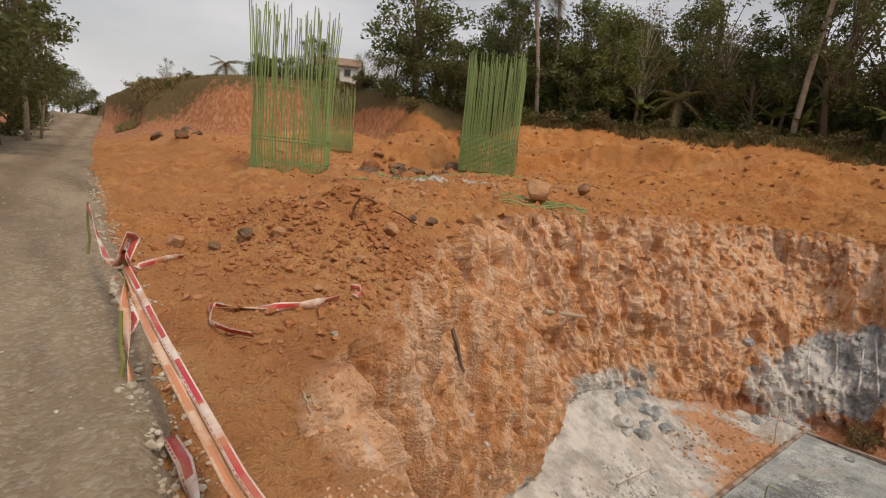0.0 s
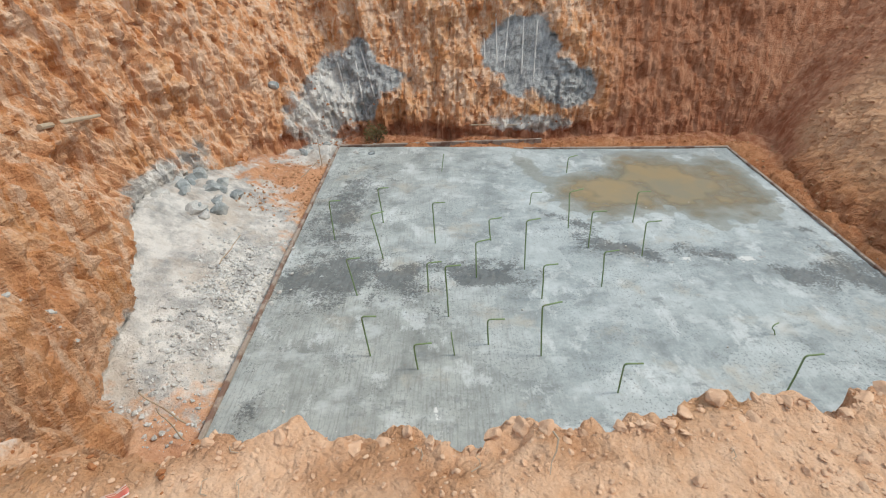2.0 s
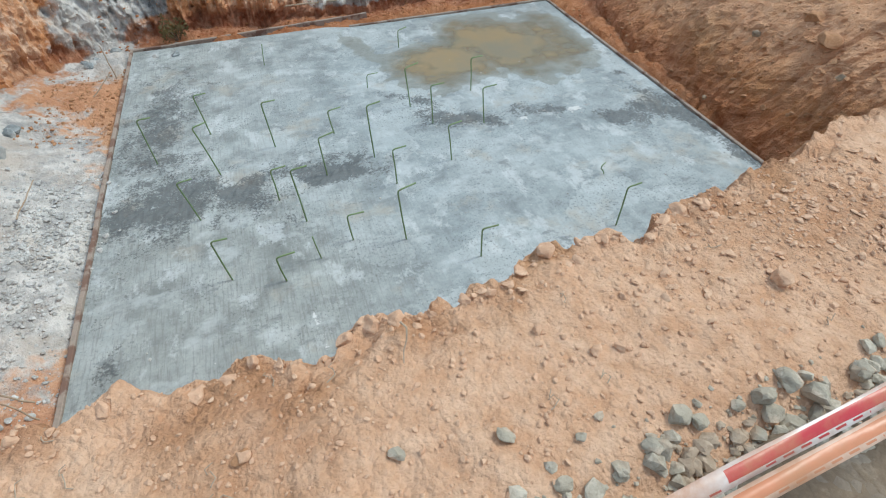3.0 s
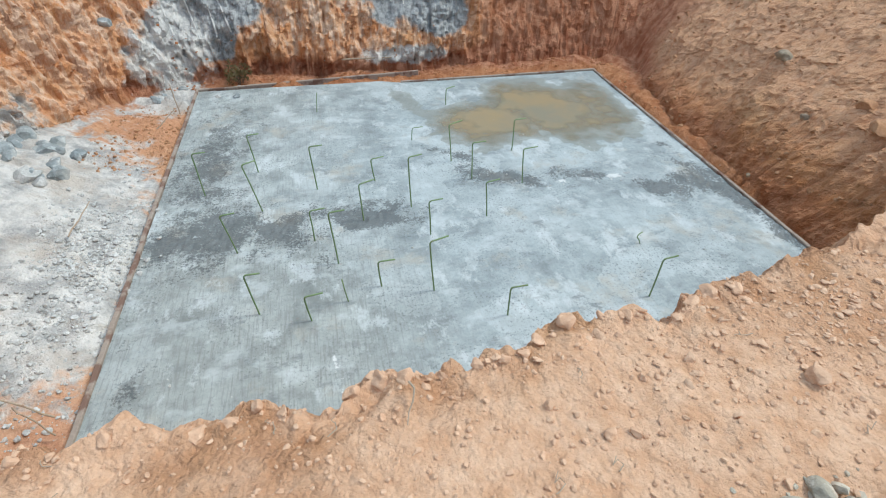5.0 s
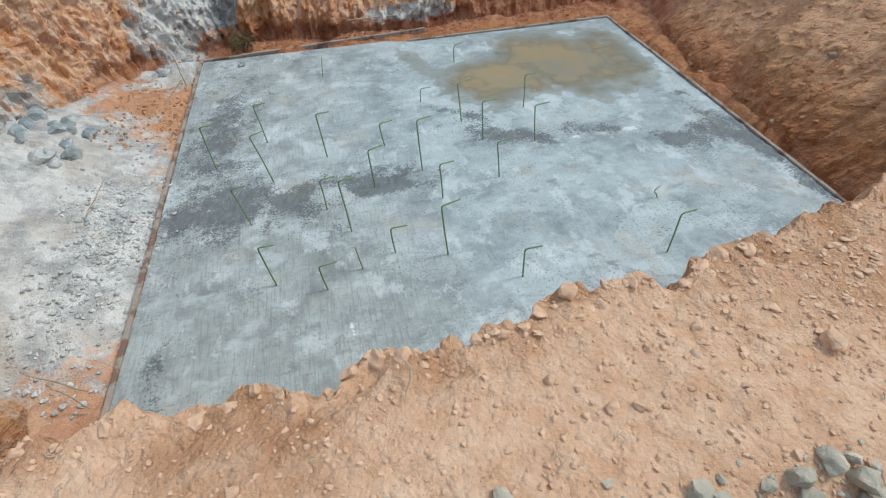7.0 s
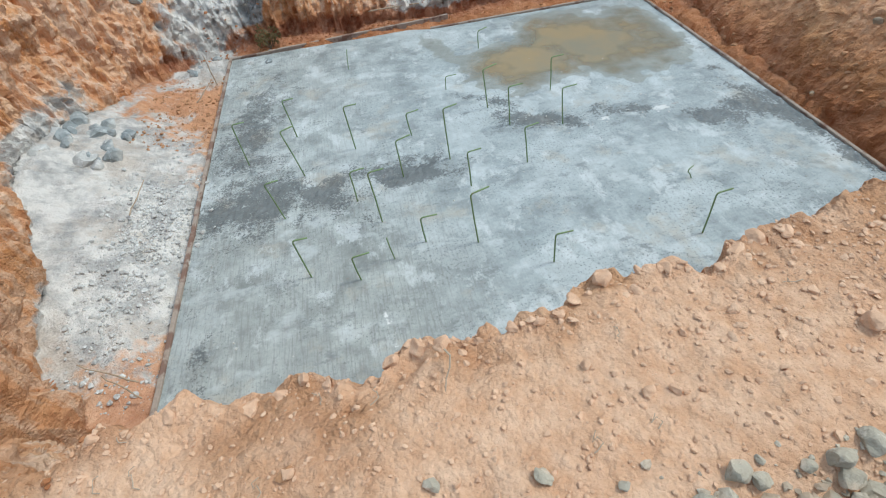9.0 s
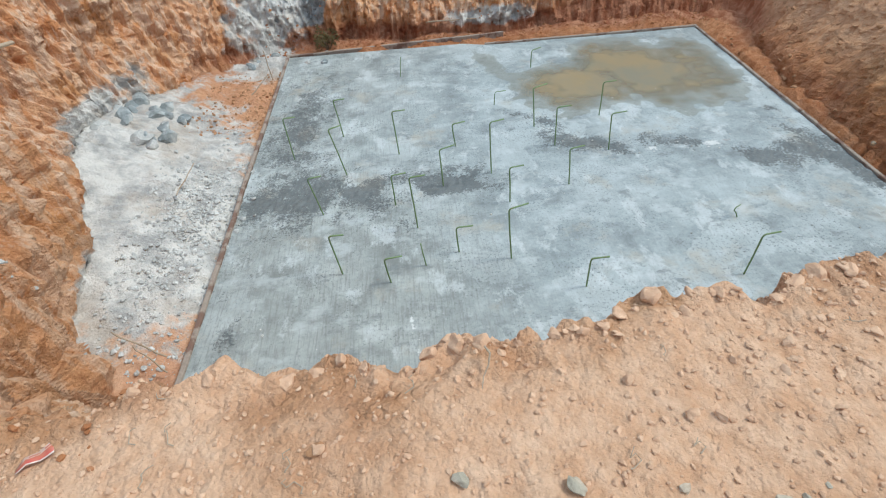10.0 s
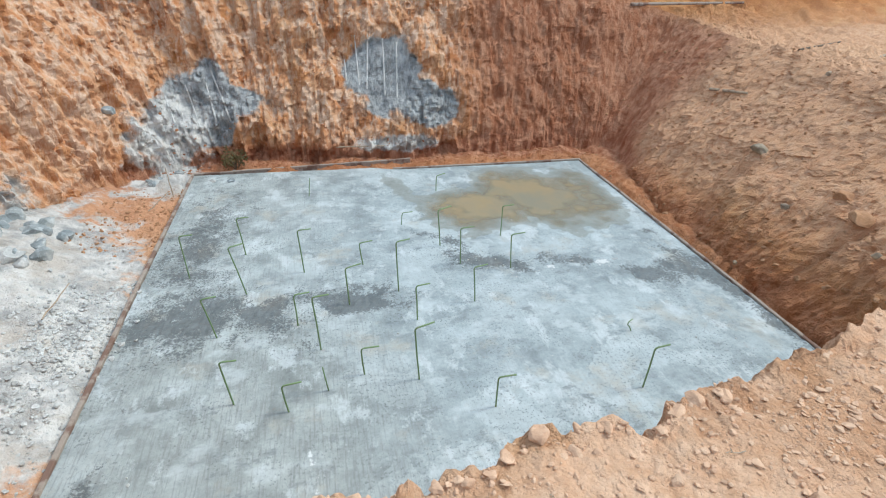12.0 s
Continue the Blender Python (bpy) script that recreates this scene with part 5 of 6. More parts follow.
for i, (az, el, s) in enumerate([(46.3, -15.6, 0.42), (54.2, -18.0, 0.34), (56.0, -19.6, 0.46), (50.3, -20.0, 0.22), (53.7, -25.9, 0.16), (57.7, -25.5, 0.15), (47.9, -26.2, 0.14), (44.0, -17.5, 0.15), (60.0, -17.0, 0.3), (58.5, -22.0, 0.2)]):
    p = on_ray(az, el, E12)
    one_stone(p, s, TAN_STONE if i % 3 else BOULDER, "dusty stone lodged in the loose slope", "stone", 40 + i, 0.75)
E95, E30, E65 = (0.3, 1.16, 1.5), (0.29, 1.15, 1.48), (0.36, 1.22, 1.49)
near = [(5.5, -67.3, 0.050, E95), (33.8, -65.5, 0.055, E95), (50.0, -62.8, 0.035, E95), (63.3, -56.1, 0.075, E95), (62.2, -58.8, 0.06, E30), (60.4, -62.9, 0.055, E30), (50.2, -66.9, 0.055, E30),
        (70.0, -49.1, 0.085, E30), (72.0, -49.8, 0.07, E30), (68.5, -51.0, 0.045, E30), (75.6, -42.2, 0.08, E30), (63.8, -39.1, 0.085, E30), (64.0, -53.0, 0.03, E30), (66.0, -54.5, 0.06, E30), (71.0, -46.6, 0.07, E30), (74.0, -46.0, 0.09, E30)]
for i, (az, el, s, eye) in enumerate(near):
    p = on_ray(az, el, eye)
    one_stone(p, s * 1.05, CLOD if i == 11 else GREY_STONE, "pale tan flat stone on dry soil" if i == 11 else "grey crushed stone on dry orange soil" if i < 4 else "grey crushed stone beside the road", "stone", 60 + i, 0.65, "roadside stones", 0.22)
one_stone(on_ray(-32.7, -61.2, E65), 0.055, TAN_STONE, "small brown stone on dry soil", "stone", 90, 0.6)
one_stone(on_ray(34.1, -47.2, E65), 0.10, CLOD, "dry soil clod balanced on the pit's brink", "soil_clod", 91, 0.5, sink=0.3, category="soil clod")
for i, (az, el, s) in enumerate([(-25.6, -60.6, 0.05), (46.8, -54.0, 0.05), (50.0, -52.8, 0.045), (35.9, -54.0, 0.04)]):
    one_stone(on_ray(az, el, E95), s, CLOD, "small pale earthy clod on dry soil", "soil_clod", 95 + i, 0.7, category="soil clod")

# blocks of soil breaking away along the brink: x, y, size, flatness
BLOCKS = [(0.30, 2.035, 0.10, 0.8), (0.38, 2.05, 0.13, 0.8), (0.45, 2.035, 0.11, 0.75), (0.50, 2.0, 0.07, 0.7), (0.24, 1.99, 0.06, 0.6), (0.56, 2.04, 0.08, 0.7), (0.66, 2.04, 0.09, 0.6), (0.74, 2.035, 0.075, 0.8),
          (0.80, 2.05, 0.08, 0.8), (0.87, 2.10, 0.09, 0.8), (1.10, 2.14, 0.08, 0.5), (1.18, 2.13, 0.10, 0.5), (1.33, 2.09, 0.08, 0.5), (1.42, 2.14, 0.12, 0.5), (1.52, 2.18, 0.13, 0.5), (1.62, 2.17, 0.11, 0.45),
          (0.05, 2.03, 0.09, 0.8), (-0.02, 2.0, 0.08, 0.6), (-0.10, 1.98, 0.12, 0.3), (-0.30, 1.99, 0.08, 0.6), (-0.42, 1.97, 0.06, 0.7), (-0.50, 1.97, 0.07, 0.7), (-0.60, 1.94, 0.06, 0.6)]
for i, (bx, by, size, flat) in enumerate(BLOCKS):
    one_stone((bx, by, height(bx, by)), size * 0.62, CLOD, "dry pinkish soil block breaking away at the brink" if size > 0.08 else "small dry soil clod at the brink", "soil_clod", 400 + i, flat, "soil clods along the brink", 0.45, category="soil clod")
bm = bmesh.new()
zr = height(0.43, 1.95)
tube(bm, [(0, 0, 0.05), (0.012, -0.02, 0.045), (0.004, -0.045, 0.025), (-0.012, -0.07, 0.014), (-0.02, -0.10, 0.006)], 0.0035, 6, 0.0015)
me = bpy.data.meshes.new("root")
bm.to_mesh(me)
bm.free()
me.materials.append(WOOD)
ob = new("root", me)
ob.location = (0.45, 1.98, zr)
tagged(ob, "thin pale root curling out of the brink", "root")
rng = random.Random(31)
for i in range(16):
    bx, by = rng.uniform(-0.9, 1.6), rng.uniform(1.6, 1.98)
    a, k = rng.uniform(0, 3.14), rng.uniform(0.02, 0.05)
    z0 = height(bx, by) + 0.006
    stick((bx, by, z0), (bx + k * math.cos(a), by + k * math.sin(a), z0 + rng.uniform(0, 0.02)), 0.0016, "short dry rootlet on pinkish soil", name="rootlet", category="root", sag=0.0)
# boulders before the excavator
rng = random.Random(8)
for i, (az, r, s) in enumerate([(12.4, 17.6, 0.95), (15.6, 17.4, 1.25), (13.6, 17.7, 0.6), (19.4, 18.4, 1.25), (22.0, 18.0, 1.1), (24.2, 18.3, 1.2), (26.2, 18.2, 1.1), (17.6, 17.3, 0.7), (20.2, 17.3, 0.65), (22.6, 17.2, 0.75),
                                (25.0, 17.3, 0.7), (20.4, 19.6, 1.0), (18.6, 19.0, 0.8), (27.6, 18.6, 1.0), (23.3, 19.3, 0.8), (29.5, 18.4, 0.9)]):
    p = spot(az, r + 0.9)
    one_stone(p, s * 0.92, BOULDER, "large tan and grey granite boulder heaped by the excavator" if s > 0.9 else "granite boulder heaped by the excavator", "boulder", 120 + i, 0.66, "boulder heap", 0.12, category="boulder")
p = spot(9.2, 19.6)
one_stone(p, 0.75, TAN_STONE, "orange stone at the foot of a cage", "stone", 140, 0.8)
# dark outcrop at the second excavation
for i in range(34):
    az, r = rng.uniform(-61, -50.5), rng.uniform(16.5, 21)
    p = spot(az, r)
    one_stone(p, rng.uniform(0.3, 1.0), DARK_ROCK if i % 3 else RED_CLOD, "dark weathered rock at the second excavation", "rock", 150 + i, rng.uniform(0.5, 0.9), "rock outcrop", 0.42, sub=2)
for i in range(8):
    p = spot(rng.uniform(-81, -76), rng.uniform(22, 27))
    one_stone(p, rng.uniform(0.4, 0.9), DARK_ROCK, "dark rock heaped beside the road", "rock", 180 + i, 0.6, "roadside rocks", 0.3, sub=2)
# broken rock at the foot of the wall
for i in range(34):
    if i < 20:
        x, y = rng.uniform(-5.6, -4.3), rng.uniform(9.2, 11.2)
        s = rng.uniform(0.2, 0.6)
    else:
        x, y = rng.uniform(-4.4, -1.6), rng.uniform(13.6, 14.5)
        s = rng.uniform(0.15, 0.4)
    one_stone((x, y, height(x, y)), s, BLUE_ROCK if i % 4 else WHITE_ROCK, "pale blue-grey broken rock at the wall's foot", "rock", 200 + i, 0.7, "broken rock", 0.5, sub=2)


# ---- loose material ----
def scatter(name, count, pick, size, material, label, category, seed, variants=None, sink=0.25, above=-9.0):
    rng = random.Random(seed)
    rows = []
    for _ in range(count):
        x, y = pick(rng)
        s = size(rng)
        if height(x, y) < above or (material in (RED_CLOD, TAN_STONE) and -9 < y < float(road_edge(np.array(x))) - 0.12):
            continue
        rows.append((x, y, height(x, y) + (0.085 if y < float(road_edge(np.array(x))) - 0.05 else 0.0) + s * (0.35 - sink), s, rng.uniform(0, 6.28), rng.uniform(-0.6, 0.6), rng.randrange(64)))
    return spread(name, variants or STONES_FINE, rows, material, label, category)


def heavy(lo, hi, power=2.6):
    return lambda r: lo + (hi - lo) * r.random() ** power


def roadside(r):
    x = 3.2 - 18 * r.random() ** 1.4
    return x, float(road_edge(np.array(x))) + r.gauss(-0.02, 0.075)


scatter("roadside_gravel", 3400, roadside, heavy(0.016, 0.085), GREY_STONE, "grey crushed stone spilled along the road edge", "gravel", 1)
ANGULAR = [stone_arrays(40 + i, 2, 0.5, 0.72) for i in range(8)]
scatter("near_gravel", 900, lambda r: (lambda x: (x, float(road_edge(np.array(x))) + r.gauss(-0.03, 0.07)))(r.uniform(-1.2, 2.8)), heavy(0.010, 0.075, 2.4), GREY_STONE, "angular grey crushed stone at the road edge", "gravel", 21, ANGULAR)
scatter("road_pebbles", 2600, lambda r: (lambda x: (x, float(road_edge(np.array(x))) - 4.2 * r.random() ** 1.3))(2 - 14 * r.random() ** 1.3), heavy(0.008, 0.045, 3.0), GREY_STONE, "loose pebbles on the gravel road", "gravel", 22, sink=0.1)
scatter("berm_crumbs", 12000, lambda r: (r.uniform(-1.4, 3.0), r.uniform(1.12, 2.25)), heavy(0.003, 0.030, 4.6), CLOD, "small dry crumbs of pinkish soil", "soil crumbs", 2)
scatter("brink_clods", 170, lambda r: (r.uniform(-1.2, 2.6), 2.08 + 0.06 * math.sin(3 * r.random()) + r.gauss(0, 0.07)), heavy(0.012, 0.06, 2.6), CLOD, "dry soil clods along the pit's brink", "soil clods", 3, STONES)
scatter("broken_clods", 900, lambda r: (r.gauss(1.85, 0.42), r.gauss(1.98, 0.19)), heavy(0.006, 0.042, 3.2), CLOD, "heap of broken flaky soil clods", "soil clods", 4, STONES + ANGULAR)
scatter("mound_clods", 4600, lambda r: (r.gauss(-5.2, 1.7), r.gauss(3.6, 1.0)), heavy(0.015, 0.17, 3.2), RED_CLOD, "orange clods covering the mound beside the pit", "soil clods", 5, above=0.2)
scatter("bench_stones", 3600, lambda r: (r.uniform(-22, 9), r.uniform(6, 28)), heavy(0.04, 0.38, 4.0), RED_CLOD, "orange clods and stones over the levelled ground", "soil clods", 6, above=0.45)
scatter("bench_grit", 1500, lambda r: (r.gauss(-9.5, 2.6), r.gauss(11.0, 2.6)), heavy(0.03, 0.25, 3.0), TAN_STONE, "earthy stones along the pit's brink", "stones", 7, above=0.3)
scatter("slope_stones", 1500, lambda r: (r.uniform(7.9, 12.5), r.uniform(3.5, 15.5)), heavy(0.02, 0.17, 3.2), TAN_STONE, "stones and crumbs in the loose slope", "stones", 8)
scatter("floor_rubble", 2200, lambda r: (r.uniform(-4.2, -2.85), r.uniform(4.8, 9.6)) if r.random() < 0.45 else (r.gauss(-3.4, 0.3), r.gauss(7.8, 0.9)), heavy(0.02, 0.12, 3.2), WHITE_ROCK, "pale broken rubble on the pit floor", "rubble", 9, ANGULAR)
scatter("corner_crumbs", 500, lambda r: (r.uniform(-4.3, -2.85), r.uniform(10.4, 13.5)), heavy(0.02, 0.13, 3.2), TAN_STONE, "earthy crumbs at the corner of the pit floor", "soil crumbs", 31)
scatter("far_floor_rubble", 900, lambda r: (r.uniform(-3.5, 8.4), r.uniform(14.15, 15.0)), heavy(0.02, 0.13, 2.6), RED_CLOD, "orange crumbs behind the slab", "soil crumbs", 10)
scatter("roadside_soil", 4200, lambda r: (r.uniform(-9, -0.5), r.uniform(1.2, 3.0)), heavy(0.005, 0.06, 3.4), RED_CLOD, "orange crumbs beside the road", "soil crumbs", 12)
scatter("slab_debris", 260, lambda r: (r.gauss(5.2, 1.3), r.gauss(8.9, 0.25)) if r.random() < 0.45 else (r.uniform(-2.6, 7.4), r.uniform(4, 13.7)), heavy(0.01, 0.06, 2.5), WHITE_ROCK, "pale mortar crumbs on the slab", "mortar crumbs", 13).location.z = 0.0


# ---- excavator ----
def track_loop(length, radius, n):
    """Points and directions round a track, in the x-z plane."""
    straight = length - 2 * radius
    total = 2 * straight + 2 * math.pi * radius
    out = []
    for i in range(n):
        s = total * i / n
        if s < straight:
            out.append((-straight / 2 + s, 2 * radius, 0.0))
        elif s < straight + math.pi * radius:
            a = (s - straight) / radius
            out.append((straight / 2 + radius * math.sin(a), radius + radius * math.cos(a), a))
        elif s < 2 * straight + math.pi * radius:
            out.append((straight / 2 - (s - straight - math.pi * radius), 0.0, math.pi))
        else:
            a = (s - 2 * straight - math.pi * radius) / radius
            out.append((-straight / 2 - radius * math.sin(a), radius - radius * math.cos(a), math.pi + a))
    return out


def beam(bm, path, width, depths):
    """A box girder along (y, z) points with a depth at each, centred on x = 0."""
    rings = []
    n = len(path)
    for i, (y, z) in enumerate(path):
        a, b = path[max(0, i - 1)], path[min(n - 1, i + 1)]
        d = Vector((0, b[0] - a[0], b[1] - a[1])).normalized()
        nrm = Vector((0, -d.z, d.y)) * depths[i] / 2
        c = Vector((0, y, z))
        w = Vector((width / 2, 0, 0))
        rings.append([bm.verts.new(q) for q in (c - w - nrm, c + w - nrm, c + w + nrm, c - w + nrm)])
    for r, s in zip(rings, rings[1:]):
        for k in range(4):
            bm.faces.new((r[k], r[(k + 1) % 4], s[(k + 1) % 4], s[k]))
    bm.faces.new(rings[0][::-1])
    bm.faces.new(rings[-1])
    bmesh.ops.bevel(bm, geom=[e for e in bm.edges], offset=0.025, segments=1, affect="EDGES")
    bmesh.ops.recalc_face_normals(bm, faces=bm.faces)
    return bm


def excavator():
    az, r, size = 19.6, 27.8, 0.8
    x, y, z = spot(az, r)
    root = thing("excavator", "yellow tracked excavator with a muddy bucket resting on the ground", "excavator", m=pose(x, y, z - 0.03, 0, 0, 148) @ Matrix.Scale(size, 4))
    # undercarriage, slewed a quarter turn under the house
    bm = bmesh.new()
    box(bm, (2.2, 1.6, 0.5), (0, 0, 0.65), bevel=0.06)
    part("undercarriage_frame", bm, STEEL_DARK, root)
    shoe = bmesh.new()
    box(shoe, (0.185, 0.6, 0.035))
    box(shoe, (0.03, 0.6, 0.05), (0.05, 0, 0.035))
    shoe_me = bpy.data.meshes.new("track_shoe")
    shoe.to_mesh(shoe_me)
    shoe.free()
    shoe_me.materials.append(STEEL_DARK)
    for s in (-1, 1):
        bm = bmesh.new()
        box(bm, (3.3, 0.42, 0.42), (0, s * 1.2, 0.47), bevel=0.08)
        tr = part("track", bm, STEEL_DARK, root, "dark muddy crawler track")
        for px, pz, a in track_loop(4.4, 0.45, 54):
            share("track_shoe", shoe_me, tr, pose(px, s * 1.2, pz + 0.02, 0, math.degrees(a), 0))
        for k, (px, pr) in enumerate([(-1.72, 0.38), (1.72, 0.38)] + [(-1.2 + 0.4 * i, 0.15) for i in range(7)]):
            bm = bmesh.new()
            pz = 0.45 if k < 2 else 0.19
            tube(bm, [(px, s * 1.2 - 0.24, pz), (px, s * 1.2 - 0.2, pz), (px, s * 1.2 + 0.2, pz), (px, s * 1.2 + 0.24, pz)], pr, 20)
            part("sprocket" if k < 2 else "roller", bm, STEEL_DARK, tr)
    bm = bmesh.new()
    tube(bm, [(0, 0, 0.85), (0, 0, 1.1)], 0.75, 28)
    part("slew_ring", bm, BLACK, root)
    bm = bmesh.new()
    box(bm, (2.7, 3.7, 0.22), (0, -0.75, 1.2), bevel=0.05)
    part("deck", bm, YELLOW, root)
    bm = bmesh.new()
    prism(bm, [(-2.95, 1.15), (-1.9, 1.1), (-1.9, 2.25), (-2.7, 2.25), (-2.98, 1.9)], -1.35, 1.35, 0.1)
    part("counterweight", bm, YELLOW, root, "rounded yellow counterweight")
    bm = bmesh.new()
    box(bm, (2.6, 1.7, 0.95), (0, -1.15, 1.76), bevel=0.09)
    body = part("engine_hood", bm, YELLOW, root)
    bm = bmesh.new()
    for k in range(7):
        box(bm, (0.02, 0.9, 0.03), (-1.31, -1.2, 1.45 + 0.09 * k))
    part("grille", bm, BLACK, body)
    bm = bmesh.new()
    box(bm, (0.85, 1.7, 0.75), (0.92, 0.55, 1.68), bevel=0.08)
    part("tool_box", bm, YELLOW, root)
    bm = bmesh.new()
    tube(bm, [(0.7, -1.4, 2.2), (0.7, -1.4, 2.65), (0.7, -1.5, 2.78)], 0.06, 10)
    part("exhaust_pipe", bm, BLACK, root)
    # cab
    bm = bmesh.new()
    prism(bm, [(-0.35, 1.31), (1.35, 1.31), (1.45, 1.85), (1.05, 3.02), (-0.30, 3.02), (-0.35, 2.9)], -1.33, -0.38, 0.05)
    cab = part("cab", bm, BLACK, root, "dark framed operator's cab")
    bm = bmesh.new()
    box(bm, (1.0, 1.5, 0.08), (-0.855, 0.38, 3.06), bevel=0.03)
    part("cab_roof", bm, PLASTER, cab, "pale cab roof")
    bm = bmesh.new()
    prism(bm, [(-0.2, 1.32), (1.32, 1.32), (1.38, 1.72), (-0.2, 1.72)], -1.36, -1.335)
    part("cab_lower_panel", bm, YELLOW, cab)
    bm = bmesh.new()
    prism(bm, [(0.45, 1.78), (1.36, 1.78), (1.40, 1.9), (1.03, 2.93), (0.45, 2.93)], -1.36, -1.345)
    part("door_window", bm, GLASS, cab)
    bm = bmesh.new()
    prism(bm, [(-0.25, 1.78), (0.36, 1.78), (0.36, 2.93), (-0.25, 2.93)], -1.36, -1.345)
    part("side_window", bm, GLASS, cab)
    bm = bmesh.new()
    prism(bm, [(1.475, 1.85), (1.49, 1.87), (1.10, 2.97), (1.085, 2.95)], -1.25, -0.46)
    part("windscreen", bm, GLASS, cab)
    # boom, arm, rams, bucket; the bucket stands on lower ground
    gy = 9.55 * size
    wx, wy = x - gy * math.sin(radians(148)), y + gy * math.cos(radians(148))
    gz = (height(wx, wy) - z) / size + 0.02
    bm = bmesh.new()
    beam(bm, [(0.6, 1.75), (1.9, 3.3), (3.4, 4.75), (4.4, 5.1), (6.0, 5.0), (7.5, 4.7)], 0.42, [0.5, 0.72, 0.95, 0.95, 0.7, 0.42])
    boom = part("boom", bm, YELLOW, root)
    bm = bmesh.new()
    beam(bm, [(6.75, 5.35), (7.5, 4.75), (8.4, 3.2 + 0.5 * gz), (9.25, 1.62 + gz)], 0.34, [0.3, 0.62, 0.5, 0.3])
    arm = part("arm", bm, YELLOW, root)
    for s in (-1, 1):
        bm = bmesh.new()
        tube(bm, [(s * 0.36, 1.0, 1.55), (s * 0.36, 2.3, 3.0)], 0.09, 12)
        ram = part("boom_cylinder", bm, YELLOW, root)
        bm = bmesh.new()
        tube(bm, [(s * 0.36, 2.3, 3.0), (s * 0.36, 3.5, 4.5)], 0.05, 10)
        part("piston_rod", bm, CHROME, ram, "bright piston rod")
    bm = bmesh.new()
    tube(bm, [(0, 3.6, 5.55), (0, 5.4, 5.75)], 0.09, 12)
    ram = part("arm_cylinder", bm, YELLOW, root)
    bm = bmesh.new()
    tube(bm, [(0, 5.4, 5.75), (0, 6.8, 5.45)], 0.05, 10)
    part("piston_rod", bm, CHROME, ram, "bright piston rod")
    bm = bmesh.new()
    tube(bm, [(0, 7.75, 4.95), (0, 8.75, 3.5 + 0.6 * gz)], 0.085, 12)
    ram = part("bucket_cylinder", bm, YELLOW, root)
    bm = bmesh.new()
    tube(bm, [(0, 8.75, 3.5 + 0.6 * gz), (0, 9.45, 2.25 + gz)], 0.05, 10)
    part("piston_rod", bm, CHROME, ram, "bright piston rod")
    bm = bmesh.new()
    for s in (-1, 1):
        box(bm, (0.05, 0.16, 0.75), (s * 0.22, 9.5, 1.95 + gz), (20, 0, 0), 0.01)
        box(bm, (0.05, 0.16, 0.6), (s * 0.22, 9.2, 2.0 + gz), (-35, 0, 0), 0.01)
    part("bucket_link", bm, RUST, root)
    # bucket: a curved shell with side plates, lip and teeth; its back turned outwards
    bm = bmesh.new()
    back = [(8.75, 1.28), (9.35, 1.50), (9.85, 1.42), (10.12, 1.05), (10.10, 0.62), (9.88, 0.25), (9.45, 0.05), (8.95, 0.0)]
    inner = [(8.80, 1.20), (9.35, 1.40), (9.78, 1.33), (10.02, 1.02), (10.0, 0.65), (9.82, 0.33), (9.43, 0.14), (8.95, 0.04)]
    outer_v = [[bm.verts.new((sx, py, pz + gz)) for py, pz in back] for sx in (-0.75, 0.75)]
    inner_v = [[bm.verts.new((sx, py, pz + gz)) for py, pz in inner] for sx in (-0.75, 0.75)]
    for k in range(7):
        bm.faces.new((outer_v[0][k], outer_v[1][k], outer_v[1][k + 1], outer_v[0][k + 1]))
        bm.faces.new((inner_v[0][k + 1], inner_v[1][k + 1], inner_v[1][k], inner_v[0][k]))
        for q in (0, 1):
            bm.faces.new((outer_v[q][k], outer_v[q][k + 1], inner_v[q][k + 1], inner_v[q][k]))
    for k in (0, 7):
        bm.faces.new((outer_v[0][k], outer_v[1][k], inner_v[1][k], inner_v[0][k]))
    bmesh.ops.recalc_face_normals(bm, faces=bm.faces)
    bucket = part("bucket", bm, BUCKET_STEEL, root, "large muddy digging bucket", True)
    for s in (-1, 1):
        bm = bmesh.new()
        prism(bm, [(p, q + gz) for p, q in back], s * 0.75 - 0.025, s * 0.75 + 0.025)
        part("side_plate", bm, BUCKET_STEEL, bucket)
    for k in range(5):
        bm = bmesh.new()
        prism(bm, [(8.62, -0.02 + gz), (8.98, -0.03 + gz), (8.98, 0.09 + gz)], -0.66 + 0.33 * k - 0.06, -0.66 + 0.33 * k + 0.06)
        part("tooth", bm, STEEL_DARK, bucket)
    for s in (-1, 1):
        bm = bmesh.new()
        prism(bm, [(9.0, 1.35 + gz), (9.65, 1.46 + gz), (9.4, 1.85 + gz), (9.15, 1.85 + gz)], s * 0.2 - 0.03, s * 0.2 + 0.03)
        part("bucket_ear", bm, RUST, bucket)
    return root


excavator()


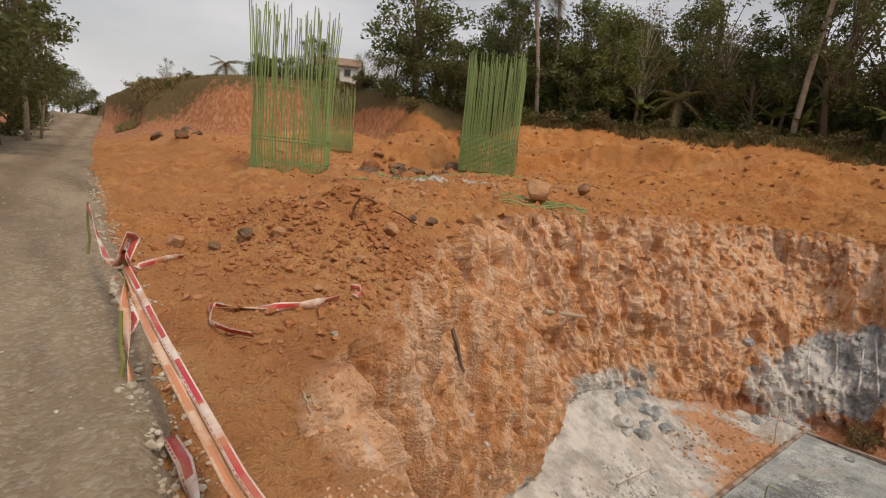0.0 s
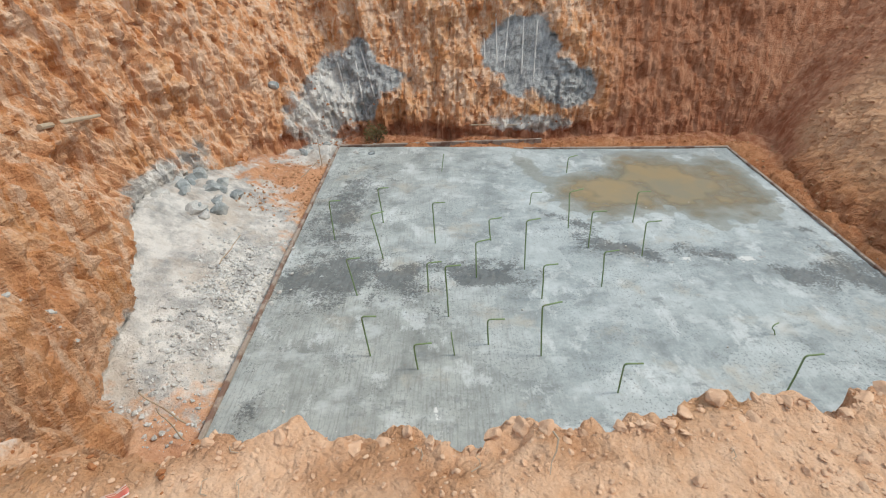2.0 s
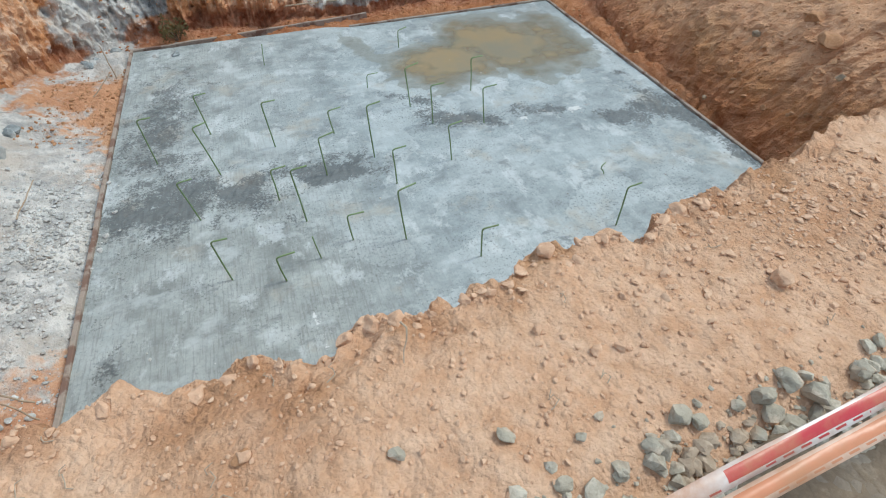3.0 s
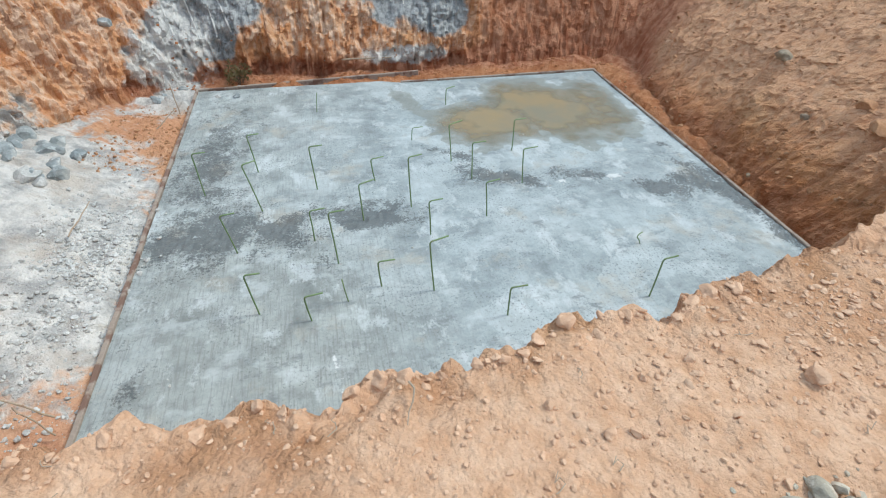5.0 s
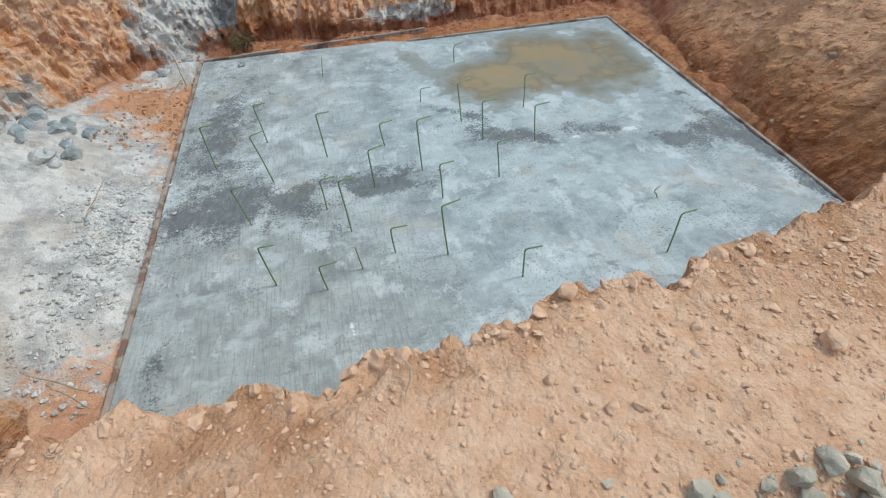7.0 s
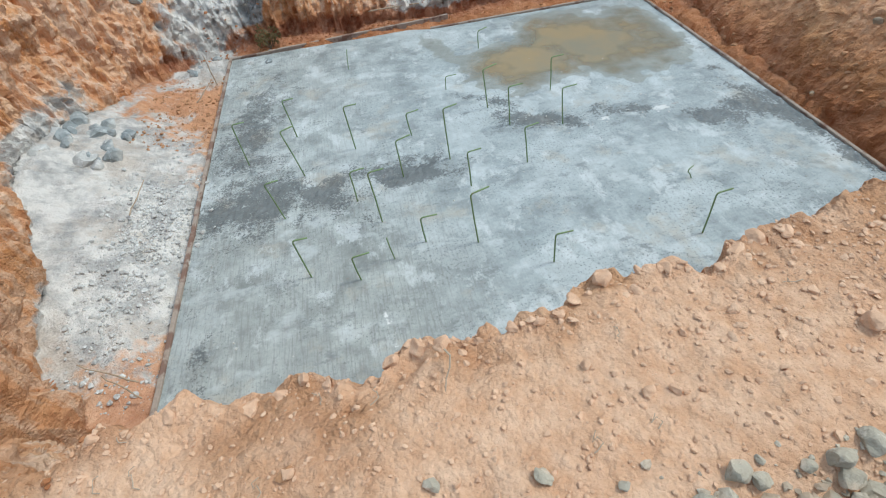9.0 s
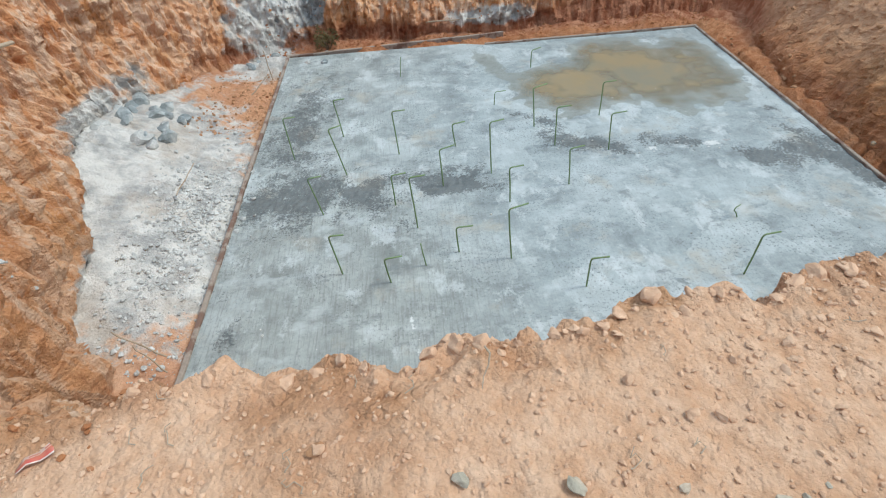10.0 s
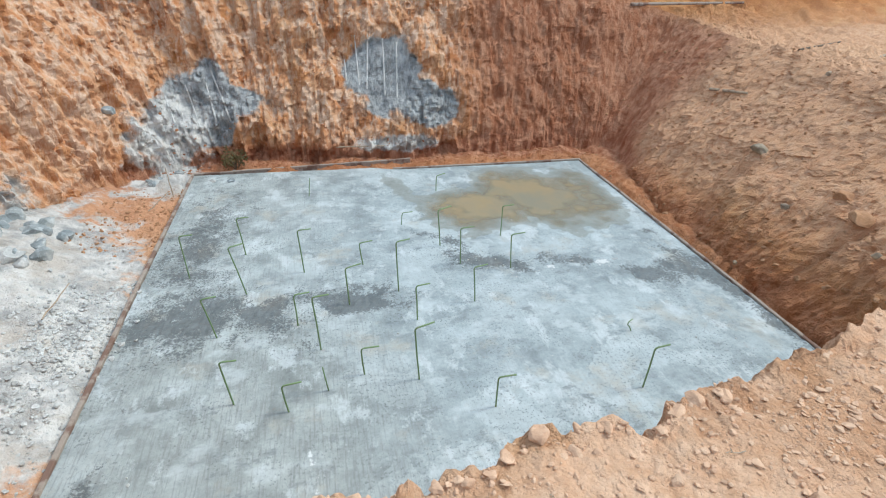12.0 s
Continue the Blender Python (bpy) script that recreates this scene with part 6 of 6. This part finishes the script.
# ---- barrier tape ----
def ribbon(bm, pts, width, across, twist=0.0, wave=0.0):
    uv = bm.loops.layers.uv.verify()
    pts = [Vector(p) for p in pts]
    fine = []
    for a, b in zip(pts, pts[1:]):
        k = max(2, int((b - a).length / 0.04))
        fine += [a + (b - a) * i / k for i in range(k)]
    fine.append(pts[-1])
    rows, s = [], 0.0
    for i, p in enumerate(fine):
        d = (fine[min(i + 1, len(fine) - 1)] - fine[max(0, i - 1)]).normalized()
        s += (p - fine[i - 1]).length if i else 0
        w = Vector(across)
        w = (w - d * w.dot(d)).normalized()
        ang = twist * s + wave * math.sin(s * 3.1 + p.x)
        w = Matrix.Rotation(ang, 3, d) @ w
        n = d.cross(w)
        o = n * 0.004 * math.sin(s * 17)
        rows.append(([bm.verts.new(p + o * (1 if k == 1 else -0.5) + w * width * (k / 2 - 0.5)) for k in range(3)], s))
    for (r0, s0), (r1, s1) in zip(rows, rows[1:]):
        for k in range(2):
            f = bm.faces.new((r0[k], r0[k + 1], r1[k + 1], r1[k]))
            for lp, (u, v) in zip(f.loops, ((s0, k / 2), (s0, k / 2 + 0.5), (s1, k / 2 + 0.5), (s1, k / 2))):
                lp[uv].uv = (u, v)
            f.smooth = True
    return bm


def finish_tape(name, bm, material, label):
    me = bpy.data.meshes.new(name)
    bm.to_mesh(me)
    bm.free()
    me.materials.append(material)
    ob = new(name, me)
    mod = ob.modifiers.new("thick", "SOLIDIFY")
    mod.thickness = 0.0012
    return tagged(ob, label, "barrier tape")


TIE = Vector((-3.25, 1.12, 0.86))
LINE = [TIE, (-2.45, 1.15, 0.73), (-1.3, 1.2, 0.575), (-0.2, 1.26, 0.555), (0.72, 1.305, 0.60), (1.21, 1.335, 0.645), (2.6, 1.42, 0.80)]
bm = bmesh.new()
ribbon(bm, LINE, 0.036, (0, 0.85, 0.45), 0.0, 0.10)
finish_tape("barrier_tape", bm, TAPE_RED, "red and white barrier tape stretched along the road edge")
bm = bmesh.new()
ribbon(bm, [Vector(p) + Vector((0, -0.037 if i else 0, -0.02)) for i, p in enumerate(LINE)], 0.036, (0, 0.95, 0.15), 0.0, 0.18)
finish_tape("barrier_tape", bm, TAPE_ORANGE, "faded orange barrier tape stretched along the road edge")
bm = bmesh.new()
ribbon(bm, [(-5.62, 1.10, 0.93), (-4.9, 1.11, 0.80), (-4.2, 1.11, 0.72), (-3.6, 1.12, 0.78), TIE], 0.06, (0, 0.4, 0.9), 1.2)
finish_tape("barrier_tape", bm, TAPE_RED, "twisted red and white tape between two stakes")
bm = bmesh.new()
ribbon(bm, [TIE, TIE + Vector((0.04, -0.03, 0.10)), TIE + Vector((0.02, 0.05, -0.05)), TIE + Vector((-0.05, -0.02, -0.2)), TIE + Vector((0.06, 0.04, -0.33)), TIE + Vector((0.16, -0.04, -0.48))], 0.065, (0.6, 0.6, 0.2), 5.0)
ribbon(bm, [TIE + Vector((0.02, 0, 0.03)), TIE + Vector((-0.03, 0.05, 0.16)), TIE + Vector((0.05, 0.0, 0.19)), TIE + Vector((0.03, -0.05, 0.0))], 0.07, (0.8, 0.5, 0.2), 3.0)
finish_tape("tape_knot", bm, TAPE_RED, "crumpled red and white tape knotted on a stake")
bm = bmesh.new()
ribbon(bm, [TIE + Vector((0.0, 0, 0.0)), TIE + Vector((0.3, -0.04, -0.15)), TIE + Vector((0.55, -0.06, -0.40)), TIE + Vector((0.62, -0.05, -0.50))], 0.05, (0.5, 0.6, 0.4), 6.0)
finish_tape("tape_tail", bm, TAPE_ORANGE, "loose tape tail hanging from a stake")


def ground_tape(rows, label, material, twist=2.0, eye=(0.2, 0.9, 1.62)):
    pts = []
    for i, (az, el) in enumerate(rows):
        p = on_ray(az, el, (0.12, 0.67, 1.62))
        pts.append(p + Vector((0, 0, 0.035 + 0.02 * (i % 2))))
    bm = bmesh.new()
    ribbon(bm, pts, 0.065, (0.3, 0.5, 0.5), twist, 0.8)
    finish_tape("tape_scrap", bm, material, label)


ground_tape([(-61.0, -16.2), (-62.5, -17.0), (-65.0, -17.3), (-68.0, -17.8), (-72.0, -17.6), (-74.5, -17.4), (-74.6, -19.2), (-72.5, -20.4), (-70.0, -20.6)], "crumpled tape lying across the mound's foot", TAPE_RED)
ground_tape([(-59.8, -15.0), (-58.8, -15.3), (-58.6, -15.9), (-59.4, -15.8)], "scrap of red tape on orange soil", TAPE_RED, 4)
ground_tape([(-86.0, -12.8), (-83.5, -13.2), (-81.5, -13.0), (-79.0, -12.4), (-77.5, -12.0)], "crumpled tape lying at a stake's foot", TAPE_RED, 3)
ground_tape([(-78.8, -26.0), (-77.6, -25.6), (-76.6, -26.4)], "scrap of orange tape among stones", TAPE_ORANGE, 4)
ground_tape([(-78.0, -30.5), (-76.3, -33.5), (-75.0, -36.5), (-73.0, -41.0)], "tape end lying on the road edge", TAPE_RED, 1)
ground_tape([(-81.8, -21.2), (-82.2, -22.2), (-81.4, -22.6)], "scrap of orange tape on a stake's foot", TAPE_ORANGE, 4)

bm = bmesh.new()
ribbon(bm, [(px, py, height(px, py) + 0.012 + 0.008 * (i % 2)) for i, (px, py) in enumerate([(-0.72, 1.79), (-0.70, 1.81), (-0.68, 1.825), (-0.65, 1.84)])], 0.026, (0.4, -0.6, 0.3), 9.0)
finish_tape("tape_scrap", bm, TAPE_RED, "half-buried scrap of red tape in dry soil")


def stake(x, y, h, lean, label):
    z = height(x, y)
    stick((x, y, z - 0.08), (x + lean[0], y + lean[1], z + h), 0.014, label, material=STAKE, category="stake", name="stake")


stake(-5.6, 1.10, 0.62, (-0.02, 0.0), "green bamboo stake at the road edge")
stake(-3.22, 1.12, 0.62, (-0.03, 0.0), "green bamboo stake wrapped in tape")
stake(-2.66, 1.02, 0.42, (-0.12, 0.02), "short bamboo stake leaning at the road edge")


# ---- trees ----
def leaf_cloud(bm_rows, rng, centre, radius, count, size, droop=0.3, narrow=0.45):
    V, F = bm_rows
    for _ in range(count):
        d = Vector((rng.gauss(0, 1), rng.gauss(0, 1), rng.gauss(0, 0.8)))
        d = d.normalized() * radius * rng.random() ** 0.45
        p = Vector(centre) + d
        a = Vector((rng.gauss(0, 1), rng.gauss(0, 1), rng.gauss(-droop, 0.6))).normalized()
        b = a.cross(Vector((rng.gauss(0, 1), rng.gauss(0, 1), rng.gauss(0, 1)))).normalized()
        s = size * rng.uniform(0.6, 1.3)
        n = len(V)
        V += [p - a * s * 0.5, p + b * s * narrow * 0.5, p + a * s * 0.5, p - b * s * narrow * 0.5]
        F.append((n, n + 1, n + 2, n + 3))


def tree_parts(seed, h, spread_r, base, clumps, leaves, size, trunk_r, squash=1.0, flat_top=False):
    """Trunk mesh with limbs, and crown leaf rows, for a tree h high."""
    rng = random.Random(seed)
    bm = bmesh.new()
    top = Vector((rng.uniform(-0.06, 0.06) * h, rng.uniform(-0.06, 0.06) * h, h * 0.82))
    trunk = [Vector((0, 0, -0.3)), Vector((rng.uniform(-0.03, 0.03) * h, rng.uniform(-0.03, 0.03) * h, h * 0.3)), top * 0.7, top]
    tube(bm, trunk, trunk_r, 9, trunk_r * 0.25)
    rows = ([], [])
    for i in range(clumps):
        s = base + (1 - base) * rng.random()
        a = rng.uniform(0, 2 * math.pi)
        prof = math.sin(math.pi * min(1, max(0.08, (s - base) / (1 - base) * 0.85 + 0.12))) ** 0.7
        out = spread_r * prof * rng.uniform(0.35, 1.05)
        c = Vector((math.cos(a) * out + top.x * s, math.sin(a) * out + top.y * s, h * s * squash))
        root = top * max(0.25, s - 0.22 - 0.1 * rng.random())
        mid = root + (c - root) * 0.55 + Vector((0, 0, 0.08 * h * rng.random()))
        tube(bm, [root, mid, c], trunk_r * 0.28, 5, trunk_r * 0.06, cap=False)
        leaf_cloud(rows, rng, c, spread_r * rng.uniform(0.20, 0.36), leaves, size)
    return bm, rows


def make_tree(name, label, seed, h, spread_r, base, clumps, leaves, size, trunk_r, leaf_mat, bark=None, squash=1.0):
    root = thing(name, label, "tree")
    bm, (V, F) = tree_parts(seed, h, spread_r, base, clumps, int(leaves * 1.6), size * 0.66, trunk_r, squash)
    part("trunk", bm, bark or BARK, root, smooth=True)
    share("crown", mesh_from("crown", np.array([v[:] for v in V]), np.array(F), leaf_mat), root)
    return root


def frond(rows, rng, base, direction, length, width, droop, count=26):
    V, F = rows
    d = Vector(direction).normalized()
    side = d.cross(Vector((0, 0, 1))).normalized()
    for k in range(count):
        s = (k + 0.5) / count
        p = Vector(base) + d * length * s + Vector((0, 0, -droop * length * s * s))
        t = (d + Vector((0, 0, -2 * droop * s))).normalized()
        w = width * math.sin(math.pi * min(1, 0.12 + 0.85 * s)) ** 0.6
        for q in (-1, 1):
            tip = p + side * q * w + t * w * 0.55 + Vector((0, 0, -w * 0.45 * rng.uniform(0.5, 1.4)))
            n = len(V)
            e = t * length / count * 0.42
            V += [p - e, tip - e * 0.3, tip + e * 0.3, p + e]
            F.append((n, n + 1, n + 2, n + 3))


def make_palm(name, label, seed, h, bend, fronds=20, length=2.6, leaf_mat=None):
    rng = random.Random(seed)
    root = thing(name, label, "palm")
    bm = bmesh.new()
    pts = [Vector((bend * (s**1.6), 0.25 * bend * s, h * s)) for s in (0, 0.15, 0.35, 0.55, 0.75, 0.9, 1.0)]
    pts[0].z = -0.3
    tube(bm, pts, 0.17, 9, 0.10)
    part("trunk", bm, PALE_BARK, root, "slender pale palm trunk", smooth=True)
    rows = ([], [])
    for i in range(fronds):
        a = 2 * math.pi * i / fronds + rng.uniform(-0.2, 0.2)
        up = rng.uniform(-0.5, 0.9)
        frond(rows, rng, pts[-1], (math.cos(a), math.sin(a), up), length * rng.uniform(0.8, 1.1), 0.42, rng.uniform(0.3, 0.7), 30)
    share("crown", mesh_from("crown", np.array([v[:] for v in rows[0]]), np.array(rows[1]), leaf_mat or LEAF_PALM), root)
    return root


def make_banana(seed, h=2.2):
    rng = random.Random(seed)
    root = thing("banana_plant", "ragged green banana plant at the wood's edge", "banana plant")
    bm = bmesh.new()
    tube(bm, [(0, 0, -0.2), (0.03, 0, h * 0.3), (0.05, 0.02, h * 0.58)], 0.07, 8, 0.045)
    part("stem", bm, STAKE, root)
    V, F = [], []
    for i in range(9):
        a = rng.uniform(0, 6.28)
        d = Vector((math.cos(a), math.sin(a), rng.uniform(0.5, 1.8))).normalized()
        side = d.cross(Vector((0, 0, 1))).normalized()
        L, droop = h * rng.uniform(0.55, 0.85), rng.uniform(0.2, 0.6)
        prev = None
        for k in range(8):
            s = k / 7
            p = Vector((0.05, 0.02, h * 0.55)) + d * L * s + Vector((0, 0, -droop * L * s * s))
            w = 0.21 * math.sin(math.pi * (0.1 + 0.88 * s)) ** 0.6 * rng.uniform(0.75, 1.05)
            row = (p - side * w - Vector((0, 0, w * 0.4)), p, p + side * w - Vector((0, 0, w * 0.4)))
            if prev is not None:
                n = len(V)
                V += [*prev, *row]
                F += [(n, n + 1, n + 4, n + 3), (n + 1, n + 2, n + 5, n + 4)]
            prev = row
    share("leaf_crown", mesh_from("leaf_crown", np.array([v[:] for v in V]), np.array(F), LEAF_MID), root)
    return root


def make_bush(name, label, seed, r, h, count, size, leaf_mat, category="bush"):
    rng = random.Random(seed)
    root = thing(name, label, category)
    bm = bmesh.new()
    rows = ([], [])
    for i in range(9):
        a = rng.uniform(0, 6.28)
        c = Vector((math.cos(a) * r * rng.uniform(0.1, 0.8), math.sin(a) * r * rng.uniform(0.1, 0.8), h * rng.uniform(0.3, 0.9)))
        tube(bm, [(0, 0, -0.1), c * 0.5 + Vector((0, 0, 0.1 * h)), c], 0.035 * r, 5, 0.01 * r, cap=False)
        leaf_cloud(rows, rng, c, r * 0.38, count // 9, size)
    part("stem", bm, BARK, root)
    share("foliage", mesh_from("foliage", np.array([v[:] for v in rows[0]]), np.array(rows[1]), leaf_mat), root)
    return root


FAR_AWAY = pose(0, -400, -60)
KINDS = {
    "dark": make_tree("broadleaf_tree", "dense dark green broadleaf tree on the bank", 1, 9.5, 3.4, 0.26, 42, 80, 0.44, 0.24, LEAF_DARK),
    "full": make_tree("broadleaf_tree", "tall leafy green tree at the wood's edge", 2, 11.0, 3.0, 0.2, 42, 76, 0.42, 0.22, LEAF_DARK),
    "green": make_tree("broadleaf_tree", "fresh green broadleaf tree on the bank", 3, 7.5, 2.7, 0.18, 36, 72, 0.40, 0.17, LEAF_MID),
    "dry": make_tree("sparse_tree", "half bare tree with dry brown leaves", 4, 8.0, 2.4, 0.30, 38, 36, 0.28, 0.13, LEAF_DRY, PALE_BARK),
    "slim": make_tree("slim_tree", "slim tree with a thin pale trunk", 5, 10.5, 1.9, 0.4, 30, 60, 0.36, 0.13, LEAF_MID, PALE_BARK),
    "low": make_tree("low_tree", "low spreading dark tree in the undergrowth", 6, 4.6, 2.6, 0.08, 30, 62, 0.42, 0.14, LEAF_DARK),
    "palm": make_palm("coconut_palm", "coconut palm with a curved pale trunk", 7, 10.0, 1.2),
    "palm_straight": make_palm("coconut_palm", "coconut palm with a straight pale trunk", 8, 9.0, -0.4, 18, 2.4),
    "palm_low": make_palm("young_palm", "young palm with drooping dry fronds", 9, 2.6, 0.2, 14, 2.4, LEAF_DRY),
    "banana": make_banana(10),
    "bush": make_bush("bush", "leafy green bush on the bank", 11, 1.0, 1.1, 380, 0.24, LEAF_MID),
    "dry_bush": make_bush("dry_bush", "dry brown bush on the bank", 12, 1.0, 1.0, 320, 0.22, LEAF_DRY),
}
PLANTED = {}


def plant(kind, az, r, size=1.0, turn=0.0, sink=0.0):
    x, y, z = spot(az, r)
    ob = KINDS[kind]
    m = pose(x, y, z - sink, 0, 0, turn)
    if kind not in PLANTED:
        PLANTED[kind] = True
        ob.scale = (1, 1, 1)
        ob.matrix_basis = m @ Matrix.Scale(size, 4)
        return ob
    c = copy_thing(ob, m)
    c.scale = (size, size, size)
    return c


rng = random.Random(77)
# the wood beyond the far bank, in three rows
for row, (r0, r1, n, kinds) in enumerate([(34.5, 37.5, 26, ["green", "dry", "low", "slim", "full", "dry", "low"]), (38.5, 43, 30, ["full", "dark", "full", "slim", "dark", "green"]), (45, 52, 26, ["dark", "full", "dark"])]):
    for i in range(n):
        az = -49 + (49 + 34) * (i + rng.uniform(0.2, 0.8)) / n
        if row and -14.5 < az < -10.5:
            continue
        plant(rng.choice(kinds), az, rng.uniform(r0, r1), rng.uniform(0.72, 1.0), rng.uniform(0, 360))
for i in range(46):
    plant(rng.choice(["low", "low", "green", "dark"]), -50 + 86 * (i + rng.random()) / 46, rng.uniform(35.5, 41), rng.uniform(0.5, 0.95), rng.uniform(0, 360), 0.8)
for i in range(30):
    plant("low", -52 + 90 * (i + rng.random()) / 30, rng.uniform(43, 50), rng.uniform(0.9, 1.3), rng.uniform(0, 360), 0.8)
for i in range(80):
    plant(rng.choice(["dry_bush", "dry_bush", "dry_bush", "bush"]) if i % 2 else "dry_bush", rng.uniform(-84, -50), rng.uniform(44.5, 51), rng.uniform(0.3, 0.75), rng.uniform(0, 360), 0.1)
for i in range(26):
    plant("low", rng.uniform(-62, -49) if i % 3 else rng.uniform(-73, -66), rng.uniform(43, 49), rng.uniform(0.28, 0.5), rng.uniform(0, 360), 0.3)
plant("dark", -55.6, 42, 1.28, 30)
plant("dark", -53.4, 45, 0.8, 120)
plant("low", -57.8, 40, 0.8, 50)
plant("low", -52.0, 38, 0.9, 10)
plant("low", -50.0, 37, 0.9, 80)
for az, r, k, s in [(-66.4, 58, "dark", 0.62), (-65.0, 60, "full", 0.5), (-68.5, 62, "green", 0.6), (-71.0, 64, "green", 0.55), (-61.0, 54, "dry", 0.6), (-59.5, 56, "dry", 0.75), (-58.0, 52, "dry", 0.6), (-74.6, 52, "palm_low", 0.8),
                    (-75.6, 52, "bush", 1.1), (-80.0, 52, "dry", 0.30), (-78.4, 54, "dry", 0.24), (-56, 37.5, "dry_bush", 1.2), (-58.5, 41, "bush", 1.2), (-61, 44, "dry_bush", 1.3)]:
    plant(k, az, r, s, az * 7)
plant("palm", -42.2, 35, 0.92, 200)
plant("palm_straight", -40.6, 36.5, 1.05, 40)
plant("palm", -18.2, 34, 1.0, 330)
plant("palm", -11.0, 44, 1.1, 20)
plant("palm_straight", -15.2, 46, 1.2, 90)
plant("palm", 2.0, 37, 0.9, 140)
plant("palm_low", -3.2, 35, 1.2, 0)
plant("palm_low", -28.5, 34, 0.8, 70)
for i in range(12):
    plant("banana", rng.choice([rng.uniform(-12, 8), rng.uniform(-32, -12)]), rng.uniform(33.2, 35), rng.uniform(0.8, 1.3), rng.uniform(0, 360))
for i in range(70):
    plant(rng.choice(["bush", "dry_bush", "dry_bush"]), rng.uniform(-50, 30), rng.uniform(32.6, 35.0), rng.uniform(0.5, 1.1), rng.uniform(0, 360), 0.1)
# trees along the road
for az, r, k, s in [(-92.6, 26, "full", 0.62), (-94.5, 22, "dark", 0.75), (-93.2, 32, "dark", 0.72), (-91.4, 40, "green", 0.7), (-90.4, 48, "full", 0.55), (-89.2, 58, "dark", 0.5), (-88.0, 66, "green", 0.6), (-86.9, 76, "dark", 0.55), (-96, 28, "full", 0.9),
                    (-98, 20, "dark", 0.9), (-91.8, 34, "low", 0.6), (-90.6, 42, "low", 0.55), (-104, 18, "dark", 1.0), (-100, 35, "full", 1.0), (-87.5, 90, "green", 0.8), (-85.8, 84, "low", 0.8)]:
    plant(k, az, r, s, az * 11)
plant("slim", -89.7, 33, 0.62, 10)
plant("palm_straight", -90.6, 30, 0.72, 70)


def grass_tufts(name, count, pick, h, material, label, seed):
    rng = random.Random(seed)
    V, F = [], []
    for _ in range(count):
        x, y, z = pick(rng)
        for _ in range(6):
            a, k = rng.uniform(0, 6.28), h * rng.uniform(0.5, 1.2)
            d = Vector((math.cos(a), math.sin(a), 0))
            w = d.cross(Vector((0, 0, 1))) * 0.035
            p = Vector((x, y, z - 0.05)) + d * rng.uniform(0, 0.15)
            n = len(V)
            V += [p - w, p + w, p + d * k * 0.25 + Vector((0, 0, k * 0.7)) + w * 0.7, p + d * k * 0.55 + Vector((0, 0, k))]
            F.append((n, n + 1, n + 2, n + 3))
    ob = new(name, mesh_from(name, np.array([v[:] for v in V]), np.array(F), material))
    return tagged(ob, label, "grass", kind="stuff")


grass_tufts("bank_grass", 7000, lambda r: spot(r.uniform(-50, 32), r.uniform(32.4, 36.5)), 0.36, LEAF_STRAW, "dry brown grass covering the bank", 1)
grass_tufts("bank_weeds", 2600, lambda r: spot(r.uniform(-50, 32), r.uniform(33.2, 36.5)), 0.35, LEAF_MID, "green weeds along the bank", 2)
grass_tufts("hill_grass", 5000, lambda r: spot(r.uniform(-84, -50), r.uniform(44, 50)), 0.32, LEAF_STRAW, "dry grass and scrub on the cut hillside", 3)
# the dry bush in the pit
x, y = -1.75, 14.45
c = copy_thing(KINDS["dry_bush"], pose(x, y, height(x, y) - 0.05, 0, 0, 40))
c.scale = (0.42, 0.42, 0.55)
tagged(c, "dead dry bush at the foot of the pit wall", "bush")


# ---- house on the hill ----
def house():
    x, y, z = spot(-63.6, 85)
    root = thing("house", "small white house with a tiled gable roof on the hill", "house", m=pose(x, y, z + 1.9, 0, 0, 55))
    bm = bmesh.new()
    prism(bm, [(-2.4, -2.6), (2.4, -2.6), (2.4, 2.7), (0, 3.9), (-2.4, 2.7)], -3.2, 3.2)
    part("wall", bm, PLASTER, root)
    for s in (-1, 1):
        bm = bmesh.new()
        prism(bm, [(s * 2.9, 2.47), (0, 3.92), (0, 4.06), (s * 2.9, 2.61)], -3.6, 3.6)
        bmesh.ops.recalc_face_normals(bm, faces=bm.faces)
        part("roof", bm, ROOF, root, "weathered clay roof slope")
    for px, py, turn in [(-1.6, -2.43, 0), (1.6, -2.43, 0), (3.23, 0.8, 90), (3.23, -1.0, 90), (-3.23, 0.0, 90)]:
        bm = bmesh.new()
        box(bm, (1.0, 0.08, 1.1), (px, py, 1.55), (0, 0, turn))
        w = part("window", bm, TIMBER, root)
        bm = bmesh.new()
        box(bm, (0.82, 0.10, 0.92), (px, py, 1.55), (0, 0, turn))
        part("pane", bm, GLASS, w)
    bm = bmesh.new()
    box(bm, (0.9, 0.08, 2.0), (0, -2.43, 1.0))
    part("door", bm, TIMBER, root)


house()
